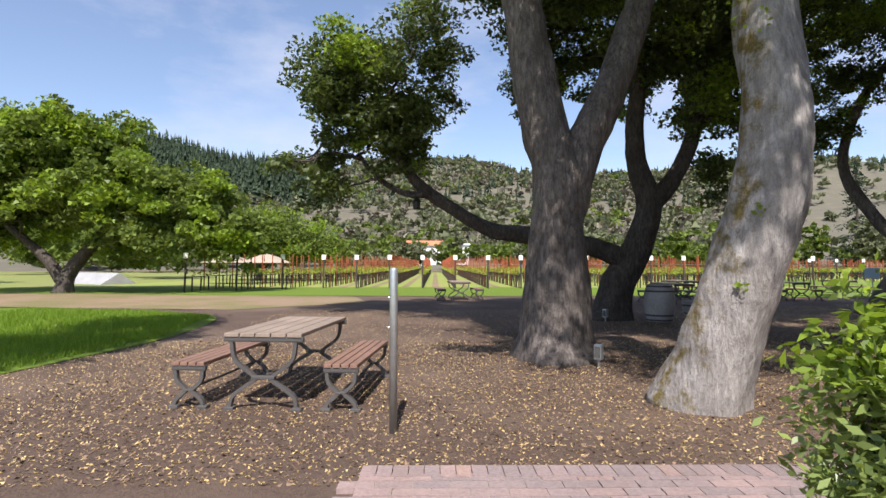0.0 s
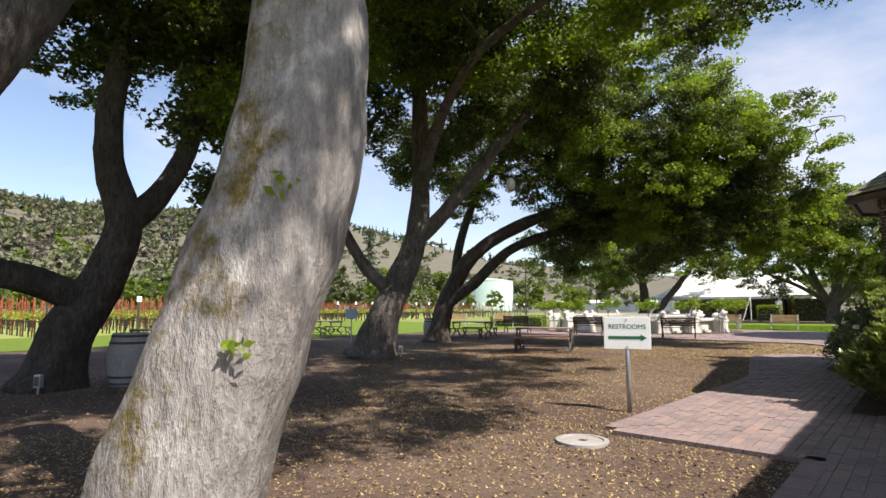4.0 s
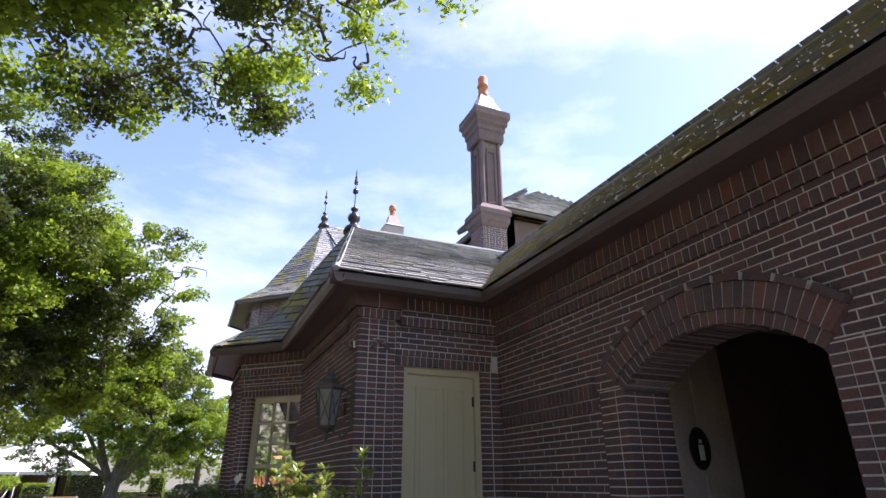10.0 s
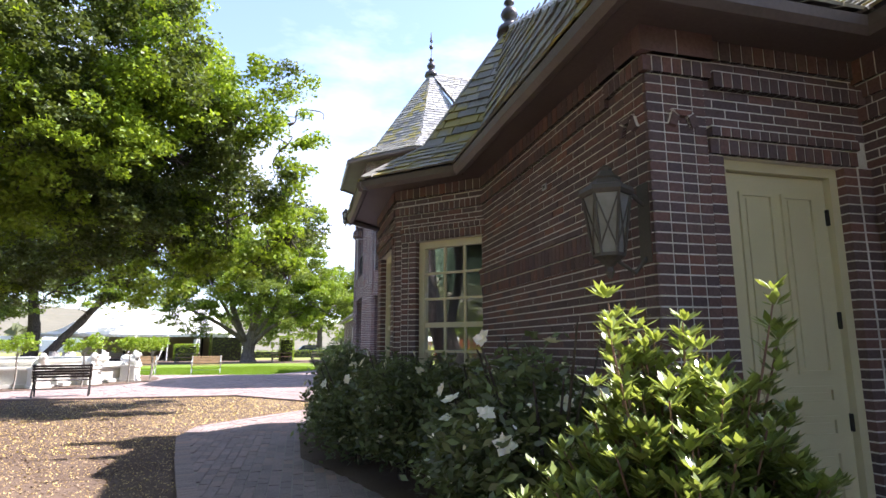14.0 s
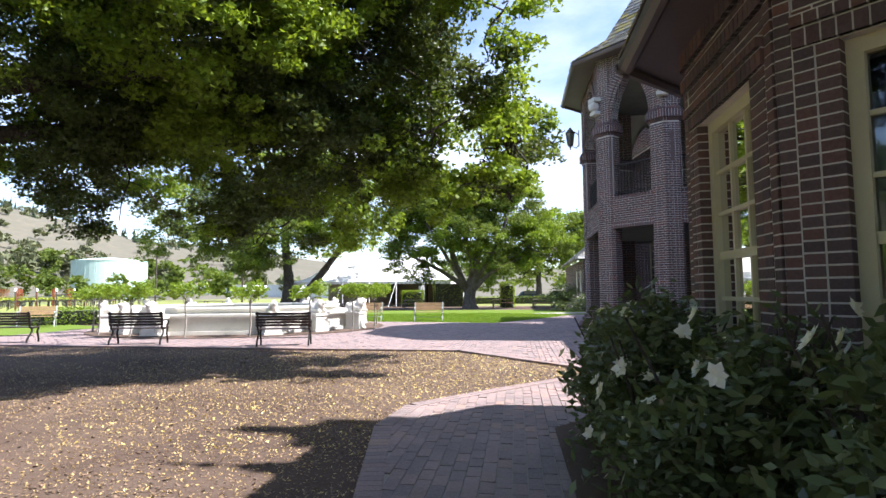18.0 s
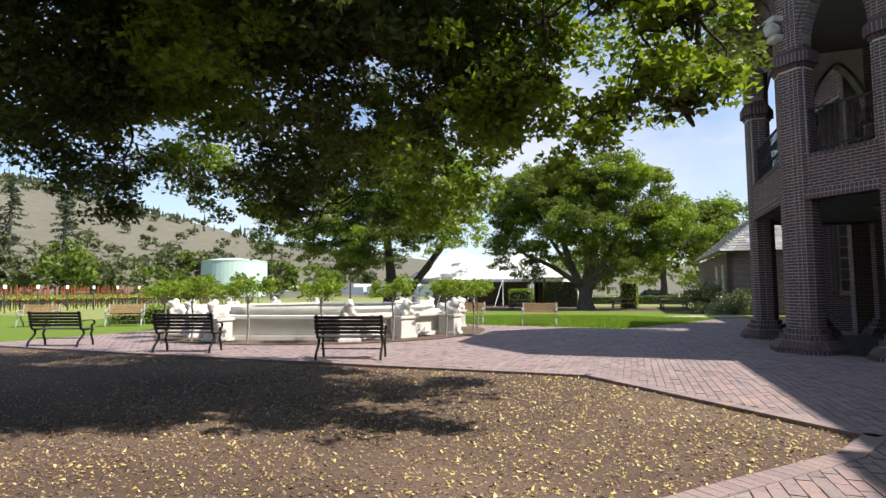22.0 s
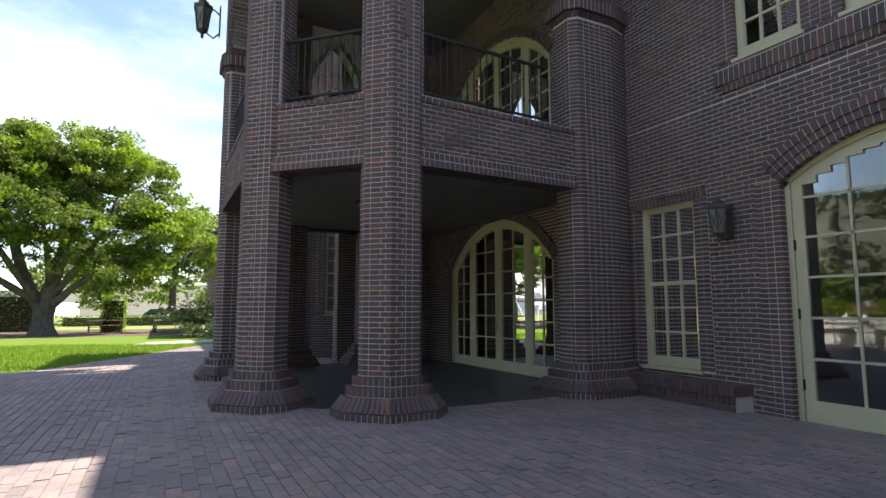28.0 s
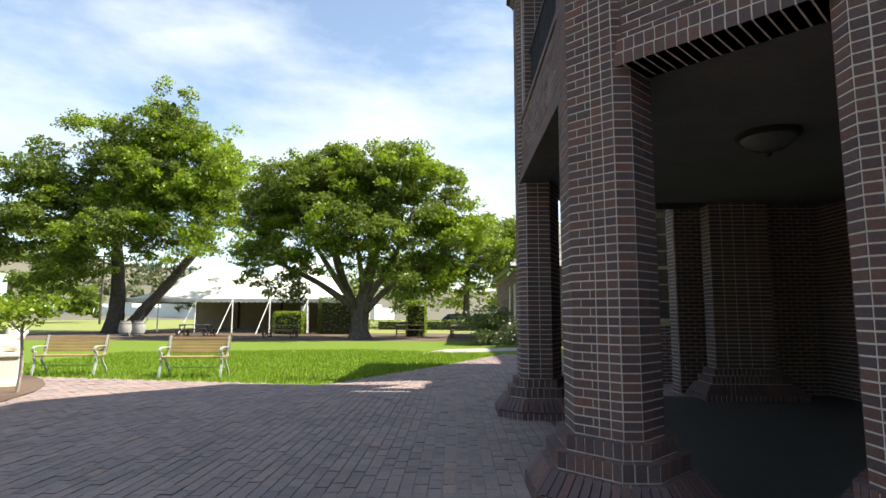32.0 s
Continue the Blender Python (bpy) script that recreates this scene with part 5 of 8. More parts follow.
# spandrels and pointed arches between the pillars
for k in (2, 3, 4, 5, 6):
    (x1, y1), (x0, y0) = PV[k], PV[k + 1]
    L = math.hypot(x1 - x0, y1 - y0)
    ang = math.degrees(math.atan2(y0 - y1, x0 - x1))
    e1, e2 = (0.5, 0.42) if k < 6 else (0.0, 0.01)
    o = Opening(0.5, L - e1, 4.4, 6.8, min(1.55, (L - 0.5 - e1) * 1.15) if L < 3 else (L - 0.5 - e1) * 0.6, "pointed")
    inset = 0.06
    Mw = wall_matrix(x1, y1, ang)
    x, y = (Mw @ np.array((0, -inset, 0, 1)))[:2]
    build_wall("wall_porch_%d" % k, x, y, ang, L, 3.408, 9.0, 0.34, [o],
               [lay_arch(o, 0.11, 0.02, 0.34, -0.008), lay_arch(o, 0.2, 0.05, 0.05, 0.11), lay_soldiers(0.42, L - e2, 3.4, 3.51, 0.082, 0.05, 0.34), lay_soldiers(0.42, L - e2, 3.51, 3.62, 0.082, 0.035), lay_soldiers(0.42, L - e2, 4.33, 4.42, 0.11, 0.02, 0.3)],
               cut=[wide(o, 0.0, 0.0), Opening(0, L, 3.3, 3.6)], seed=20 + k)
    # railing
    r = thing("balcony_railing", "black wrought-iron balcony railing with knobbed bars", "railing", (0, 0, 0), group="porch balcony railings")
    T = Matrix(wall_matrix(x, y, ang).tolist())
    part("top_rail", boxes((0.48, -0.16, 5.40, L - 0.48, -0.11, 5.44), m=T, bevel=0.006), M_dark, r)
    part("bottom_rail", boxes((0.48, -0.155, 4.52, L - 0.48, -0.115, 4.55), m=T), M_dark, r)
    nb = int((L - 0.9) / 0.125)
    for i in range(nb):
        u = 0.55 + (L - 1.1) * (i + 0.5) / nb
        pr = [(0.011, 4.54), (0.011, 4.86), (0.022, 4.9), (0.011, 4.94), (0.011, 5.2), (0.02, 5.23), (0.011, 5.26), (0.011, 5.51)]
        part("bar", lathe(pr, 6, m=T @ pose(u, -0.135, -0.1)), M_dark, r)
PORCH_FLOOR = [(6.75, 31.98), (2.65, 31.9), (1.17, 30.4), (1.17, 26.5), (2.67, 25.0), (6.75, 25.2)]
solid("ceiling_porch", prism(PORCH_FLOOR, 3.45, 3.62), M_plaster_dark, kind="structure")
solid("floor_balcony", prism(PORCH_FLOOR, 4.3, 4.42), M_joint, kind="structure")
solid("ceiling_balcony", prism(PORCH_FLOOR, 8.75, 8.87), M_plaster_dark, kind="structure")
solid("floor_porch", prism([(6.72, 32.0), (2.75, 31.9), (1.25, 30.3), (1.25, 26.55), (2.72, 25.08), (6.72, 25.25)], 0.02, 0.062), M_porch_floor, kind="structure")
cl = thing("ceiling_lamp", "dark flush ceiling lamp with a shallow glass bowl, unlit", "lamp", (3.4, 27.9, 3.45))
part("bowl", lathe([(0.02, -0.2), (0.16, -0.17), (0.27, -0.08), (0.3, -0.03)], 20), M_lamp_glass, cl, smooth=True)
part("rim", lathe([(0.3, -0.06), (0.33, -0.04), (0.33, 0.0), (0.28, 0.0)], 20), M_dark, cl)
part("knob", lathe([(0.005, -0.26), (0.03, -0.24), (0.03, -0.21), (0.01, -0.19)], 10), M_dark, cl)

# porch back wall with glazed doors on both floors
o1 = Opening(2.35, 6.78, 0, 2.4, 1.08, "round")
o2 = Opening(2.35, 6.78, 4.45, 6.6, 1.1, "round")
lo = build_wall("wall_porch_back", 6.7, 33.4, -90, 8.3, 0, 4.4, 0.3, [o1], [lay_arch(o1, 0.11, 0.03, 0.1, -0.006), lay_arch(o1, 0.11, 0.05, 0.05, 0.11)] + jambs(o1, 0.03, 2, False), cut=[flat_cut(o1, 0.23)], seed=31)
up = build_wall("wall_porch_back_upper", 6.7, 33.4, -90, 8.3, 4.4, 9.3, 0.3, [o2], [lay_arch(o2, 0.2, 0.04, 0.05)], seed=32)
for nm, o, Mx in (("door_2", o1, lo[1]), ("door_3", o2, up[1])):
    d = tagged(new(nm), "wide arched glazed door with four cream-painted leaves", "door", kind="structure")
    arch_frame(Mx, o, d)
    e = [o.u0 + 0.08, o.mid - 1.18, o.mid, o.mid + 1.18, o.u1 - 0.08]
    for i in range(4):
        arched_leaf(Mx, o, e[i] + 0.004, e[i + 1] - 0.004, 2, 6, d, stile=0.13)
    lever_handle(d, Matrix(Mx.tolist()) @ pose(e[2] - 0.06, -0.11, o.z0 + 1.05))
build_wall("wall_porch_side", 6.1, 25.1, 0, 1.1, 0, 9.3, 0.35, [], [], seed=33)

# ---- main house wall ----
w1 = Opening(9.1, 10.21, 0.51, 3.12)
ad = Opening(11.55, 14.45, 0, 3.12, 0.48, "round")
u1_, u2_ = Opening(11.02, 11.98, 5.05, 7.25), Opening(12.46, 13.42, 5.05, 7.25)
mains, MM = build_wall("wall_main", 7.2, 34.0, -90, 19.4, 0, 4.5, 0.4, [w1, ad],
                       jambs(w1, 0.03, 2) + jambs(ad, 0.03, 3, False) + [lay_arch(ad, 0.11, 0.03, 0.3, -0.006), lay_arch(ad, 0.11, 0.05, 0.05, 0.11), lay_arch(ad, 0.12, 0.07, 0.05, 0.225)],
                       near=(10.5, 11.1, 0.4, 3.2), cut=[wide(w1, 0.23, 0.19), flat_cut(ad, 0.345)], seed=41)
_, MU = build_wall("wall_main_upper", 7.2, 34.0, -90, 19.4, 4.5, 9.3, 0.4, [u1_, u2_],
                   jambs(u1_, 0.03, 2) + jambs(u2_, 0.03, 2) + [lay_soldiers(10.7, 13.75, 4.72, 4.95, 0.082, 0.06), lay_soldiers(10.8, 13.65, 4.6, 4.72, 0.082, 0.03), lay_soldiers(0, 19.4, 8.9, 9.1, 0.082, 0.05)], cut=[wide(u1_, 0.23, 0.19), wide(u2_, 0.23, 0.19)], seed=42)
n_win = 4
for Mx, o, c, r, mt in ((MM, w1, 3, 6, 0.5), (MU, u1_, 3, 5, 0.4), (MU, u2_, 3, 5, 0.4)):
    w = tagged(new("window_%d" % n_win), "tall cream-painted sash window with small panes", "window", kind="structure")
    glazing(Mx, o, c, r, w, meet=mt, bottom=0.16)
    n_win += 1
d = tagged(new("door_4"), "arched double glazed door with cream-painted leaves", "door", kind="structure")
arch_frame(MM, ad, d)
arched_leaf(MM, ad, 11.63, 12.995, 2, 6, d, hinges=11.63)
arched_leaf(MM, ad, 13.005, 14.37, 2, 6, d, hinges=14.37)
lever_handle(d, Matrix(MM.tolist()) @ pose(12.93, -0.11, 1.05))
ledge = new("brick_ledge", cuboids("brick_ledge", put(MM, np.concatenate([corners([8.6], [11.0], [0], [0.3], [0], [0.36])])), M_mortar))
tagged(ledge, kind="structure")
ob = new("brickwork", cuboids("brickwork", put(MM, np.concatenate([lay_soldiers(8.6, 11.02, 0.25, 0.40, 0.082, 0.42, 0.02), lay_soldiers(8.6, 11.0, 0.13, 0.25, 0.082, 0.39, 0.02), lay_soldiers(8.6, 11.0, 0.0, 0.13, 0.235, 0.375, 0.02)])), M_brick))
ob.parent = ledge
tagged(ob, kind="stuff")
lantern("wall_lantern", 7.2, 23.2, 2.75, 90, 0.95)
lantern("hanging_lantern", 0.74, 29.85, 7.42, 90, 1.25, "black wrought-iron lantern on a bracket arm")
ro = thing("corbel_block", "stepped brick corbel on the house wall", "corbel", (7.2, 25.62, 2.85), 90)
part("block", boxes((-0.16, 0, 0.0, 0.16, 0.1, 0.25), (-0.13, 0, -0.12, 0.13, 0.07, 0.0), (-0.1, 0, -0.22, 0.1, 0.04, -0.12), bevel=0.008), M_brick_plain, ro)
# rooms behind the glass
solid("wall_room_back", boxes((10.6, 14.6, 0, 10.8, 34, 9.2)), M_plaster, kind="structure")
solid("floor_room", boxes((7.3, 14.6, -0.05, 10.6, 34, 0.006), (7.3, 14.6, 4.3, 10.6, 34, 4.45)), M_wood, kind="structure")
solid("ceiling_room", boxes((7.3, 14.6, 9.2, 10.8, 34, 9.28)), M_plaster, kind="structure")
# far bay of the house behind the porch
o = Opening(0.7, 1.9, 1.3, 3.66)
_, MF = build_wall("wall_far_bay", 3.45, 33.9, 0, 3.3, 0, 9.3, 0.3, [o], jambs(o, 0.03, 2), cut=[wide(o, 0.23, 0.19)], seed=51)
w = tagged(new("window_8"), "cream-painted sash window with small panes beyond the porch", "window", kind="structure")
glazing(MF, o, 3, 6, w, meet=0.5)
build_wall("wall_far_bay_west", 3.45, 37.6, -90, 3.7, 0, 7.2, 0.3, [], seed=52)
# roofs of the house
PE = ring_plan(PC, 4.0, 4.48)
AP = (4.2, 28.6, 14.45)
PZ = 9.02
for k in (2, 3, 4, 5, 6):
    (x1, y1), (x0, y0) = PE[k], PE[k + 1]
    p, q = (x0, y0, PZ), (x1, y1, PZ)
    pk, qk = kick(p, AP, 0.3, 0.17), kick(q, AP, 0.3, 0.17)
    slates("roof_porch_foot_%d" % k, [p, q, qk, pk], 0.2, 0.3, mat=M_slate_moss if k in (4, 5) else M_slate, seed=60 + k)
    slates("roof_porch_%d" % k, [pk, qk, AP], 0.2, 0.3, mat=M_slate_moss if k in (4, 5) else M_slate, seed=66 + k)
gutter("gutter_porch", [(*PE[k], PZ) for k in (2, 3, 4, 5, 6, 7)])
soffit("soffit_porch", [PE[k] for k in (2, 3, 4, 5, 6, 7)], PZ - 0.08, [PV[k] for k in (2, 3, 4, 5, 6, 7)])
finial(*AP, 1.25)
slates("roof_porch_south", [(PE[7][0], PE[7][1], PZ), (9.0, PE[7][1], PZ), (12.0, 28.6, 14.45), AP], 0.2, 0.3, seed=70)
slates("roof_main_west", [(6.9, 34.5, 9.35), (6.9, 14.2, 9.35), (12.3, 20.0, 13.9), (12.3, 34.5, 13.9)], 0.2, 0.3, seed=71)
slates("roof_main_south", [(6.7, 14.2, 9.35), (18.0, 14.2, 9.35), (12.3, 20.0, 13.9)], 0.2, 0.3, seed=72)
solid("wall_main_south", boxes((7.2, 14.6, 0, 17.6, 15.0, 9.3), (17.2, 15.0, 0, 17.6, 46, 9.3), (9.2, 45.6, 0, 17.6, 46.0, 9.3), (3.45, 37.35, 0, 9.2, 37.6, 7.2), (8.95, 37.6, 0, 9.2, 46.0, 9.3)), M_brick_plain, kind="structure")
slates("roof_main_east", [(18.0, 14.2, 9.35), (18.0, 46, 9.35), (12.3, 46, 13.9), (12.3, 20, 13.9)], 0.25, 0.4, seed=73)
slates("roof_far_bay", [(3.2, 38.0, 7.25), (3.2, 33.4, 7.25), (8.0, 34.2, 10.4), (8.0, 35.8, 10.4)], 0.22, 0.34, seed=74)
slates("roof_far_bay_north", [(9.4, 38.0, 7.25), (3.2, 38.0, 7.25), (8.0, 35.8, 10.4)], 0.22, 0.34, seed=76)
gutter("gutter_main", [(6.9, 34.5, 9.35), (6.9, 14.2, 9.35), (18.0, 14.2, 9.35)])
c2 = thing("chimney_hood", "flared metal chimney hood with a clay pot", "chimney", (7.5, 26.8, 0))
part("hood", square_rings([(0.5, 13.2), (0.5, 14.0), (0.55, 14.05), (0.36, 14.2), (0.22, 14.75)]), M_cream_old, c2)
part("pot", lathe([(0.2, 14.7), (0.16, 14.8), (0.15, 15.15), (0.2, 15.2), (0.19, 15.35), (0.13, 15.45)], 12), M_clay, c2)
# a lower gable in front of the chimney
slates("roof_small_gable", [(7.0, 17.6, 9.9), (7.0, 15.6, 9.9), (8.8, 15.6, 11.1), (8.8, 17.6, 11.1)], 0.2, 0.3, seed=75)
# low building further along
_, MW = build_wall("wall_far_house", 2.9, 62.0, -90, 14.0, 0, 3.6, 0.3, [Opening(9.0, 10.0, 1.0, 3.0), Opening(11.6, 12.6, 1.0, 3.0)], seed=81)
for i, oo in enumerate((Opening(9.0, 10.0, 1.0, 3.0), Opening(11.6, 12.6, 1.0, 3.0))):
    w = tagged(new("window_%d" % (9 + i)), "cream-painted sash window of the low far building", "window", kind="structure")
    glazing(MW, oo, 2, 4, w)
build_wall("wall_far_house_south", 2.9, 48.0, 0, 6.0, 0, 3.6, 0.3, [], seed=82)
slates("roof_far_house", [(2.4, 62, 3.65), (2.4, 47.5, 3.65), (6.0, 50.5, 6.6), (6.0, 62, 6.6)], 0.22, 0.34, seed=83)
slates("roof_far_house_hip", [(2.4, 47.5, 3.65), (9.6, 47.5, 3.65), (6.0, 50.5, 6.6)], 0.22, 0.34, seed=84)


# ---- ground ----
def sheet(name, pts, z, mat, thick=0.0):
    bm = bmesh.new()
    if thick:
        prism(pts, z - thick, z, bm)
    else:
        bm.faces.new([bm.verts.new((x, y, z)) for x, y in pts])
    bmesh.ops.recalc_face_normals(bm, faces=bm.faces)
    if not thick and bm.faces[:][0].normal.z < 0:
        bmesh.ops.reverse_faces(bm, faces=bm.faces[:])
    return solid(name, bm, mat, kind="structure")


bm = bmesh.new()
bmesh.ops.create_grid(bm, x_segments=2, y_segments=2, size=2500)
solid("ground", bm, M_field, kind="structure")
# leaf-strewn earth under the oaks, gently uneven
bm = bmesh.new()
bmesh.ops.create_grid(bm, x_segments=110, y_segments=130, size=1.0, matrix=Matrix.Translation((-13.5, 23.0, 0)) @ Matrix.Diagonal((15.5, 40.0, 1, 1)))
for v in bm.verts:
    v.co.z = 0.016 + 0.012 * noise.noise(v.co * 0.5) * (1 if v.co.x < -3 else 0.3)
solid("ground_earth", bm, M_mulch, kind="structure", smooth=True)
sheet("lawn_south_west", spline([(-3.9, -10.0), (-7.5, -9.6), (-11.8, -10.4), (-13.2, -13.0), (-14.5, -18.5), (-8.0, -22.0), (-2.0, -20.0), (-2.5, -13.0)], 4), 0.03, M_lawn)
sheet("dirt_path", [(-14.0, -10.8), (-15.0, -19.0), (-22.0, -30), (-27.0, -30.0), (-23.5, -18.0), (-21.0, -8.0), (-17.5, -7.0)], 0.028, M_path)
sheet("grass_verge", [(-29.5, -40.0), (-24.0, -30.0), (-22.0, -15.0), (-21.5, -5.0), (-22.0, 6.0), (-20.5, 17.0), (-23.0, 30.0), (-30.0, 34.0), (-31.5, 0.0)], 0.034, M_lawn)
sheet("lawn_north", [(-2.7, 33.3), (-0.4, 37.6), (1.6, 42.0), (3.2, 42.2), (3.2, 51.5), (-12.0, 50.6), (-26.0, 50.8), (-34.0, 40.0), (-24.0, 33.2), (-19.0, 34.6), (-10.5, 34.6)], 0.035, M_lawn)
sheet("path_north", [(-1.5, 42.0), (-0.5, 44.6), (3.2, 46.4), (3.2, 44.6), (1.2, 43.4)], 0.045, M_joint_pale)
sheet("lawn_west", [(-19.0, 22.5), (-18.6, 30.0), (-24.0, 32.5), (-45.0, 38.0), (-60.0, 30.0), (-40.0, 20.0), (-26.0, 19.0)], 0.032, M_lawn)

# brick paving
PAVE = [(-0.38, -5.0), (-0.38, 3.2), (-2.32, 3.2), (-2.18, 9.3), (-2.75, 12.0), (-3.12, 14.0), (-3.0, 15.07), (-1.95, 16.3), (-0.69, 17.64), (-0.2, 18.5), (-3.1, 21.7), (-6.7, 21.8), (-13.4, 22.1), (-19.0, 22.5), (-18.6, 30.0), (-19.0, 34.4), (-10.5, 34.5), (-2.7, 33.2), (-0.4, 37.5), (1.6, 41.9), (3.45, 41.9), (3.45, 33.8), (7.1, 33.8), (7.1, 14.7), (2.6, 14.7), (2.6, 7.1), (7.0, -5.0)]
sheet("paving", PAVE, 0.045, M_joint, 0.2)
BED = [(-0.45, 6.0), (-0.45, 9.2), (-0.9, 10.6), (-1.38, 11.8), (-1.4, 14.1), (-0.86, 14.75), (0.8, 15.4), (2.4, 15.3), (2.4, 14.3), (1.0, 14.5), (-0.2, 13.4), (-0.2, 11.6), (0.75, 10.6), (0.75, 7.6), (0.72, 6.0)]


def inside(P, poly):
    x, y = P[:, 0], P[:, 1]
    r = np.zeros(len(P), bool)
    for (x0, y0), (x1, y1) in zip(poly, poly[1:] + poly[:1]):
        c = (y0 > y) != (y1 > y)
        with np.errstate(divide="ignore", invalid="ignore"):
            r ^= c & (x < (x1 - x0) * (y - y0) / (y1 - y0 + 1e-12) + x0)
    return r


def pavers(poly, holes, angle, size=(0.118, 0.235), seed=0, near=None, parent=None, zt=0.055):
    rng = np.random.default_rng(seed)
    a = radians(angle)
    R = np.array([[math.cos(a), -math.sin(a)], [math.sin(a), math.cos(a)]])
    Q = np.array(poly) @ R
    x0, y0 = Q.min(0)
    x1, y1 = Q.max(0)
    w, l = size
    nx, ny = int((x1 - x0) / w) + 1, int((y1 - y0) / l) + 2
    X, Y = np.meshgrid(np.arange(nx), np.arange(ny), indexing="ij")
    cx = x0 + (X + 0.5) * w
    cy = y0 + (Y + 0.5 * (X % 2)) * l
    C = np.stack([cx.ravel(), cy.ravel()], 1)
    W = C @ R.T
    ok = inside(W, poly)
    for h in holes:
        ok &= ~inside(W, h)
    C, W = C[ok], W[ok]
    z = zt + rng.normal(0, 0.0018, len(C))
    tilt = rng.normal(0, 0.0012, (len(C), 4))
    hx, hy = w / 2 - 0.005, l / 2 - 0.004
    V = np.zeros((len(C), 8, 3))
    for i, (sx, sy) in enumerate(((-1, -1), (1, -1), (1, 1), (-1, 1))):
        P = (C + np.array((sx * hx, sy * hy))) @ R.T
        V[:, i, :2] = P
        V[:, i, 2] = zt - 0.05
        V[:, i + 4, :2] = P
        V[:, i + 4, 2] = z + tilt[:, i]
    return V, W


pav = bpy.data.objects["paving"]
SOUTH = [(-0.38, -5.0), (-0.38, 3.2), (-2.32, 3.2), (-2.18, 9.3), (-2.75, 12.0), (-3.12, 14.0), (-3.0, 15.07), (-1.95, 16.3), (-0.69, 17.64), (2.5, 17.6), (2.6, 7.1), (7.0, -5.0)]
NORTH = [(-0.69, 17.64), (-0.2, 18.5), (-3.1, 21.7), (-6.7, 21.8), (-13.4, 22.1), (-19.0, 22.5), (-18.6, 30.0), (-19.0, 34.4), (-10.5, 34.5), (-2.7, 33.2), (-0.4, 37.5), (1.6, 41.9), (3.45, 41.9), (3.45, 33.8), (7.1, 33.8), (7.1, 14.7), (2.6, 14.7), (2.5, 17.64)]
V1, W1 = pavers(SOUTH, [BED], 0, seed=5)
V2, W2 = pavers(NORTH, [], 0, seed=6)
for V, W, (ax, ay, bx, by) in ((V1, W1, (-2.9, 11.4, -1.7, 15.2)), (V2, W2, (-1.0, 20.4, 0.9, 23.4))):
    pick = np.nonzero((W[:, 0] > ax) & (W[:, 0] < bx) & (W[:, 1] > ay) & (W[:, 1] < by))[0][:300]
    for q in V[pick]:
        me = bpy.data.meshes.new("paver")
        me.from_pydata([tuple(w) for w in q], [], [tuple(f) for f in BOXF])
        me.materials.append(M_paver_single)
        ob = new("paver", me)
        ob.parent = pav
    keep = np.ones(len(V), bool)
    keep[pick] = False
    ob = new("pavers", cuboids("pavers", V[keep], M_paver, 0))
    ob.parent = pav
    tagged(ob, kind="stuff")
# edging: a row of bricks on edge along the border
E = []
edge = PAVE[:16]
for (x0, y0), (x1, y1) in zip(edge, edge[1:]):
    L = math.hypot(x1 - x0, y1 - y0)
    M = wall_matrix(x0, y0, math.degrees(math.atan2(y1 - y0, x1 - x0)))
    M[:3, 1] *= -1
    n = int(L / 0.105)
    u = np.arange(n) * L / n
    E.append(put(M, corners(u + 0.003, u + L / n - 0.003, -0.1, 0.062, -0.03, 0.16)))
ob = new("edging_bricks", cuboids("edging_bricks", np.concatenate(E), M_paver))
ob.parent = pav
tagged(ob, kind="stuff")
sheet("flower_bed", BED, 0.06, M_mulch, 0.1)


# leaf litter on the earth
def litter(name, n, boxes_, seed, size, mat, z=0.022, keep_off=()):
    rng = np.random.default_rng(seed)
    C = []
    for x0, y0, x1, y1, share in boxes_:
        k = int(n * share)
        C.append(np.stack([x0 + (x1 - x0) * rng.random(k), y0 + (y1 - y0) * rng.random(k)], 1))
    C = np.concatenate(C)
    ok = ~inside(C, PAVE)
    for h in keep_off:
        ok &= ~inside(C, h)
    C = C[ok]
    n = len(C)
    a = rng.random(n) * 6.283
    s = size * (0.6 + 0.8 * rng.random(n))
    d = np.stack([np.cos(a), np.sin(a), rng.normal(0, 0.35, n)], 1) * s[:, None] * 0.5
    e = np.stack([-np.sin(a), np.cos(a), rng.normal(0, 0.35, n)], 1) * s[:, None] * 0.27
    P = np.concatenate([C, np.full((n, 1), z)], 1)
    return tagged(new(name, triangles(name, np.stack([P - d, P + d * 0.7 + e, P + d * 0.7 - e], 1), mat)), "scattered dry oak leaves on the ground", "leaves", kind="stuff")


LAWN_SW = [(-3.9, -10.0), (-7.5, -9.6), (-11.8, -10.4), (-13.2, -13.0), (-14.5, -18.5), (-8.0, -22.0), (-2.0, -20.0), (-2.5, -13.0)]
litter("fallen_leaves", 76000, [(-7, -11, -0.3, 3.3, 0.5), (-14, -9, -7, 4, 0.15), (-7, 3, -2, 9, 0.15), (-16, 4, -7, 12, 0.2)], 1, 0.028, M_dry_leaf, keep_off=(LAWN_SW,))
litter("fallen_leaves", 60000, [(-9, 9, -0.3, 21.6, 0.65), (-17, 10, -9, 22, 0.35)], 2, 0.027, M_dry_leaf)
litter("fallen_leaves", 4200, [(-7, 13, -0.2, 21.6, 0.7), (-4, 15.5, -0.2, 21.6, 0.3)], 4, 0.042, M_yellow_leaf, z=0.028)
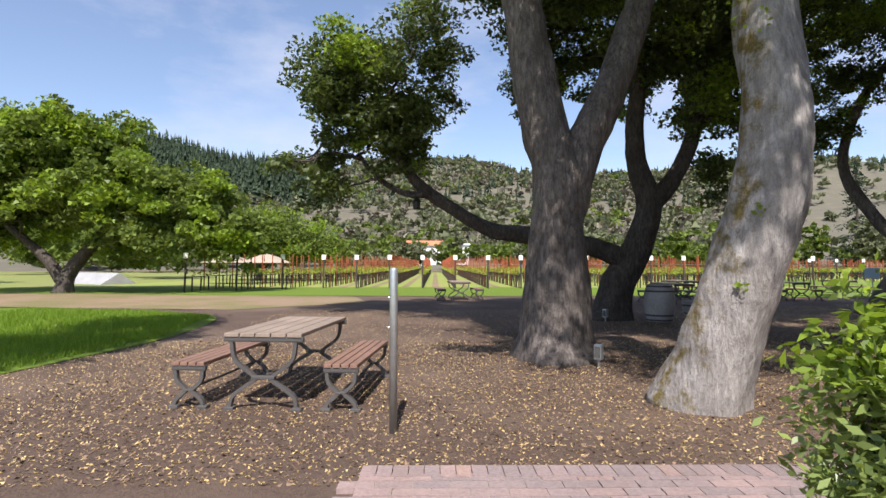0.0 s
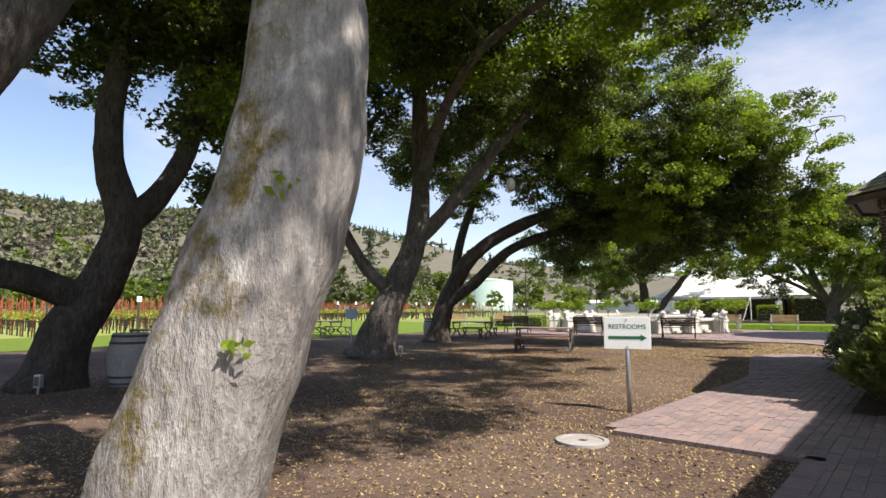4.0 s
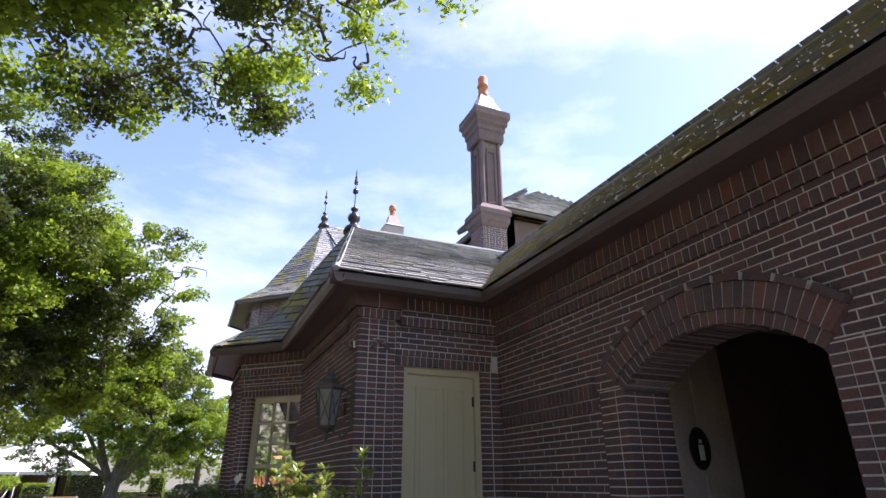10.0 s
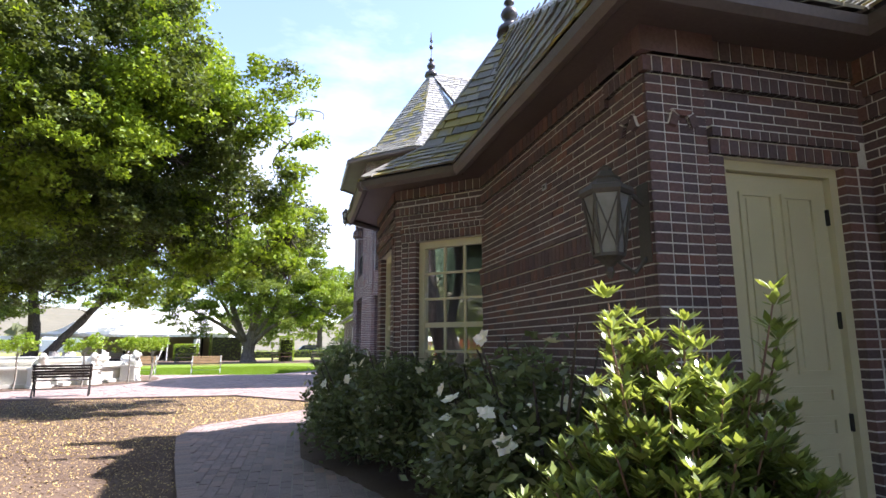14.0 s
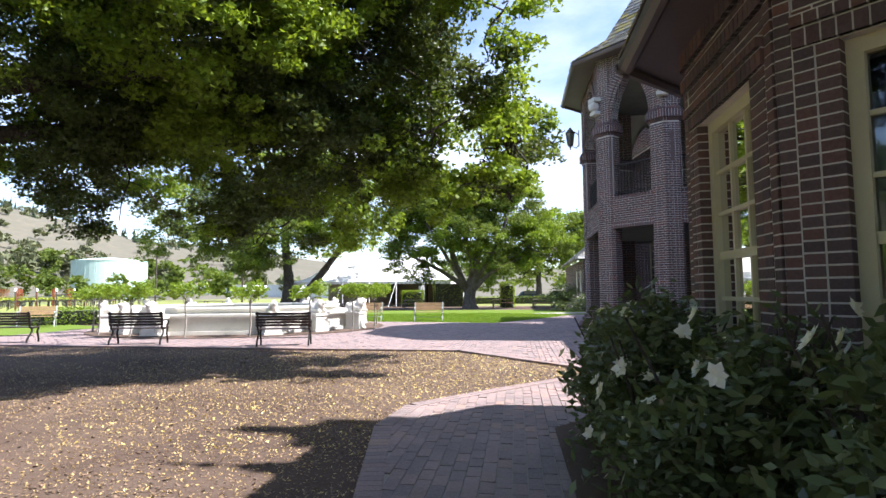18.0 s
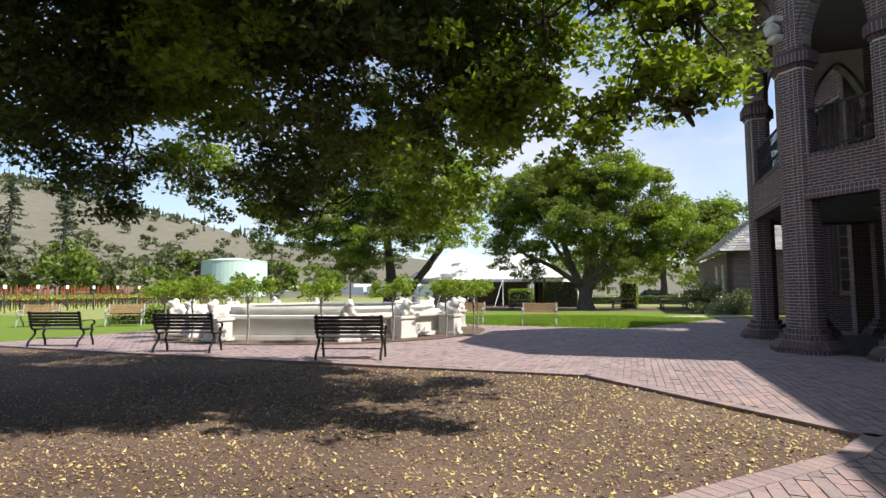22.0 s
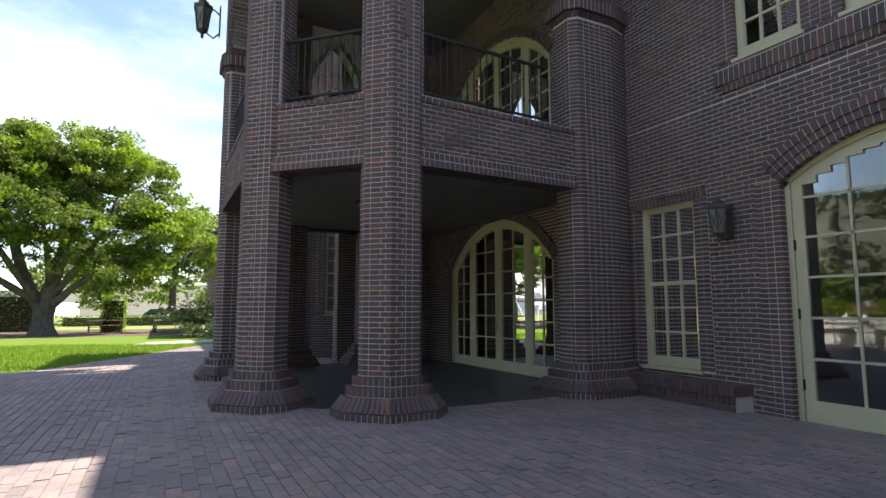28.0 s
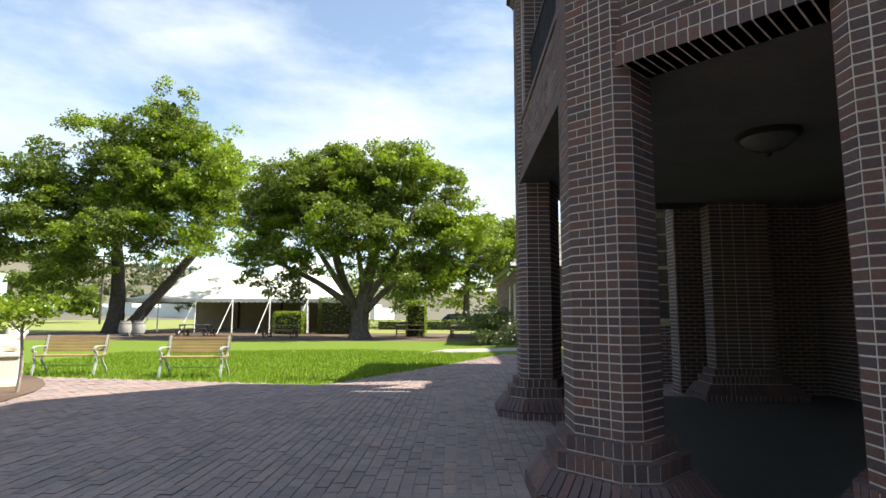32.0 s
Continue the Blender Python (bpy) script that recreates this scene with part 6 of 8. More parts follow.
litter("wood_chips", 40000, [(-7, -9, -0.3, 3.3, 0.55), (-9, 9, -1, 21.6, 0.45)], 3, 0.04, M_chip, keep_off=(LAWN_SW,))


# ---- trees ----
def limb(path, r0, r1, n=12, bm=None, steps=6, rough=0.16, seed=0, flare=0.0):
    """A limb along a smooth line; flare: how far its foot spreads."""
    pts = spline(path, steps)
    k = len(pts)
    rad = []
    for i in range(k):
        t = i / (k - 1)
        r = r0 + (r1 - r0) * t
        if flare:
            r *= 1 + flare * math.exp(-max(0, pts[i][2]) * 3.2)
        rad.append(r)
    return tube(pts, rad, n, bm, rough, seed)


def oak(label, trunks, crown, leaves, leaf, clump_r, bark, mat, bright_share=0.0, seed=0, shell=0.5, twigs=26, group="", name="oak_tree", twig_r=0.045, mat_bright=None):
    """trunks: rows of (path, r0, r1, flare); crown: ellipsoid blobs; leaves: (clumps, leaves a clump)."""
    rng = np.random.default_rng(seed)
    t = thing(name, label, "tree", (0, 0, 0), group=group)
    nodes = []
    for i, (path, r0, r1, flare) in enumerate(trunks):
        o = Vector(path[0])
        bm = limb(path, r0, r1, 18 if r0 > 0.25 else 10, None, 8 if r0 > 0.25 else 5, 0.2, seed + i, flare)
        part("trunk" if i == 0 else "limb", bm, bark, t, smooth=True)
        pts = spline(path, 5)
        nodes += [np.array(p) for p in pts[len(pts) // 2:]]
    nodes = np.array(nodes)
    main = len(nodes)
    B = np.array(crown, float)
    bm = bmesh.new()
    for k in range(twigs):
        b = B[rng.integers(len(B))]
        d = rng.normal(size=3)
        d /= np.linalg.norm(d)
        end = b[:3] + d * b[3:] * (0.35 + 0.5 * rng.random())
        dist = np.linalg.norm(nodes - end, axis=1)
        end = nodes[np.argmin(dist)] + (end - nodes[np.argmin(dist)]) * min(1.0, 2.6 / dist.min())
        dist = np.linalg.norm(nodes - end, axis=1)
        at = int(np.argmin(dist + rng.random(len(nodes)) * 0.8))
        near, thick = nodes[at], twig_r * (1.0 + 0.7 * rng.random()) * (1 if at < main else 0.55)
        mid = (near + end) / 2 + rng.normal(size=3) * 0.12 * np.linalg.norm(end - near) + np.array((0, 0, 0.1 * np.linalg.norm(end - near)))
        limb([near, near + (mid - near) * 0.55 + rng.normal(size=3) * 0.08, mid, (mid + end) / 2 + rng.normal(size=3) * 0.1, end], thick, twig_r * 0.25, 6, bm, 3, 0.1, k)
        nodes = np.concatenate([nodes, [mid, (mid + end) / 2, end]])
    tagged(part("branching", bm, bark, t, smooth=True), kind="stuff")
    C = crown_points(rng, crown, leaves[0], leaves[1], clump_r, shell)
    if bright_share:
        mid = C.reshape(leaves[0], leaves[1], 3).mean(1)
        # bright leaves mark young patches and, leaning east, painted sunlight on the crown
        tone = np.array([noise.noise(Vector(q * 0.55)) for q in mid]) + 0.25 * rng.random(leaves[0]) + 0.05 * mid[:, 0]
        pick = np.repeat(tone > np.quantile(tone, 1 - bright_share), leaves[1])
        part("new_growth", bmesh.new(), mat, t, "bright green leaves, young growth and painted sunlit side together").data = leaf_mesh("new_growth", rng, C[pick], leaf, mat_bright or M_leaf_bright, 0.55, True)
        C = C[~pick]
    part("crown", bmesh.new(), mat, t).data = leaf_mesh("crown", rng, C, leaf, mat, 0.55, True)
    return t


oak("mature live oak with grey furrowed bark and two stems", [
    ([(-5.15, -2.65, -0.1), (-5.15, -2.68, 1.2), (-5.12, -2.66, 2.6), (-5.2, -2.85, 3.6), (-5.3, -3.15, 5.4), (-5.5, -3.5, 8.0)], 0.50, 0.26, 0.45),
    ([(-5.1, -2.6, 2.2), (-5.2, -2.3, 3.1), (-5.4, -1.75, 4.2), (-5.7, -1.2, 5.6), (-6.2, -0.6, 7.6)], 0.34, 0.2, 0.0)],
    [(-5.6, -3.0, 9.4, 3.6, 2.8, 2.0), (-6.4, -0.4, 9.0, 3.4, 2.8, 1.9), (-8.8, -2.6, 9.0, 3.2, 2.6, 1.9), (-10.6, -0.6, 9.6, 3.0, 2.8, 1.6), (-3.4, -0.8, 9.6, 2.6, 2.4, 1.5)], (900, 76), 0.145, 0.32, M_bark, M_leaf, 0.08, 11)
oak("leaning live oak with pale smooth bark and moss", [
    ([(-2.4, -1.84, -0.1), (-2.3, -1.72, 0.45), (-2.14, -1.52, 1.2), (-2.02, -1.3, 2.1), (-2.05, -1.2, 3.0), (-2.2, -1.2, 4.2), (-2.3, -1.1, 6.6)], 0.39, 0.28, 0.3),
    ([(-2.2, -1.2, 4.3), (-1.8, -0.6, 5.4), (-1.2, 0.2, 6.8)], 0.2, 0.1, 0.0)],
    [(-2.6, -0.7, 8.4, 2.8, 2.6, 1.6), (-4.0, 1.0, 8.6, 2.8, 2.6, 1.6), (-1.4, 1.6, 8.8, 2.6, 2.6, 1.4), (0.6, -1.8, 8.7, 2.6, 2.2, 1.3), (1.6, 2.4, 9.3, 2.4, 2.3, 1.2), (-0.4, 4.3, 9.5, 2.5, 1.8, 1.1), (2.4, 0.0, 9.3, 2.2, 1.9, 1.1), (-0.8, -3.2, 8.7, 2.4, 1.6, 1.2), (-3.0, 3.6, 9.0, 3.0, 2.6, 1.5), (-6.6, 3.0, 9.2, 3.0, 2.8, 1.6)], (1000, 76), 0.145, 0.32, M_bark_pale, M_leaf, 0.1, 12, twigs=16)
rng = np.random.default_rng(5)
C = np.concatenate([np.array(c) + rng.normal(size=(n, 3)) * r for c, n, r in (((-1.76, -1.70, 1.25), 14, 0.03), ((-1.72, -1.55, 1.95), 12, 0.03), ((-1.62, -1.5, 4.0), 60, 0.16), ((-1.9, -1.55, 3.9), 60, 0.18))])
tagged(new("bark_sprout", quads("bark_sprout", leaf_quads(rng, C, 0.06), M_leaf_bright)), "small bright green sprouts on the leaning oak's bark", "sprout", kind="stuff")

oak("dark live oak with a long low limb", [
    ([(-11.2, 0.05, -0.1), (-11.15, 0.3, 1.0), (-11.0, 0.75, 2.0), (-10.95, 1.0, 3.0), (-11.1, 0.7, 4.4), (-11.2, 0.9, 6.8)], 0.46, 0.2, 0.4),
    ([(-11.05, 0.5, 1.5), (-11.1, -0.4, 1.9), (-11.2, -2.1, 2.2), (-11.3, -3.1, 2.35), (-11.4, -4.1, 2.95), (-11.5, -5.0, 3.6), (-11.6, -5.7, 4.7), (-11.6, -6.1, 5.6)], 0.27, 0.09, 0.0),
    ([(-11.4, -4.6, 3.3), (-11.4, -5.3, 3.3), (-11.5, -6.0, 3.7), (-11.6, -6.6, 4.4)], 0.1, 0.05, 0.0),
    ([(-10.95, 0.95, 2.9), (-10.9, 1.7, 3.8), (-11.0, 2.3, 5.2), (-11.3, 2.6, 7.0)], 0.26, 0.14, 0.0)],
    [(-11.6, -6.3, 5.8, 2.2, 2.1, 2.2), (-11.8, -7.9, 3.9, 1.6, 1.5, 1.0), (-11.5, -4.9, 5.0, 1.5, 1.2, 1.2), (-11.8, -4.8, 7.4, 2.2, 1.4, 1.2), (-11.3, 0.8, 8.0, 3.2, 3.4, 2.2), (-11.0, 2.7, 5.0, 1.6, 1.3, 1.6), (-12.2, -1.2, 6.9, 2.2, 1.6, 1.5), (-11.8, 3.8, 7.6, 2.6, 2.2, 1.8)], (1500, 84), 0.125, 0.26, M_bark_dark, M_leaf, 0.08, 13, 0.25, 60)
bf = thing("hanging_lantern", "small dark lantern hanging from the oak limb", "lantern", (-11.35, -5.0, 3.0))
part("body", lathe([(0.07, -0.12), (0.1, -0.1), (0.1, 0.08), (0.13, 0.1), (0.03, 0.2)], 10), M_dark, bf)
part("cord", tube([(0, 0, 0.18), (0, 0, 0.55)], 0.008, 5), M_dark, bf)

oak("large live oak forking low into several stems", [
    ([(-11.5, 7.7, -0.1), (-11.35, 7.95, 0.9), (-11.1, 8.45, 2.2), (-10.9, 8.9, 3.5), (-10.8, 9.0, 5.2), (-10.9, 9.0, 8.6)], 0.52, 0.2, 0.5),
    ([(-10.95, 8.75, 3.2), (-10.2, 9.6, 4.4), (-9.2, 10.6, 6.2), (-8.2, 11.4, 7.6)], 0.26, 0.13, 0.0),
    ([(-11.25, 8.1, 1.9), (-12.0, 7.7, 2.8), (-12.6, 7.3, 4.4), (-12.3, 7.8, 6.4), (-11.9, 8.4, 7.4)], 0.2, 0.09, 0.0),
    ([(-10.8, 9.0, 4.6), (-9.6, 8.2, 6.0), (-7.6, 7.4, 7.4), (-5.0, 7.2, 8.2)], 0.2, 0.08, 0.0)],
    [(-7.0, 7.6, 8.8, 3.8, 3.6, 1.7), (-3.2, 7.6, 8.8, 2.6, 2.6, 1.3), (-0.4, 6.2, 8.9, 2.4, 2.2, 1.1), (1.0, 5.9, 8.7, 1.7, 1.7, 0.8), (0.2, 8.0, 8.3, 1.5, 1.3, 0.7), (-1.3, 10.0, 8.1, 1.7, 1.4, 0.8), (-8.2, 4.6, 9.2, 3.0, 2.6, 1.6), (-11.2, 7.0, 9.2, 3.8, 3.6, 2.4), (-8.5, 11.2, 8.4, 3.2, 2.6, 1.8), (-13.2, 7.0, 5.8, 1.8, 1.7, 1.8), (-4.6, 10.6, 8.2, 2.8, 2.0, 1.2), (-12.5, 11.0, 7.4, 2.4, 2.2, 1.6), (-2.0, 9.2, 8.2, 1.8, 1.6, 0.9)], (2700, 84), 0.115, 0.25, M_bark, M_leaf, 0.4, 14, 0.35, 190, twig_r=0.036)
oak("leaning live oak with a wide low crown", [
    ([(-14.7, 14.1, -0.1), (-14.6, 14.3, 0.9), (-14.3, 14.6, 2.2), (-13.4, 15.2, 3.7), (-11.4, 16.2, 4.9), (-9.0, 17.0, 5.4), (-6.4, 17.3, 5.6)], 0.44, 0.13, 0.4),
    ([(-14.5, 14.3, 1.5), (-13.6, 15.0, 2.3), (-12.2, 16.0, 3.8), (-10.4, 17.6, 4.6), (-8.0, 19.0, 4.8)], 0.27, 0.1, 0.0),
    ([(-14.2, 14.7, 2.4), (-14.2, 15.0, 4.0), (-13.6, 15.4, 6.0), (-12.6, 16.0, 7.6)], 0.22, 0.1, 0.0),
    ([(-8.0, 17.2, 5.5), (-6.6, 17.3, 5.7), (-5.4, 17.5, 5.8), (-4.2, 17.8, 5.7)], 0.1, 0.04, 0.0)],
    [(-9.4, 17.6, 6.4, 3.6, 3.2, 3.0), (-5.8, 17.6, 6.2, 3.0, 3.0, 3.0), (-13.2, 15.4, 7.4, 3.0, 3.0, 2.4), (-3.6, 17.7, 5.6, 1.6, 2.0, 2.0), (-12.1, 20.7, 3.5, 1.5, 1.3, 1.2), (-8.4, 13.9, 8.0, 3.2, 2.4, 1.6), (-9.8, 19.8, 4.1, 3.0, 2.4, 1.6), (-6.2, 19.8, 4.5, 2.8, 2.3, 1.5), (-3.4, 19.4, 5.0, 1.8, 1.6, 1.1), (-12.4, 19.8, 4.2, 1.7, 1.6, 1.2), (-5.8, 21.1, 3.2, 1.6, 1.3, 1.2), (-7.9, 20.9, 3.2, 2.1, 1.6, 1.3), (-4.0, 18.4, 4.2, 1.5, 1.3, 0.9), (-2.0, 17.9, 3.7, 0.5, 0.7, 0.6), (-2.2, 17.9, 4.9, 0.65, 1.0, 0.9), (-1.6, 17.6, 5.9, 0.95, 1.1, 0.7), (-2.5, 17.4, 7.0, 1.7, 1.6, 1.2), (-3.6, 18.8, 3.5, 1.3, 1.2, 0.9), (-1.95, 17.6, 4.2, 0.45, 0.6, 0.8), (-1.9, 17.5, 3.3, 0.45, 0.5, 0.4), (-6.2, 16.6, 8.9, 2.8, 2.4, 1.7), (-9.2, 17.6, 9.2, 2.8, 2.6, 1.6), (-4.2, 17.2, 7.8, 1.8, 2.0, 1.4), (-1.15, 20.0, 4.95, 0.6, 0.9, 0.5), (-1.6, 19.6, 4.4, 0.6, 0.8, 0.5), (-2.5, 19.4, 3.6, 0.6, 0.8, 0.65), (-2.0, 19.2, 5.2, 0.8, 1.0, 0.6), (-3.6, 18.8, 4.0, 1.2, 1.2, 1.1), (-4.6, 18.0, 5.4, 1.8, 1.6, 1.4), (-6.4, 17.4, 4.6, 2.0, 1.6, 1.0)], (4100, 98), 0.1, 0.22, M_bark_dark, M_leaf, 0.33, 15, 0.42, 150, twig_r=0.03)
ft = thing("hanging_lantern", "pale round lantern hanging from the oak limb", "lantern", (-7.6, 9.0, 4.6))
part("body", lathe([(0.05, -0.16), (0.11, -0.1), (0.12, 0.04), (0.08, 0.12), (0.02, 0.16)], 12), M_stone, ft, smooth=True)
part("cord", tube([(0, 0, 0.15), (0, 0, 2.6)], 0.008, 5), M_dark, ft)

# oaks further off
oak("live oak south of the path, its crown shading the lawn", [([(1.8, -12.0, -0.1), (1.7, -11.9, 2.5), (1.2, -11.5, 5.0), (0.2, -11.0, 7.6)], 0.36, 0.15, 0.35)],
    [(-0.8, -10.9, 9.0, 2.6, 1.7, 1.2), (-3.0, -11.4, 9.2, 2.0, 1.5, 1.0), (1.6, -12.0, 9.0, 2.2, 2.0, 1.3)], (420, 46), 0.16, 0.3, M_bark, M_leaf, 0.1, 16, 0.4, 14)
oak("broad spreading oak on the lawn's edge", [
    ([(-24.0, -22.6, -0.1), (-24.1, -22.4, 0.9), (-24.2, -21.6, 2.0), (-24.4, -20.6, 3.4)], 0.42, 0.2, 0.3), ([(-24.0, -22.6, 0.6), (-24.1, -23.4, 1.6), (-24.2, -24.6, 2.6), (-24.2, -26.0, 3.8)], 0.3, 0.15, 0.0)],
    [(-24.5, -19.5, 4.6, 4.2, 4.0, 3.2), (-24.5, -25.5, 5.0, 4.2, 4.4, 3.4), (-25.5, -15.2, 3.7, 3.0, 2.8, 2.3), (-24.5, -22.5, 7.2, 3.6, 3.4, 2.0)], (1200, 76), 0.25, 0.42, M_bark_dark, M_leaf_far, 0.3, 21, 0.5, 20)
oak("round oak beyond the vines", [([(-46, -20, 0), (-46, -20, 2), (-46, -19.5, 4)], 0.3, 0.15, 0.2)], [(-46, -20, 4.4, 4.5, 4.5, 3.0), (-45, -15.5, 3.4, 3.2, 3.0, 2.2)], (420, 40), 0.3, 0.6, M_bark_dark, M_leaf_far, 0.25, 22, 0.5, 8)
oak("tall oak with two stems beside the marquee", [
    ([(-24.6, 61.5, -0.1), (-24.5, 61.6, 1.5), (-24.6, 61.8, 3.4), (-25.0, 62.0, 6.0), (-25.2, 62.0, 10.0)], 0.62, 0.3, 0.4), ([(-23.6, 61.0, -0.1), (-22.4, 61.4, 1.6), (-20.4, 61.8, 4.2), (-18.6, 62.0, 7.0), (-17.8, 62, 10)], 0.42, 0.2, 0.3)],
    [(-25.5, 62, 10.5, 5.2, 5.0, 4.6), (-20.0, 61.5, 11.0, 5.0, 4.6, 4.6), (-29.5, 62, 7.5, 4.2, 4.2, 3.2), (-17.2, 61.0, 7.4, 3.4, 3.6, 2.8), (-23.0, 59.0, 6.4, 4.6, 3.2, 2.4), (-31.5, 61, 11.4, 3.8, 3.6, 3.1), (-22.5, 61.5, 15.2, 3.8, 3.4, 2.8), (-26.5, 61.5, 14.6, 3.4, 3.2, 2.4), (-18.6, 61.0, 13.4, 2.8, 2.8, 2.0), (-28.0, 60.5, 5.0, 4.0, 3.0, 2.2), (-31.0, 60.0, 7.0, 4.0, 3.4, 2.6), (-21.0, 58.6, 5.6, 3.6, 2.6, 1.8), (-25.5, 58.4, 5.2, 3.6, 2.6, 1.7), (-35.0, 60.5, 7.6, 4.0, 3.6, 3.4), (-17.6, 60.0, 11.0, 3.0, 3.0, 2.6)], (1700, 70), 0.245, 0.46, M_bark_dark, M_leaf_far, 0.35, 23, 0.45, 30)
oak("wide low oak with spreading silvery limbs", [
    ([(-5.6, 54.4, -0.1), (-5.6, 54.4, 1.2), (-5.4, 54.4, 2.6), (-4.8, 54.4, 5.0), (-4.2, 54.4, 7.6)], 0.55, 0.2, 0.4), ([(-5.6, 54.4, 1.0), (-6.4, 54.3, 2.8), (-7.2, 54.2, 5.2), (-7.8, 54.4, 7.6)], 0.34, 0.14, 0.0), ([(-5.5, 54.4, 1.4), (-3.8, 54.0, 3.0), (-1.4, 53.8, 4.2)], 0.24, 0.1, 0.0), ([(-5.7, 54.4, 1.6), (-8.0, 54.0, 3.2), (-10.4, 53.8, 4.4)], 0.22, 0.1, 0.0), ([(-5.2, 54.3, 2.2), (-3.6, 53.4, 4.6), (-2.4, 53.0, 7.4)], 0.2, 0.08, 0.0), ([(-5.9, 54.2, 1.8), (-7.6, 53.2, 4.6), (-9.0, 52.8, 7.0)], 0.2, 0.08, 0.0), ([(-5.4, 54.2, 2.6), (-5.6, 53.0, 5.2), (-6.2, 52.6, 8.4)], 0.18, 0.07, 0.0)],
    [(-7.6, 54.6, 8.8, 3.7, 3.6, 2.9), (-3.4, 54.6, 8.7, 3.6, 3.6, 2.7), (-10.6, 54.2, 6.0, 3.0, 3.2, 2.2), (-0.6, 54.0, 5.6, 2.8, 3.2, 2.2), (-6.0, 51.8, 6.2, 4.0, 2.0, 2.0), (1.0, 56.0, 5.3, 2.2, 2.4, 1.6), (-10.4, 53.0, 3.7, 2.6, 2.2, 1.4), (-1.6, 53.0, 3.8, 2.6, 2.2, 1.4), (-6.0, 52.0, 4.6, 3.4, 1.6, 1.3), (-8.2, 55.0, 11.0, 2.8, 2.4, 1.6), (-4.2, 54.6, 10.4, 2.6, 2.4, 1.5), (-0.2, 54.4, 7.4, 2.2, 2.2, 1.7), (-10.8, 54.4, 8.2, 2.4, 2.2, 1.8)], (1480, 84), 0.19, 0.36, M_bark, M_leaf_far, 0.3, 24, 0.5, 60, twig_r=0.07)
oak("oak behind the low far building", [([(1.0, 78, 0), (1.0, 78, 3), (1.2, 78, 6)], 0.4, 0.2, 0.2)], [(1.0, 78, 7.4, 5.0, 4.0, 4.2), (6.0, 80, 8.0, 4.5, 4.0, 4.0), (-5.0, 80, 5.4, 4.0, 4.0, 3.0)], (700, 40), 0.35, 0.6, M_bark_dark, M_leaf_far, 0.2, 25, 0.5, 8)


# ---- shrubs ----
def whorl_shrub(label, x, y, rad, h, n, seed, tall=()):
    """Leaves in whorls along and at the ends of upright shoots. tall: the long shoots, rows of (angle, reach, height)."""
    rng = np.random.default_rng(seed)
    s = thing("shrub", label, "shrub", (x, y, 0.05))
    Q = []
    for k in range(n):
        a, r = rng.random() * 6.283, rad * rng.random() ** 0.6
        top = h * (1.0 - 0.62 * (r / rad) ** 1.2) * (0.66 + 0.36 * rng.random())
        if k < len(tall):
            a, r, top = tall[k]
        tip = np.array((r * math.cos(a), r * math.sin(a), top))
        mid = np.array((tip[0] * 0.55, tip[1] * 0.55, top * 0.5))
        part("shoot", limb([(tip[0] * 0.12, tip[1] * 0.12, -0.03), mid, tip], 0.012, 0.004, 6, None, 4, 0.0), M_wood_red, s)
        for f in np.linspace(0.25, 1.0, 12) ** 0.7:
            c = np.array(mid) + (tip - mid) * (f - 0.5) * 2 if f > 0.5 else mid * f * 2
            c = c + rng.normal(size=3) * 0.015
            m = int(8 + 9 * f)
            b = rng.random(m) * 6.283
            up = rng.normal(0.35 + 0.45 * f * f, 0.25, m)
            d = np.stack([np.cos(b), np.sin(b), up], 1)
            d /= np.linalg.norm(d, axis=1, keepdims=True)
            e = np.cross(d, np.array((0, 0, 1.0)))
            e /= np.linalg.norm(e, axis=1, keepdims=True) + 1e-9
            L = (0.1 * (0.6 + 0.6 * rng.random(m)))[:, None]
            Q.append(np.stack([c + d * 0.01, c + d * L * 0.6 + e * L * 0.145, c + d * L, c + d * L * 0.6 - e * L * 0.145], 1))
    Q = np.concatenate(Q)
    # brighter leaves towards the top: young tips and sunlight painted in
    hi = rng.random(len(Q)) < np.clip(Q.mean(1)[:, 2] / h * 1.3 - 0.3, 0, 1)
    part("foliage", bmesh.new(), M_leaf_young, s).data = quads("foliage", Q[~hi], M_leaf_young)
    part("young_leaves", bmesh.new(), M_leaf_sunlit_tip, s, "bright yellow-green top leaves, young and painted sunlit").data = quads("young_leaves", Q[hi], M_leaf_sunlit_tip)
    return s


def blossom(rng, c, d):
    """A ragged open flower: two rounds of petals joined at the heart, facing d."""
    n = Vector(d)
    n.z = abs(n.z) + 0.2
    n.normalize()
    u = n.orthogonal().normalized()
    v = n.cross(u)
    c = Vector(c)
    P, F = [c], []
    for size, lift, m in ((0.064, 0.25, 6), (0.042, 0.75, 5)):
        t0 = rng.random() * 6.283
        for k in range(m):
            t = t0 + 6.283 * k / m + rng.normal() * 0.12
            L = size * (0.8 + 0.4 * rng.random())
            r = u * math.cos(t) + v * math.sin(t)
            w = (v * math.cos(t) - u * math.sin(t)) * L * 0.36
            i = len(P)
            P += [c + r * L * 0.55 + w + n * lift * L * 0.5, c + r * L + n * lift * L * (0.5 + 0.5 * rng.random()), c + r * L * 0.55 - w + n * lift * L * 0.5]
            F.append((0, i, i + 1, i + 2))
    me = bpy.data.meshes.new("flower")
    me.from_pydata([tuple(p) for p in P], [], F)
    me.materials.append(M_petal)
    return me


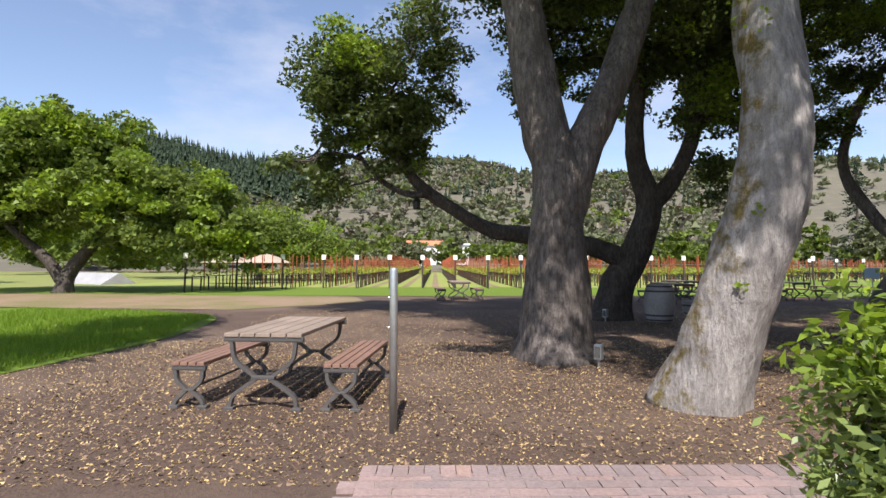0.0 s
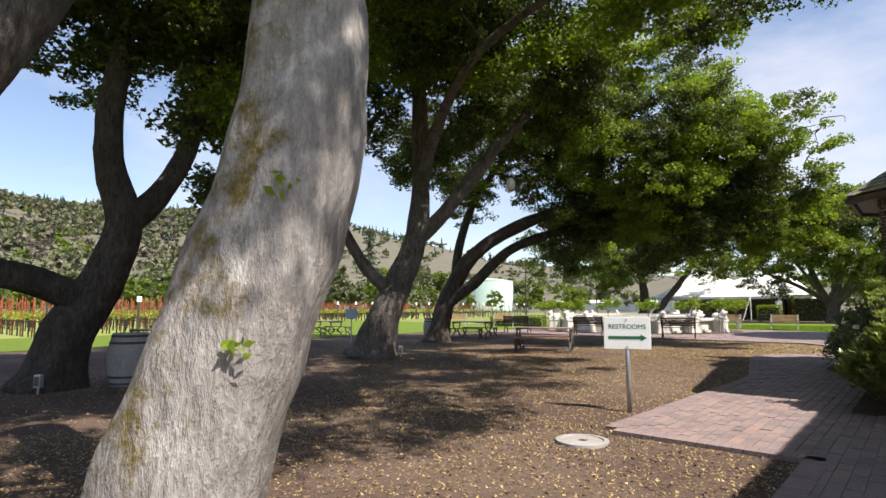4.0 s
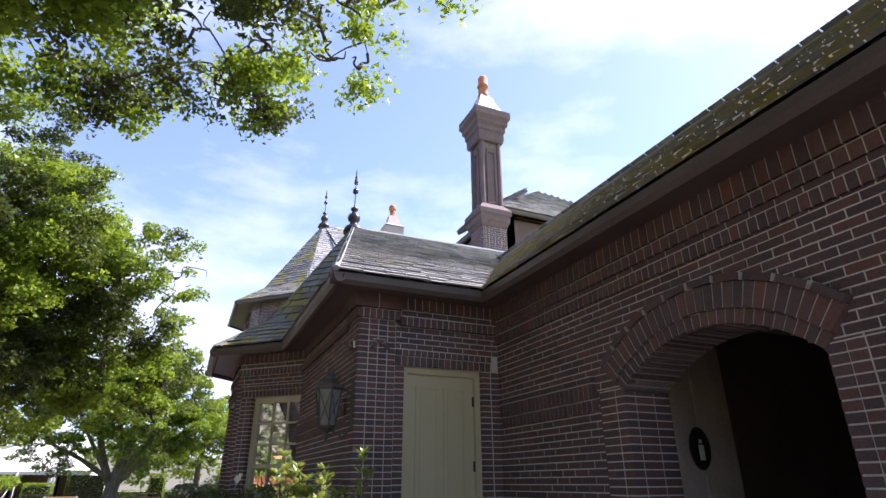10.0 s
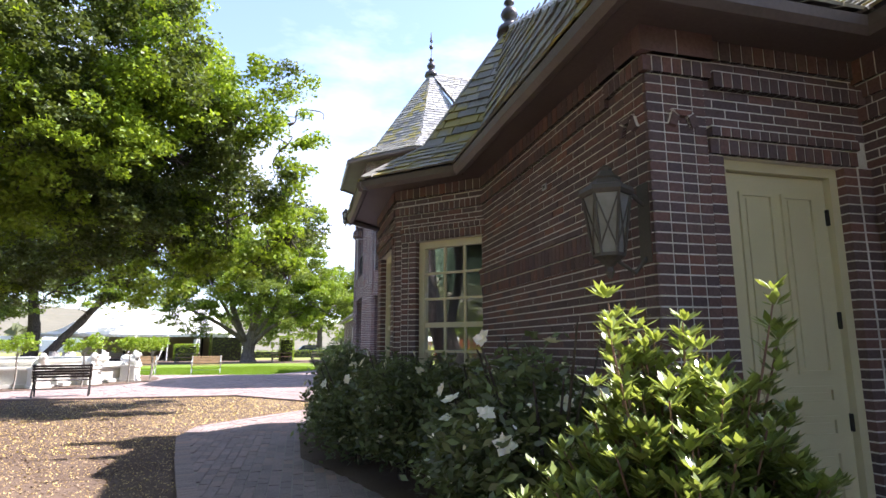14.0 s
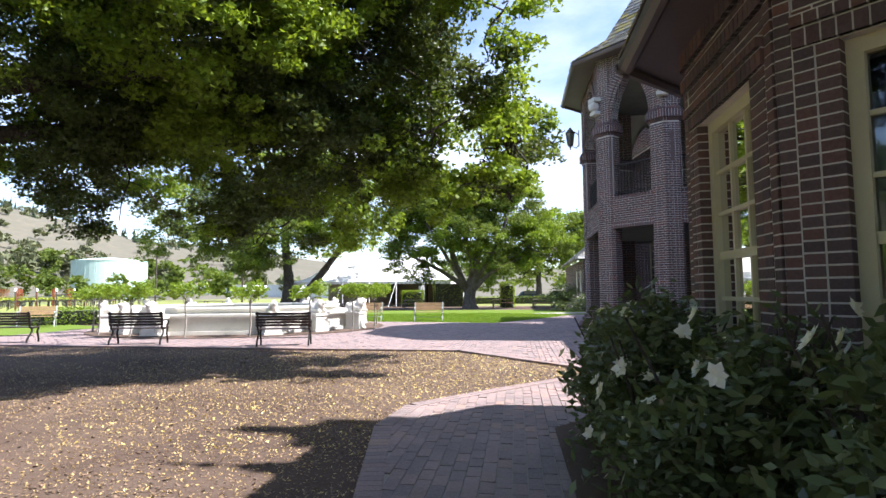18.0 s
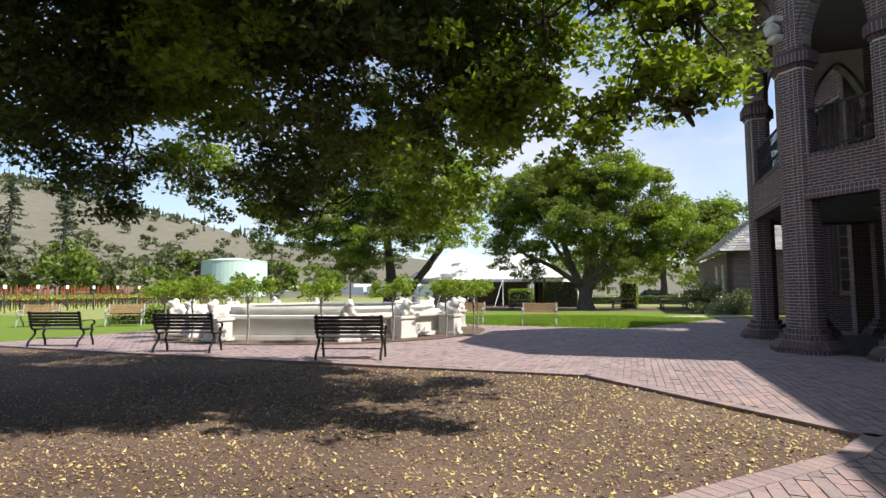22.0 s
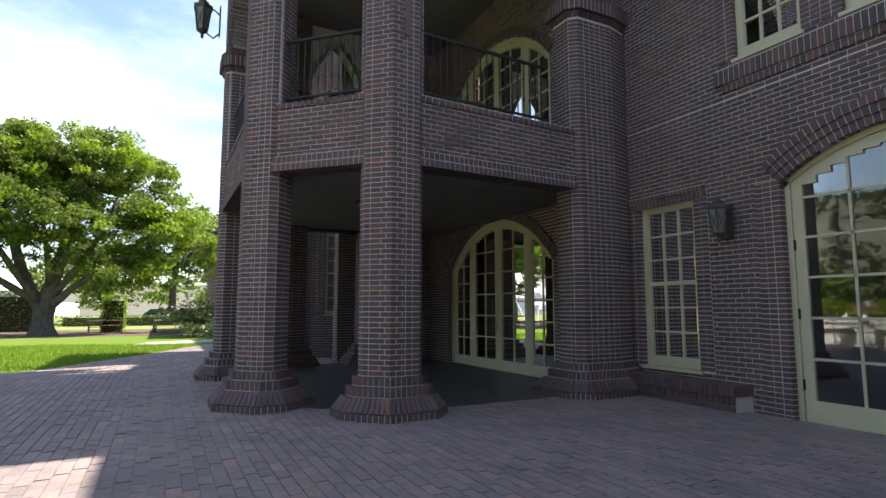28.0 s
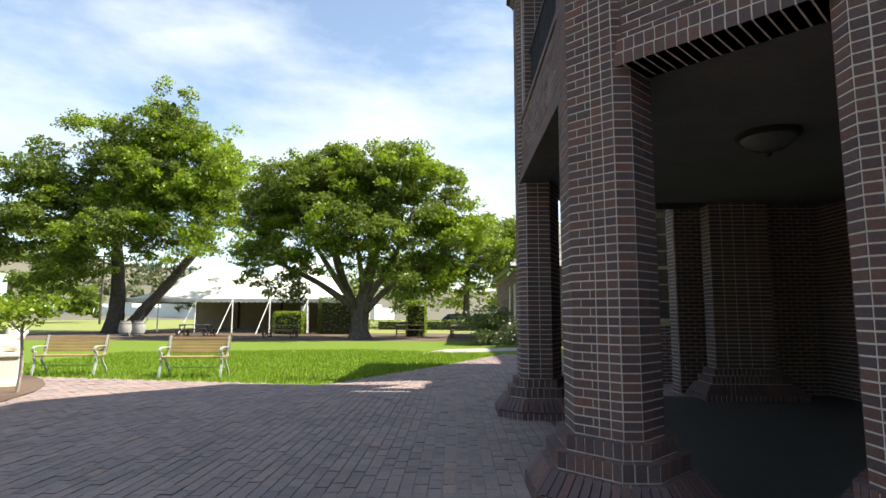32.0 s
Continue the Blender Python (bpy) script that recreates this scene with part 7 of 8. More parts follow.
def shrub(label, x, y, rad, h, n, leaf, mat, seed, flowers=0, name="shrub", squash=1.0, mat2=None, stems=8, buds=0):
    rng = np.random.default_rng(seed)
    s = thing(name, label, "shrub", (x, y, 0.0))
    bm = bmesh.new()
    for k in range(stems):
        a = rng.random() * 6.283
        r = rad * (0.3 + 0.5 * rng.random())
        limb([(0.05 * math.cos(a), 0.05 * math.sin(a), 0.0), (r * 0.4 * math.cos(a), r * 0.4 * math.sin(a), h * 0.4), (r * math.cos(a), r * math.sin(a), h * (0.7 + 0.2 * rng.random()))], 0.018, 0.006, 6, bm, 4, 0.0)
    tagged(part("stem", bm, M_bark_dark, s), kind="stuff")
    blobs = []
    for k in range(9):
        a = rng.random() * 6.283
        q = rad * 0.55 * rng.random() ** 0.5
        blobs.append((q * math.cos(a), q * math.sin(a), h * (0.3 + 0.42 * rng.random()), rad * 0.55, rad * 0.55 * squash, h * 0.26))
    C = crown_points(rng, blobs, n // 14, 14, leaf * 1.5, 0.6)
    C = C[C[:, 2] > 0.06]
    k = len(C) // 5 if mat2 else 0
    part("foliage", bmesh.new(), mat, s).data = quads("foliage", leaf_quads(rng, C[k:], leaf, aspect=0.42), mat)
    if mat2:
        top = np.argsort(-C[:, 2])[:k]
        part("young_leaves", bmesh.new(), mat2, s).data = quads("young_leaves", leaf_quads(rng, C[top] + np.array((0, 0, 0.05)), leaf * 1.1, aspect=0.4), mat2)
    for f in range(flowers):
        b = blobs[rng.integers(len(blobs))]
        d = rng.normal(size=3)
        d /= np.linalg.norm(d)
        c = np.array(b[:3]) + d * np.array(b[3:]) * 1.05
        if f % 2 and d[2] < 0:
            c[2] += h * 0.3
        me = blossom(rng, c, d)
        part("flower", bmesh.new(), M_petal, s).data = me
    if buds:
        P = C[rng.choice(len(C), buds)] * np.array((1.04, 1.04, 1.03))
        tagged(part("bud_growth", bmesh.new(), M_petal, s), kind="stuff").data = quads("bud_growth", np.concatenate([leaf_quads(rng, P + rng.normal(size=P.shape) * 0.006, 0.034, aspect=0.5) for q in range(2)]), M_petal)
    return s


shrub("bright green glossy shrub beside the brick path", 1.62, -3.1, 0.3, 1.5, 5600, 0.05, M_leaf_young, 31, mat2=M_leaf_bright)
whorl_shrub("young shrub with bright yellow-green whorled leaves by the side door", 0.2, 6.3, 0.8, 1.6, 190, 32, [(2.9, 0.3, 1.62), (2.6, 0.22, 1.55), (3.3, 0.38, 1.5), (2.4, 0.3, 1.45), (3.0, 0.16, 1.5), (-0.5, 0.42, 1.66), (-0.35, 0.45, 1.5)])
shrub("dark lower shrub under the yellow-green shoots", 0.32, 6.55, 0.55, 1.1, 4200, 0.06, M_shrub, 33)
for i, (x, y, r, h, f) in enumerate(((0.02, 7.3, 0.86, 1.8, 18), (0.2, 9.0, 0.6, 1.5, 6), (-0.3, 10.3, 0.72, 1.55, 14), (-0.65, 11.2, 0.7, 1.5, 16), (-0.8, 12.3, 0.62, 1.5, 16), (-0.75, 13.4, 0.7, 1.4, 10), (-0.1, 14.4, 0.75, 1.3, 6))):
    shrub("dark green camellia bush with white flowers in the house bed", x, y, r, h, 8600, 0.085, M_shrub, 40 + i, f + 8, "camellia_bush", 1.0, M_leaf_bright if i in (6,) else None, 8, 220 if i == 0 else 60)
shrub("dark rounded shrub at the lawn's end", 1.5, 48.2, 1.3, 2.1, 2600, 0.16, M_shrub, 50)
shrub("dark rounded shrub at the lawn's end", 3.0, 46.8, 1.1, 1.7, 2000, 0.16, M_shrub, 51)


# ---- picnic tables and benches ----
def strap(pts, w, t, bm=None, m=None):
    """A flat cast-iron strap, w wide along x, bent along points in the y-z plane."""
    bm = bm or bmesh.new()
    pts = spline([(0, y, z) for y, z in pts], 6)
    rings = []
    for i, p in enumerate(pts):
        a, b = pts[max(0, i - 1)], pts[min(len(pts) - 1, i + 1)]
        d = np.array(b) - np.array(a)
        d /= np.linalg.norm(d)
        nrm = np.array((0, -d[2], d[1]))
        ring = []
        for sx, sn in ((-1, -1), (1, -1), (1, 1), (-1, 1)):
            v = Vector(np.array(p) + np.array((sx * w / 2, 0, 0)) + nrm * sn * t / 2)
            ring.append(bm.verts.new(m @ v if m else v))
        rings.append(ring)
    for a, b in zip(rings, rings[1:]):
        for k in range(4):
            bm.faces.new((a[k], a[(k + 1) % 4], b[(k + 1) % 4], b[k]))
    bm.faces.new(rings[-1]), bm.faces.new(rings[0][::-1])
    bmesh.ops.recalc_face_normals(bm, faces=bm.faces)
    return bm


def trestle(parent, x, h, half, name="leg"):
    """An hourglass cast-iron end frame: two curved straps tied in the middle."""
    s = h / 0.7
    for sg in (-1, 1):
        pts = [(sg * half * 0.82, h), (sg * half * 0.72, h * 0.72), (sg * half * 0.25, h * 0.5), (sg * half * 0.22, h * 0.44), (sg * half * 0.75, h * 0.22), (sg * half * 0.86, 0.02)]
        leg = part(name, strap(pts, 0.05, 0.035, m=pose(x, 0, 0)), M_iron, parent, "curved grey cast-iron leg")
        part("foot", boxes((x - 0.045, sg * half * 0.86 - 0.05, 0, x + 0.045, sg * half * 0.86 + 0.05, 0.035), bevel=0.008), M_iron, leg)
    part("tie", boxes((x - 0.03, -half * 0.3, h * 0.45, x + 0.03, half * 0.3, h * 0.5), bevel=0.006), M_iron, parent)
    part("end_rail", boxes((x - 0.03, -half * 1.02, h - 0.01, x + 0.03, half * 1.02, h + 0.045), bevel=0.015), M_iron, parent)


def slat_table(name, label, category, L, W, h, n, at, rz, group, mat):
    t = thing(name, label, category, at, rz, group)
    w = W / n
    for k in range(n):
        y0 = -W / 2 + k * w
        part("plank", boxes((-L / 2, y0 + 0.006, h, L / 2, y0 + w - 0.006, h + 0.038), bevel=0.006), mat, t)
    for x in (-L / 2 + 0.04, L / 2 - 0.04):
        trestle(t, x, h - 0.04, W / 2)
    part("stretcher", tube([(-L / 2 + 0.04, 0, h * 0.45), (0, 0, h * 0.43), (L / 2 - 0.04, 0, h * 0.45)], 0.012, 6), M_iron, t)
    return t


SETS = [(-3.0, -6.1, -5), (-19.6, -3.55, 4), (-9.0, 12.9, 24), (-15.6, 17.6, 10), (-19.5, 10.0, 5), (-17.6, 4.4, 8), (-21.5, 6.5, 8), (-22.5, 14.5, 0), (-16.0, 56.0, 2), (-10.5, 55.2, 2), (-28.5, 55.0, 4), (-3.0, 57.5, 6), (0.5, 56.8, 6)]
proto_t = proto_b = None
for i, (x, y, rz) in enumerate(SETS):
    m = pose(x, y, 0.012, 0, 0, rz)
    if proto_t is None:
        proto_t = slat_table("picnic_table", "weathered plank picnic table on cast-iron legs", "table", 1.75, 0.78, 0.71, 5, (x, y, 0.012), rz, "picnic tables", M_wood)
        proto_b = slat_table("picnic_bench", "backless slatted bench with cast-iron legs beside a picnic table", "bench", 1.7, 0.34, 0.42, 4, (0, 0, 0), 0, "picnic benches", M_wood_red)
        proto_b.matrix_basis = m @ pose(0, 0.76, 0)
    else:
        copy_thing(proto_t, m)
        copy_thing(proto_b, m @ pose(0, 0.76, 0))
    copy_thing(proto_b, m @ pose(0, -0.76, 0))


def park_bench(label, at, rz, mat, iron, group):
    b = thing("park_bench", label, "bench", at, rz, group)
    L = 1.42
    for k in range(4):
        part("seat_slat", boxes((-L / 2, -0.22 + k * 0.105, 0.43, L / 2, -0.13 + k * 0.105, 0.455), bevel=0.005), mat, b)
    for k in range(5):
        z = 0.52 + k * 0.075
        part("back_slat", boxes((-L / 2, 0.0, 0.0, L / 2, 0.022, 0.062), m=pose(0, 0.225 + k * 0.018, z, -13), bevel=0.004), mat, b)
    for x in (-L / 2 + 0.05, L / 2 - 0.05):
        e = part("end_frame", strap([(-0.26, 0.0), (-0.24, 0.12), (-0.17, 0.3), (-0.2, 0.42), (0.18, 0.43), (0.26, 0.7), (0.33, 0.9)], 0.045, 0.03, m=pose(x, 0, 0)), iron, b, "scrolled cast-iron end")
        part("back_leg", strap([(0.34, 0.0), (0.3, 0.12), (0.16, 0.25), (0.1, 0.34), (0.14, 0.43)], 0.045, 0.03, m=pose(x, 0, 0)), iron, e)
        part("armrest", strap([(0.27, 0.64), (0.0, 0.66), (-0.22, 0.65), (-0.28, 0.6), (-0.25, 0.53), (-0.19, 0.54), (-0.19, 0.43)], 0.05, 0.022, m=pose(x, 0, 0)), iron, e)
    part("stretcher", tube([(-L / 2 + 0.05, 0.05, 0.2), (L / 2 - 0.05, 0.05, 0.2)], 0.012, 6), iron, b)
    return b


d0 = park_bench("dark slatted park bench with scrolled iron ends on the brick paving", (-7.95, 22.5, 0.06), 195, M_wood_dark, M_dark, "dark park benches")
for x, y, rz in ((-12.25, 22.6, 195), (-16.5, 22.75, 195)):
    copy_thing(d0, pose(x, y, 0.06, 0, 0, rz))
l0 = park_bench("golden slatted park bench with pale iron ends on the lawn's edge", (-9.0, 34.85, 0.05), 8, M_wood_gold, M_iron_pale, "pale park benches")
for x, y, rz in ((-5.95, 34.6, 6), (-22.4, 29.9, 35), (-25.5, 28.5, 30)):
    copy_thing(l0, pose(x, y, 0.05, 0, 0, rz))


# ---- barrels ----
def barrel(at, label="weathered grey wine barrel with iron hoops standing under the oaks"):
    b = thing("wine_barrel", label, "barrel", at, group="wine barrels")
    prof = lambda z: 0.30 + 0.075 * math.sin(math.pi * z / 0.94)
    for k in range(18):
        a0, a1 = 2 * math.pi * (k + 0.008) / 18, 2 * math.pi * (k + 0.992) / 18
        bm = bmesh.new()
        rows = []
        for j in range(9):
            z = 0.94 * j / 8
            r = prof(z)
            rows.append([bm.verts.new((q * math.cos(a), q * math.sin(a), z)) for q, a in ((r - 0.025, a0), (r, a0), (r + 0.002, (a0 + a1) / 2), (r, a1), (r - 0.025, a1))])
        for p, q in zip(rows, rows[1:]):
            for i in range(4):
                bm.faces.new((p[i], p[i + 1], q[i + 1], q[i]))
        bm.faces.new(rows[0]), bm.faces.new(rows[-1][::-1])
        part("stave", bm, M_wood_grey, b)
    for z in (0.05, 0.17, 0.77, 0.89):
        part("hoop", lathe([(prof(z - 0.02) + 0.003, z - 0.022), (prof(z) + 0.007, z - 0.02), (prof(z) + 0.007, z + 0.02), (prof(z + 0.02) + 0.003, z + 0.022)], 24, cap=False), M_iron_band, b)
    part("head", lathe([(0.285, 0.9), (0.285, 0.915)], 20), M_wood_grey, b)
    return b


bar = barrel((-10.7, 1.15, 0.01))
for x, y in ((-16.5, 15.8), (-21.0, 57.0), (-19.9, 56.6)):
    copy_thing(bar, pose(x, y, 0.01, 0, 0, random.random() * 90))
tub = thing("half_barrel_planter", "half wine barrel planter of weathered wood", "planter", (-12.3, 2.8, 0.01))
part("body", lathe([(0.26, 0), (0.33, 0.2), (0.35, 0.42), (0.32, 0.42), (0.3, 0.36)], 22), M_wood_grey, tub)
for z in (0.08, 0.3):
    r = 0.26 + 0.07 * z / 0.2 if z < 0.2 else 0.342
    part("hoop", lathe([(r + 0.006, z - 0.02), (r + 0.012, z + 0.02)], 22, cap=False), M_iron_band, tub)

# ---- posts, sign, small fixtures ----
po = thing("steel_post", "plain galvanised steel post standing in the mulch", "post", (-1.42, -4.86, 0.0))
part("pole", lathe([(0.034, -0.02), (0.034, 1.38), (0.03, 1.395), (0.012, 1.4)], 16), M_galv, po, smooth=True)
for z in (0.9, 1.15):
    part("bolt", lathe([(0.008, 0), (0.008, 0.012)], 8, m=pose(0, -0.034, z, 90)), M_galv, po)


def text_mesh(body, size):
    cu = bpy.data.curves.new("text", "FONT")
    cu.body, cu.size, cu.align_x, cu.align_y, cu.extrude = body, size, "CENTER", "CENTER", 0.001
    ob = bpy.data.objects.new("text", cu)
    scene.collection.objects.link(ob)
    me = bpy.data.meshes.new_from_object(ob.evaluated_get(bpy.context.evaluated_depsgraph_get()))
    bpy.data.objects.remove(ob)
    return me


sg = thing("restroom_sign", "white sign with green lettering and an arrow on a steel post", "sign", (-2.69, 4.42, 0.0), 22)
part("pole", lathe([(0.03, -0.02), (0.03, 1.22)], 14), M_galv, sg, smooth=True)
pan = part("panel", boxes((-0.3, -0.035, 0.84, 0.3, -0.02, 1.27), (-0.3, 0.02, 0.84, 0.3, 0.035, 1.27), bevel=0.006), M_sign, sg, "white enamelled panel")
me = text_mesh("RESTROOMS", 0.085)
me.materials.append(M_green)
tx = new("lettering", me)
tx.parent = pan
tx.matrix_basis = pose(0, -0.037, 1.14, 90, 0, 0)
bm = boxes((-0.24, -0.0385, 0.975, 0.18, -0.036, 1.015))
vs = [bm.verts.new(v) for v in ((0.17, -0.0385, 0.95), (0.25, -0.0385, 0.995), (0.17, -0.0385, 1.04), (0.17, -0.036, 0.95), (0.25, -0.036, 0.995), (0.17, -0.036, 1.04))]
for f in ((0, 1, 2), (3, 5, 4), (0, 3, 4, 1), (1, 4, 5, 2), (2, 5, 3, 0)):
    bm.faces.new([vs[i] for i in f])
part("arrow", bm, M_green, pan, "green arrow")
for z in (0.875, 1.235):
    part("bolt", lathe([(0.012, 0), (0.01, 0.01)], 8, m=pose(0, -0.036, z, 90)), M_galv, pan)
cv = thing("drain_cover", "round pale concrete drain cover set in the earth", "cover", (-2.4, 2.5, 0.0))
part("ring", lathe([(0.27, -0.05), (0.27, 0.045), (0.22, 0.05), (0.21, 0.035)], 28), M_joint_pale, cv)
part("lid", lathe([(0.205, 0.0), (0.205, 0.04), (0.06, 0.045), (0.05, 0.035)], 28), M_joint_pale, cv)
for i, (x, y, rz) in enumerate(((-4.42, -2.24, 50), (-10.6, -0.25, 40), (-10.9, 8.3, 30))):
    u = thing("garden_light", "small grey garden floodlight on a stake at a tree's foot", "light", (x, y, 0.0), rz, "garden lights")
    part("stake", lathe([(0.018, -0.02), (0.018, 0.12)], 8), M_galv, u)
    part("housing", boxes((-0.055, -0.05, 0.12, 0.055, 0.04, 0.33), bevel=0.012), M_galv, u)
    part("lens", boxes((-0.04, -0.056, 0.15, 0.04, -0.05, 0.3)), M_lamp_glass, u)
bs = thing("blue_notice", "small pale blue notice board on a post", "sign", (-17.5, 12.0, 0.0), 30)
part("pole", lathe([(0.025, 0), (0.025, 1.1)], 10), M_galv, bs)
part("panel", boxes((-0.25, -0.03, 0.95, 0.25, -0.01, 1.35), bevel=0.005), M_bluepanel, bs)

# ---- fountain ----
def carved(name, balls, rough, voxel, extra=None):
    """Rounded masses melted into one carved stone mesh."""
    bm = extra or bmesh.new()
    for x, y, z, r, q in balls:
        bmesh.ops.create_icosphere(bm, subdivisions=2, radius=r, matrix=pose(x, y, z) @ Matrix.Diagonal((1, 0.85, q, 1)))
    ob = bpy.data.objects.new(name, mesh_of(bm, name, M_stone, True))
    scene.collection.objects.link(ob)
    md_ = ob.modifiers.new("melt", "REMESH")
    md_.mode, md_.voxel_size = "VOXEL", voxel
    me = bpy.data.meshes.new_from_object(ob.evaluated_get(bpy.context.evaluated_depsgraph_get()))
    bpy.data.objects.remove(ob)
    for v in me.vertices:
        v.co += v.normal * rough * noise.noise(v.co * 11)
    me.polygons.foreach_set("use_smooth", [True] * len(me.polygons))
    if not me.materials:
        me.materials.append(M_stone)
    me.name = name
    return me


BEAST = carved("crouching_statue", ((0.02, 0, 0.72, 0.2, 0.8), (0.16, 0, 0.86, 0.13, 1.0), (-0.12, 0, 0.74, 0.16, 0.9), (0.2, 0.1, 0.66, 0.06, 1.6), (0.2, -0.1, 0.66, 0.06, 1.6), (0.26, 0, 0.9, 0.07, 0.8), (-0.25, 0, 0.8, 0.09, 1.2), (0.1, 0, 0.95, 0.09, 1.0), (-0.1, 0.14, 0.64, 0.08, 1.0), (-0.1, -0.14, 0.64, 0.08, 1.0)), 0.03, 0.03)
FC = (-12.75, 29.8)
fo = thing("fountain_basin", "pale carved stone fountain basin with eight sides", "fountain", (*FC, 0.05), 14)
fo.scale = (1.08, 1.08, 1.0)


def octa_wall(r0, r1, z0, z1):
    bm = bmesh.new()
    R = []
    for r, z in ((r0, z0), (r1, z0), (r1, z1), (r0, z1)):
        c = 1 / math.cos(math.pi / 8)
        R.append([bm.verts.new((r * c * math.cos(math.pi / 8 + k * math.pi / 4), r * c * math.sin(math.pi / 8 + k * math.pi / 4), z)) for k in range(8)])
    for a, b in zip(R, R[1:] + R[:1]):
        for k in range(8):
            bm.faces.new((a[k], a[(k + 1) % 8], b[(k + 1) % 8], b[k]))
    bmesh.ops.recalc_face_normals(bm, faces=bm.faces)
    return bm


part("plinth", octa_wall(3.4, 4.0, 0, 0.14), M_stone, fo)
part("wall", octa_wall(3.5, 3.85, 0.14, 0.62), M_stone, fo)
part("coping", octa_wall(3.4, 3.98, 0.62, 0.70), M_stone, fo)
part("upper_wall", octa_wall(3.05, 3.3, 0.1, 0.86), M_stone, fo)
part("upper_coping", octa_wall(3.0, 3.38, 0.86, 0.93), M_stone, fo)
part("floor", lathe([(3.1, 0.0), (3.1, 0.4)], 8, m=pose(0, 0, 0, 0, 0, 22.5)), M_water, fo)
CORNERS = [(math.pi / 8 + k * math.pi / 4, 4.86) for k in range(8)] + [(k * math.pi / 4, 4.52) for k in (1, 3, 5, 7)]
for a, c in CORNERS:
    T = pose(FC[0], FC[1], 0.05, 0, 0, 14) @ pose(c * math.cos(a), c * math.sin(a), 0, 0, 0, math.degrees(a))
    pd = thing("stone_pedestal", "pale stone pedestal at the rim of the fountain", "pedestal", (0, 0, 0), group="fountain pedestals")
    pd.matrix_basis = T
    part("block", boxes((-0.27, -0.27, 0.1, 0.27, 0.27, 0.58), bevel=0.015), M_stone, pd)
    part("foot", boxes((-0.31, -0.31, 0.0, 0.31, 0.31, 0.1), bevel=0.012), M_stone, pd)
    part("cap", boxes((-0.31, -0.31, 0.58, 0.31, 0.31, 0.66), bevel=0.015), M_stone, pd)
    st = tagged(new("crouching_statue", BEAST), "weathered pale stone crouching beast statue on a pedestal", "statue", "fountain statues")
    st.matrix_basis = T @ pose(0, 0, -0.06) @ Matrix.Scale(1.2, 4)
for k in range(11):
    a = radians(172 + k * 21)
    x, y = FC[0] + 5.35 * math.cos(a), FC[1] + 5.35 * math.sin(a)
    rng = np.random.default_rng(200 + k)
    t = thing("standard_rose", "small standard tree with a round light green head by the fountain", "tree", (x, y, 0.05), group="standard trees round the fountain")
    part("stem", limb([(0, 0, 0), (0.03, 0.02, 0.5), (0, 0, 1.05), (0.02, 0, 1.25)], 0.03, 0.02, 8), M_bark_pale, t)
    bm = bmesh.new()
    for j in range(6):
        b = rng.random() * 6.283
        limb([(0, 0, 1.05), (0.14 * math.cos(b), 0.14 * math.sin(b), 1.2), (0.3 * math.cos(b), 0.3 * math.sin(b), 1.4)], 0.012, 0.005, 5, bm, 3, 0)
    tagged(part("twig_cluster", bm, M_bark_pale, t), kind="stuff")
    C = crown_points(rng, [(0, 0, 1.46, 0.62, 0.62, 0.3), (0.25, 0.15, 1.55, 0.4, 0.4, 0.28), (-0.3, -0.15, 1.42, 0.4, 0.4, 0.24)], 110, 11, 0.08, 0.4)
    part("crown", bmesh.new(), M_leaf_bright, t).data = quads("crown", leaf_quads(rng, C, 0.1), M_leaf_bright)
sheet("fountain_bed", [(FC[0] + 5.6 * math.cos(k * math.pi / 16), FC[1] + 5.6 * math.sin(k * math.pi / 16)) for k in range(32)], 0.075, M_mulch)


def hedge(label, x0, y0, x1, y1, h, n, leaf, seed, rz=0, mat=None):
    rng = np.random.default_rng(seed)
    cx, cy = (x0 + x1) / 2, (y0 + y1) / 2
    s = thing("clipped_hedge", label, "hedge", (cx, cy, 0.03), rz)
    a, b = (x1 - x0) / 2, (y1 - y0) / 2
    # solid near-black block that fills the hedge behind its leaf shell
    part("core", boxes((-a * 0.86, -b * 0.8, 0, a * 0.86, b * 0.8, h * 0.86)), M_hedge_fill, s)
    C = rng.random((n, 3)) * np.array((2 * a, 2 * b, h)) - np.array((a, b, 0))
    side = rng.integers(0, 5, n)
    C[side == 0, 0], C[side == 1, 0] = -a, a
    C[side == 2, 1], C[side == 3, 1] = -b, b
    C[side == 4, 2] = h
    C += rng.normal(size=C.shape) * 0.04
    part("foliage", bmesh.new(), mat or M_leaf_bright, s).data = quads("foliage", leaf_quads(rng, C, leaf), mat or M_leaf_bright)
    return s


hedge("clipped bright green hedge at the lawn's edge", -24.5, 31.4, -20.6, 32.6, 0.75, 2600, 0.12, 301, 25)
hedge("clipped dark green hedge beyond the lawn", -8.0, 72.0, 6.0, 73.0, 0.8, 3000, 0.16, 302, 0, M_leaf_far)
hedge("bright green clipped shrub beside the oak", -3.2, 57.6, -2.0, 58.6, 2.2, 1800, 0.14, 303)
hedge("bright green clipped shrub before the marquee", -12.6, 60.2, -10.6, 61.2, 1.5, 1800, 0.14, 304)
hedge("dark climbing greenery on the marquee's end", -9.6, 60.6, -6.6, 61.4, 2.5, 2600, 0.14, 305, 0, M_leaf_far)

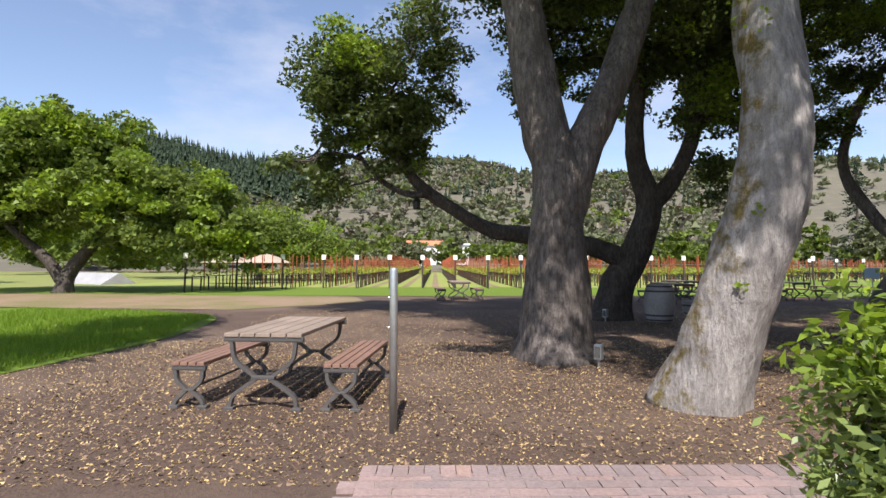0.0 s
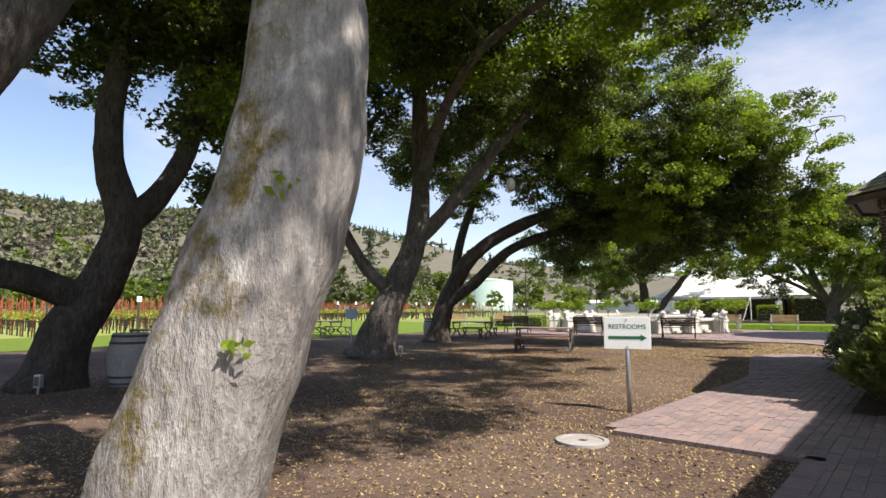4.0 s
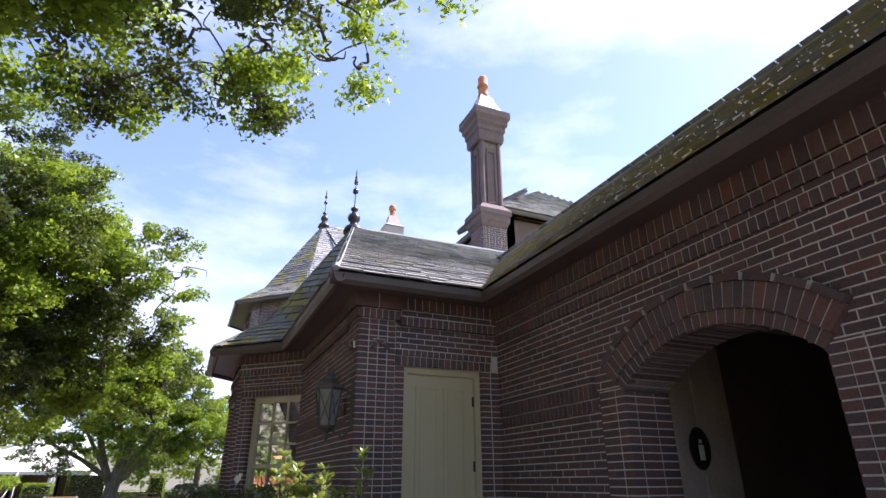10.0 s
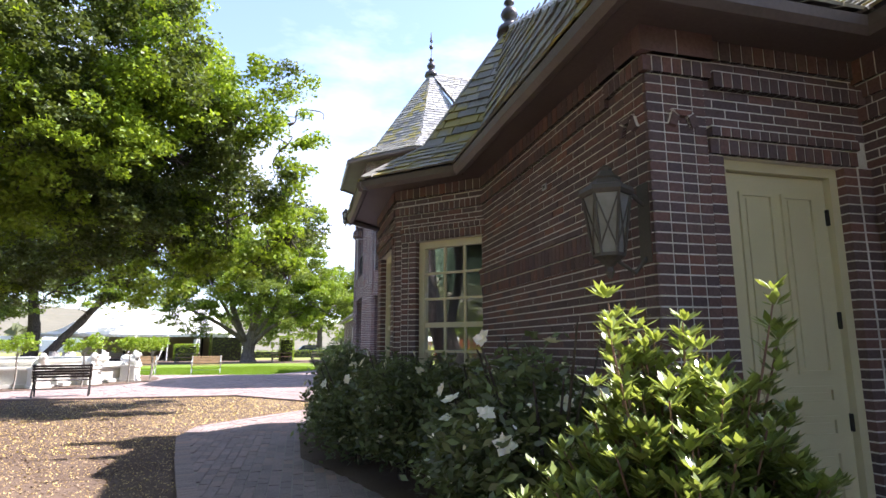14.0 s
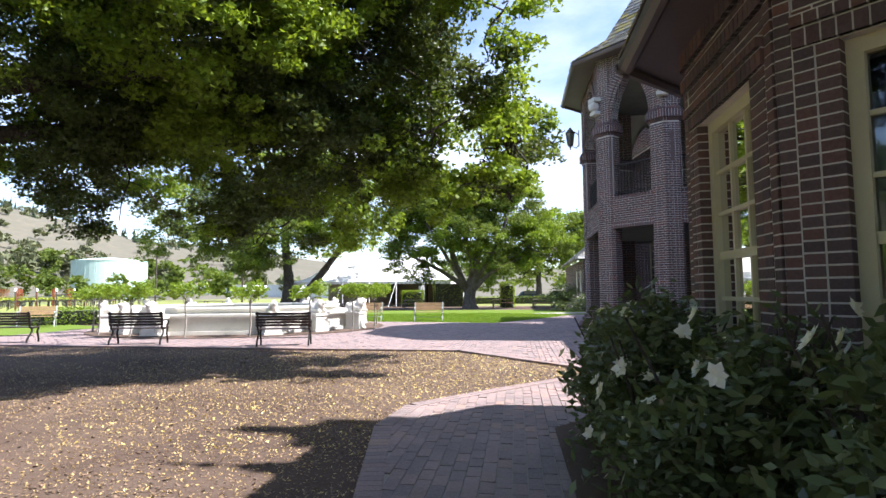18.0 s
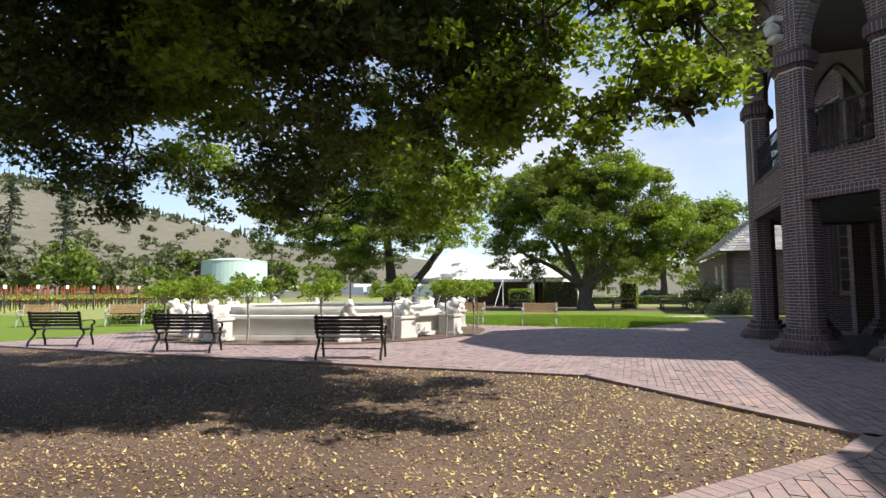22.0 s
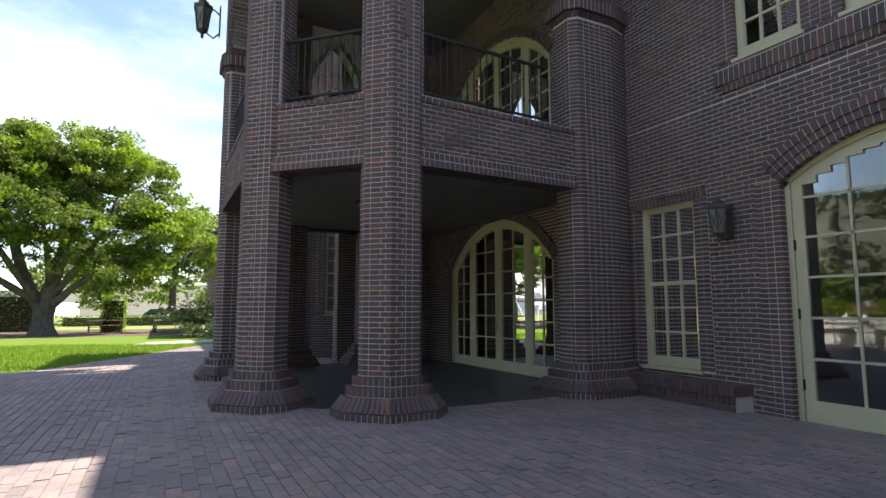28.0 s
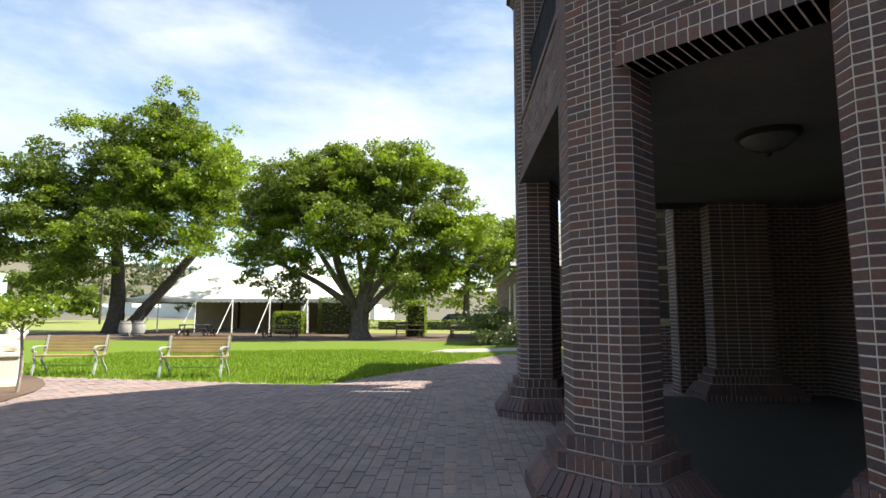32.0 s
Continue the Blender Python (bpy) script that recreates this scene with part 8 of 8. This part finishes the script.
# ---- marquee ----
tn = thing("marquee", "large white marquee with peaked roof and open sides", "marquee", (-16.3, 68.0, 0.0))
A, Bq, ze, zp = 8.2, 5.8, 2.5, 5.0
bm = bmesh.new()
NX, NY = 33, 17
grid = {}
for i in range(NX):
    for j in range(NY):
        x, y = -A + 2 * A * i / (NX - 1), -Bq + 2 * Bq * j / (NY - 1)
        d = min(min(math.hypot(x - px_, y) for px_ in (-3.4, 3.4)) / 6.6, 1.0)
        e = min(A - abs(x), Bq - abs(y)) / Bq
        z = ze + (zp - ze) * min(max(0, 1 - d) ** 1.25 * 1.0, 1) * min(1, e * 3) + 0.9 * min(1, e * 1.5)
        if e <= 0:
            z = ze
        grid[i, j] = bm.verts.new((x, y, z))
for i in range(NX - 1):
    for j in range(NY - 1):
        bm.faces.new((grid[i, j], grid[i + 1, j], grid[i + 1, j + 1], grid[i, j + 1]))
ob = part("roof", bm, M_white, tn, "white canvas roof with two peaks")
md = ob.modifiers.new("thick", "SOLIDIFY")
md.thickness = 0.03
bm = bmesh.new()
for (x0, y0, x1, y1) in ((-A, -Bq, A, -Bq), (A, -Bq, A, Bq), (A, Bq, -A, Bq), (-A, Bq, -A, -Bq)):
    n = 40
    for k in range(n):
        u0, u1 = k / n, (k + 1) / n
        P = [(x0 + (x1 - x0) * u, y0 + (y1 - y0) * u) for u in (u0, (u0 + u1) / 2, u1)]
        bm.faces.new([bm.verts.new(v) for v in ((*P[0], ze), (*P[0], ze - 0.22), (*P[1], ze - 0.3), (*P[2], ze - 0.22), (*P[2], ze))])
vl = tagged(part("valance", bm, M_white, tn), kind="stuff")
vl.modifiers.new("thick", "SOLIDIFY").thickness = 0.012
for x in np.linspace(-A, A, 7):
    for y in (-Bq, Bq):
        part("pole", lathe([(0.045, 0), (0.045, ze)], 8, m=pose(x, y, 0)), M_white, tn)
        if y < 0:
            part("guy_strap", tube([(x, y, ze - 0.05), (x - 0.5, y - 1.3, 0.0)], 0.03, 5), M_white, tn)
part("side_wall", boxes((-A, Bq - 0.1, 0, A, Bq - 0.05, ze), (A - 0.3, -Bq, 0, A - 0.25, Bq, ze), bevel=0.0), M_tent_wall, tn, "beige canvas side walls")
part("end_panel", boxes((A - 1.0, -Bq + 0.02, 0, A - 0.35, -Bq + 0.06, ze), (A - 3.2, -Bq + 0.02, 0, A - 2.6, -Bq + 0.06, ze - 0.5)), M_white, tn)
for x in (-4.0, 0.0, 4.0):
    part("door_post", boxes((x - 0.1, Bq - 0.2, 0, x + 0.1, Bq - 0.11, ze)), M_dark, tn)
sheet("marquee_floor", [(-24.6, 62.1), (-8.0, 62.1), (-8.0, 73.8), (-24.6, 73.8)], 0.05, M_joint)

# ---- a parked car far off ----
car = thing("parked_car", "dark blue estate car parked beyond the hedge", "car", (0.5, 84.0, 0.0), 6)
prof = [(-2.2, 0.35), (-2.25, 0.75), (-2.0, 0.95), (-1.5, 1.42), (0.5, 1.45), (1.2, 0.98), (2.1, 0.88), (2.25, 0.6), (2.2, 0.35)]
bm = bmesh.new()
sides = [[bm.verts.new((x, y, z)) for x, z in prof] for y in (-0.85, 0.85)]
bm.faces.new(sides[0]), bm.faces.new(sides[1][::-1])
for k in range(len(prof)):
    j = (k + 1) % len(prof)
    bm.faces.new((sides[0][k], sides[1][k], sides[1][j], sides[0][j]))
bmesh.ops.recalc_face_normals(bm, faces=bm.faces)
bmesh.ops.bevel(bm, geom=bm.edges[:], offset=0.06, segments=2, affect="EDGES")
part("body", bm, M_car, car)
part("window", boxes((-1.35, -0.87, 1.0, 0.75, 0.87, 1.36), bevel=0.03), M_lamp_glass, car)
for x in (-1.4, 1.4):
    for y in (-0.8, 0.8):
        w = part("wheel", lathe([(0.2, -0.1), (0.32, -0.09), (0.33, 0.09), (0.2, 0.1)], 18, m=pose(x, y, 0.33, 90)), M_dark, car)
        part("rim", lathe([(0.02, -0.105), (0.2, -0.1), (0.2, 0.1), (0.02, 0.105)], 12, m=pose(x, y, 0.33, 90)), M_galv, w)


# ---- vineyard ----
STAKE = mesh_of(boxes((-0.025, -0.025, 0, 0.025, 0.025, 2.0)), "stake", M_rust)


def vine_row(y, x0, length, seed, big=True):
    """One trellised row running west: end post with a tag, rust-red stakes, wires, budding vines."""
    rng = np.random.default_rng(seed)
    r = thing("vineyard_row", "trellised vineyard row with rusty stakes and budding vines", "vineyard row", (x0, y, 0.0), 0, "vineyard rows")
    lean = 0.16
    part("end_post", tube([(0.25, 0, 0), (0.25 - lean, 0, 1.95)], 0.05, 7), M_post, r, "dark end post")
    part("tag", boxes((0.14, -0.12, 1.72, 0.155, 0.12, 2.0)), M_sign, r, "white row tag")
    S, C = [], []
    n = int(length / 2.1)
    for k in range(1, n):
        x = -k * 2.1
        h = 2.0 + rng.random() * 0.12
        S.append([(x + a, b, z) for z in (0, h) for a, b in ((-0.025, -0.025), (0.025, -0.025), (0.025, 0.025), (-0.025, 0.025))])
    if big:
        for q in S:
            ob = new("stake", STAKE)
            ob.parent = r
            ob.matrix_basis = pose(q[0][0] + 0.025, 0, 0) @ Matrix.Diagonal((1, 1, q[4][2] / 2.0, 1))
    else:
        part("stake_line", bmesh.new(), M_rust, r).data = cuboids("stake_line", np.array(S), M_rust)
        tagged(r.children[-1], kind="stuff")
    m = int(length / 1.05)
    T = []
    for k in range(m):
        x = -0.6 - k * 1.05
        dx = rng.normal(0, 0.06)
        T.append([(x + a + (dx if z else 0), b, z) for z in (0, 0.78) for a, b in ((-0.03, -0.03), (0.03, -0.03), (0.03, 0.03), (-0.03, 0.03))])
        T.append([(x + a, b, z) for z in (0.76, 0.80) for a, b in ((-0.5, -0.02), (0.5, -0.02), (0.5, 0.02), (-0.5, 0.02))])
    part("vine_line", bmesh.new(), M_bark_dark, r).data = cuboids("vine_line", np.array(T), M_bark_dark)
    tagged(r.children[-1], kind="stuff")
    W = [[(x, b, z) for z in (zz, zz + 0.008) for x, b in ((-length, -0.004), (0.2, -0.004), (0.2, 0.004), (-length, 0.004))] for zz in (0.45, 0.8, 1.15, 1.5)]
    part("wire_line", bmesh.new(), M_galv, r).data = cuboids("wire_line", np.array(W), M_galv)
    tagged(r.children[-1], kind="stuff")
    nl = int(length * (16 if big else 9))
    P = np.stack([-0.4 - rng.random(nl) * (length - 0.6), rng.normal(0, 0.1, nl), 0.85 + np.abs(rng.normal(0, 0.16, nl))], 1)
    part("shoot_growth", bmesh.new(), M_leaf_vine, r).data = quads("shoot_growth", leaf_quads(rng, P, 0.13 if big else 0.2, aspect=0.8), M_leaf_vine)
    tagged(r.children[-1], kind="stuff")


for k in range(-6, 13):
    vine_row(-5.26 + 1.95 * k, -29.9 + max(0.0, -3 - k) * 1.7, 62 if k < 8 else 45, 400 + k)
for k in range(20):
    vine_row(24.5 + 2.5 * k, -43.0 - 0.25 * k, 45, 450 + k, False)
for k in range(6):
    sheet("vineyard_track", [(-30.2, -5.26 + 1.95 * (k - 3) + 0.55), (-30.2, -5.26 + 1.95 * (k - 3) + 1.0), (-92, -5.26 + 1.95 * (k - 3) + 1.0), (-92, -5.26 + 1.95 * (k - 3) + 0.55)], 0.02 + 0.002 * k, M_path)
sheet("vineyard_ground", [(-93, -26), (-30.2, -26), (-30.2, 20), (-93, 20)], 0.012, M_vinefield)
sheet("vineyard_ground_north", [(-96, 22), (-42, 22), (-49, 76), (-100, 76)], 0.014, M_vinefield)
sheet("ploughed_field", [(-140, -90), (-93.5, -90), (-93.5, -12), (-140, 4)], 0.03, M_path)

# ---- hills ----
AZ = [-40, 0, 20, 31, 34.5, 40.3, 46.7, 53.2, 57.8, 66, 77, 83, 87, 93, 98, 102.6, 110.6, 119.2, 128, 150, 180]
EL = [1.5, 2.0, 2.6, 3.6, 4.1, 5.4, 6.8, 8.2, 9.0, 8.2, 8.0, 8.7, 9.6, 9.6, 9.2, 8.1, 8.2, 9.9, 8.2, 6.5, 5.0]


def hill_height(x, y):
    az = math.degrees(math.atan2(-x, y))
    d = math.hypot(x, y)
    e = np.interp(az, AZ, EL)
    t = min(1, max(0, (d - 105) / 520))
    t = t * t * (3 - 2 * t) * 0.72 + 0.28 * min(1, max(0, (d - 105) / 300)) * t
    base = 640 * math.tan(radians(e)) * min(1.0, t * 1.02)
    w = noise.fractal(Vector((x * 0.006, y * 0.006, 0)), 1.0, 2.0, 5) * 8 * t + noise.noise(Vector((x * 0.02, y * 0.02, 3))) * 4 * min(1, t * 3)
    return base + w - 0.6 * (1 - min(1, t * 12))


bm = bmesh.new()
NA, ND = 150, 36
V = []
for i in range(NA + 1):
    az = radians(-45 + 230 * i / NA)
    row = []
    for j in range(ND + 1):
        d = 108 + 720 * (j / ND) ** 1.25
        x, y = -d * math.sin(az), d * math.cos(az)
        row.append(bm.verts.new((x, y, hill_height(x, y) if j else -1.0)))
    V.append(row)
for a, b in zip(V, V[1:]):
    for k in range(ND):
        bm.faces.new((a[k], a[k + 1], b[k + 1], b[k]))
bmesh.ops.recalc_face_normals(bm, faces=bm.faces)
if sum(f.normal.z for f in bm.faces) < 0:
    bmesh.ops.reverse_faces(bm, faces=bm.faces[:])
solid("hills", bm, M_hill_hazed, kind="structure", smooth=True)


def conifers(name, n, az0, az1, d0, d1, hmin, hmax, mat, seed, label):
    """A far wood of conifers: stacked ragged cones."""
    rng = np.random.default_rng(seed)
    Q = []
    for k in range(n):
        az = radians(az0 + (az1 - az0) * rng.random())
        d = d0 + (d1 - d0) * rng.random()
        x, y = -d * math.sin(az), d * math.cos(az)
        z = max(hill_height(x, y), 0) - 0.5
        h = hmin + (hmax - hmin) * rng.random()
        for t in range(9):
            f = t / 9
            zz = z + h * (0.08 + 0.92 * f)
            r = h * 0.17 * (1 - f) * (0.8 + 0.4 * rng.random()) + 0.1
            for q in range(4):
                a = rng.random() * 6.283
                c, s = math.cos(a), math.sin(a)
                ux, uy = -s * r * 0.5, c * r * 0.5
                Q.append([(x, y, zz + h * 0.15), (x + c * r + ux * 1.3, y + s * r + uy * 1.3, zz - h * 0.03), (x + c * r - ux * 1.3, y + s * r - uy * 1.3, zz - h * 0.03)])
    return tagged(new(name, triangles(name, np.array(Q), mat)), label, "wood", kind="stuff")


conifers("ridge_wood", 1700, 101, 124, 330, 700, 10, 21, M_conifer, 1, "dark conifer wood on the ridge")
conifers("hill_wood", 420, 62, 100, 300, 640, 6, 11, M_conifer, 2, "scattered conifers on the hillside")
conifers("hill_wood", 300, 24, 62, 420, 700, 5, 10, M_conifer, 3, "scattered conifers on the hillside")
for i, (x, y, h) in enumerate(((-112, 84, 24), (-98, 84, 20), (-120, 70, 22))):
    rng = np.random.default_rng(500 + i)
    t = thing("conifer_tree", "tall open-branched conifer beyond the vineyard", "tree", (x, y, 0.0))
    part("trunk", limb([(0, 0, -1), (0.1, 0, h * 0.5), (0, 0, h)], 0.45, 0.05, 8), M_bark_dark, t)
    C = []
    bm = bmesh.new()
    for k in range(70):
        f = 0.12 + 0.86 * k / 70
        a = rng.random() * 6.283
        L = h * 0.26 * (1 - f) ** 0.8 * (0.6 + 0.5 * rng.random()) + 0.3
        p0, p1 = np.array((0, 0, h * f)), np.array((L * math.cos(a), L * math.sin(a), h * f - L * 0.18))
        tube([p0, p1], [0.06, 0.02], 5, bm)
        m = 34
        s = rng.random((m, 1)) ** 0.7
        C.append(p0 + (p1 - p0) * s + rng.normal(size=(m, 3)) * np.array((0.32, 0.32, 0.16)))
    tagged(part("branching", bm, M_bark_dark, t), kind="stuff")
    part("crown", bmesh.new(), M_conifer, t).data = quads("crown", leaf_quads(rng, np.concatenate(C), 0.55, aspect=0.4), M_conifer)


# a belt of leafy trees behind the vines
def tree_belt(name, places, leaf, mat, seed, label, dense=(46, 16)):
    rng = np.random.default_rng(seed)
    L = []
    for x, y, r, h in places:
        z = max(0, hill_height(x, y)) if math.hypot(x, y) > 108 else 0
        bl = []
        for k in range(5):
            a = rng.random() * 6.283
            q = r * 0.5 * rng.random()
            bl.append((x + q * math.cos(a), y + q * math.sin(a), z + h * (0.4 + 0.25 * rng.random()), r * 0.62, r * 0.62, h * 0.34))
        L.append(crown_points(rng, bl, *dense, r * 0.13, 0.55))
    return tagged(new(name, leaf_mesh(name, rng, np.concatenate(L), leaf * 1.1, mat, 0.7, True)), label, "trees", kind="stuff")


rng = np.random.default_rng(77)
belt = []
for k in range(120):
    az = radians(28 + 100 * rng.random())
    d = 98 + 50 * rng.random()
    if 33 < math.degrees(az) < 44:
        d = 176 + 0.3 * d
    belt.append((-d * math.sin(az), d * math.cos(az), 2.6 + 3.4 * rng.random(), 4.5 + 5.5 * rng.random()))
tree_belt("tree_belt", belt[:70], 0.75, M_leaf_far, 601, "mixed green trees beyond the vineyard")
tree_belt("tree_belt", belt[70:], 0.75, M_leaf_hazed_grey, 602, "grey-green trees beyond the vineyard")


def slope_scrub(n, mat, seed, label, leaf, lo, hi, az0=62, az1=128):
    rng = np.random.default_rng(seed)
    P = []
    for k in range(n):
        a, d = radians(az0 + (az1 - az0) * rng.random()), 150 + 500 * rng.random() ** 0.8
        P.append((-d * math.sin(a), d * math.cos(a), lo + (hi - lo) * rng.random(), lo + (hi - lo) * rng.random()))
    tree_belt("scrub", P, leaf, mat, seed, label, (9, 6))


slope_scrub(1000, M_leaf_hazed_grey, 603, "grey-green woods on the slopes", 2.3, 4.5, 9)
slope_scrub(700, M_scrub, 606, "bare brown woods on the slopes", 2.1, 4, 8)
slope_scrub(300, M_leaf_far, 607, "scrub oaks on the lower slopes", 2.0, 4, 8)
slope_scrub(260, M_leaf_hazed_grey, 608, "scattered scrub on the bare hill", 2.0, 4, 7, 22, 64)
near_belt = [(-50 - 3 * k, -30 - 4.5 * k + 2 * (k % 3), 4.5, 7.5) for k in range(8)] + [(-36, -40, 5, 8), (-28, -46, 5, 8.5), (-18, -48, 5, 8), (-92, 104, 3.4, 7), (-84, 103, 3, 6), (-78, 106, 3, 5.6), (-98, 106, 3.4, 7.5), (-71, 108, 3, 4.5), (-104, 106, 3.8, 8), (-87, 100, 3, 6.2)]
tree_belt("tree_belt", near_belt, 0.5, M_leaf_far, 604, "leafy trees round the lawn's far end")
tree_belt("tree_belt", [(12 + 6 * k, 86 + 3 * (k % 2), 5, 9) for k in range(5)] + [(-14 + 7 * k, 96, 5, 8) for k in range(5)], 0.5, M_leaf_far, 605, "leafy trees behind the marquee")

# ---- far buildings ----
def cottage(name, label, x, y, z, L, W, h, roof_h, rz, wall, roof):
    c = thing(name, label, "house", (x, y, z), rz)
    part("wall", boxes((-L / 2, -W / 2, -3, L / 2, W / 2, h)), wall, c)
    bm = bmesh.new()
    e = 0.5
    P = [(-L / 2 - e, -W / 2 - e, h), (L / 2 + e, -W / 2 - e, h), (L / 2 + e, W / 2 + e, h), (-L / 2 - e, W / 2 + e, h), (-L / 2 - e, 0, h + roof_h), (L / 2 + e, 0, h + roof_h)]
    vs = [bm.verts.new(p) for p in P]
    for f in ((0, 1, 5, 4), (2, 3, 4, 5), (1, 2, 5), (3, 0, 4), (3, 2, 1, 0)):
        bm.faces.new([vs[i] for i in f])
    part("roof", bm, roof, c)
    for k in range(int(L / 3)):
        part("window", boxes((-L / 2 + 1.2 + 3 * k, W / 2, h * 0.35, -L / 2 + 2.2 + 3 * k, W / 2 + 0.04, h * 0.75), bevel=0.0), M_lamp_glass, c)
    return c


cottage("far_house", "white stucco house with a red tile roof among trees", -150, -7, 4.2, 10, 6, 2.4, 1.5, 92, M_white, M_clay)
cottage("far_house", "white stucco wing with a red tile roof among trees", -150, 2.5, 4.2, 4, 5, 2.6, 0.5, 92, M_white, M_white)
cottage("garden_shed", "low shed with grey tiled roof beside the oak", -38, -29.5, -2.2, 5, 3.5, 1.6, 1.4, 60, M_tent_wall, M_slate)
for x, y in ((-37, -19.5), (-39, -17.3)):
    um = thing("shade_umbrella", "pale canvas shade umbrella", "umbrella", (x, y, 0.0))
    part("pole", lathe([(0.04, 0), (0.04, 2.1)], 8), M_post, um)
    part("canopy", lathe([(1.9, 1.55), (1.0, 1.95), (0.05, 2.25)], 8, cap=False), M_tent_wall, um).modifiers.new("thick", "SOLIDIFY").thickness = 0.02
tk = thing("water_tank", "large pale green cylindrical water tank", "tank", (-92, 122, 0.0))
part("shell", lathe([(7.4, 0), (7.4, 8.5)], 48), M_tank, tk, smooth=False)
part("roof", lathe([(7.5, 8.5), (7.5, 8.65), (4, 9.2), (0.2, 9.5)], 48), M_tank, tk)
for k in range(20):
    a = k * math.pi / 10
    part("seam", boxes((-0.04, -0.02, 0, 0.04, 0.03, 8.5), m=pose(7.4 * math.cos(a), 7.4 * math.sin(a), 0, 0, 0, math.degrees(a) - 90)), M_tank, tk)
gh = thing("greenhouse_range", "long low pale greenhouse roofs far beyond the lawn", "greenhouse", (-66, 150, 0.0), -8)
for k in range(8):
    part("roof", boxes((-52 + k * 13, -8, 0.0, -40 + k * 13, 8, 2.6), (-49 + k * 13, -8, 2.6, -43 + k * 13, 8, 3.4)), M_tank_white, gh)
for x, y in ((-60, 92), (-44, 90)):
    up = thing("utility_pole", "wooden utility pole with a crossarm", "pole", (x, y, 0.0))
    part("pole", lathe([(0.14, 0), (0.1, 9.0)], 8), M_post, up)
    part("crossarm", boxes((-1.1, -0.06, 8.3, 1.1, 0.06, 8.45)), M_post, up)


# ---- grass blades where the camera passes the lawns ----
def blades(name, poly, n, seed, size=0.06, z=0.035):
    rng = np.random.default_rng(seed)
    Q = np.array(poly)
    lo, hi = Q.min(0), Q.max(0)
    C = lo + rng.random((n, 2)) * (hi - lo)
    C = C[inside(C, poly)]
    n = len(C)
    a = rng.random(n) * 6.283
    w = 0.006 + 0.006 * rng.random(n)
    h = size * (0.5 + rng.random(n))
    dx, dy = np.cos(a) * w, np.sin(a) * w
    lean = rng.normal(0, 0.35, (n, 2)) * h[:, None]
    P0 = np.stack([C[:, 0] - dx, C[:, 1] - dy, np.full(n, z)], 1)
    P1 = np.stack([C[:, 0] + dx, C[:, 1] + dy, np.full(n, z)], 1)
    T = np.stack([C[:, 0] + lean[:, 0], C[:, 1] + lean[:, 1], z + h], 1)
    T2 = T + np.stack([dx, dy, np.zeros(n)], 1) * 0.3
    return tagged(new(name, triangles(name, np.stack([P0, P1, T], 1), M_blade)), "short green lawn grass", "grass", kind="stuff")


blades("lawn_grass", [(-4.0, -10.1), (-7.5, -9.7), (-11.8, -10.5), (-13.2, -13.0), (-14.0, -17.0), (-6.0, -16.0), (-3.4, -13.0)], 55000, 701, 0.08)
blades("lawn_grass", [(-2.7, 33.4), (-0.4, 37.7), (1.6, 42.0), (-4.0, 44.0), (-12.0, 42.0), (-12.0, 34.7)], 60000, 702, 0.08)
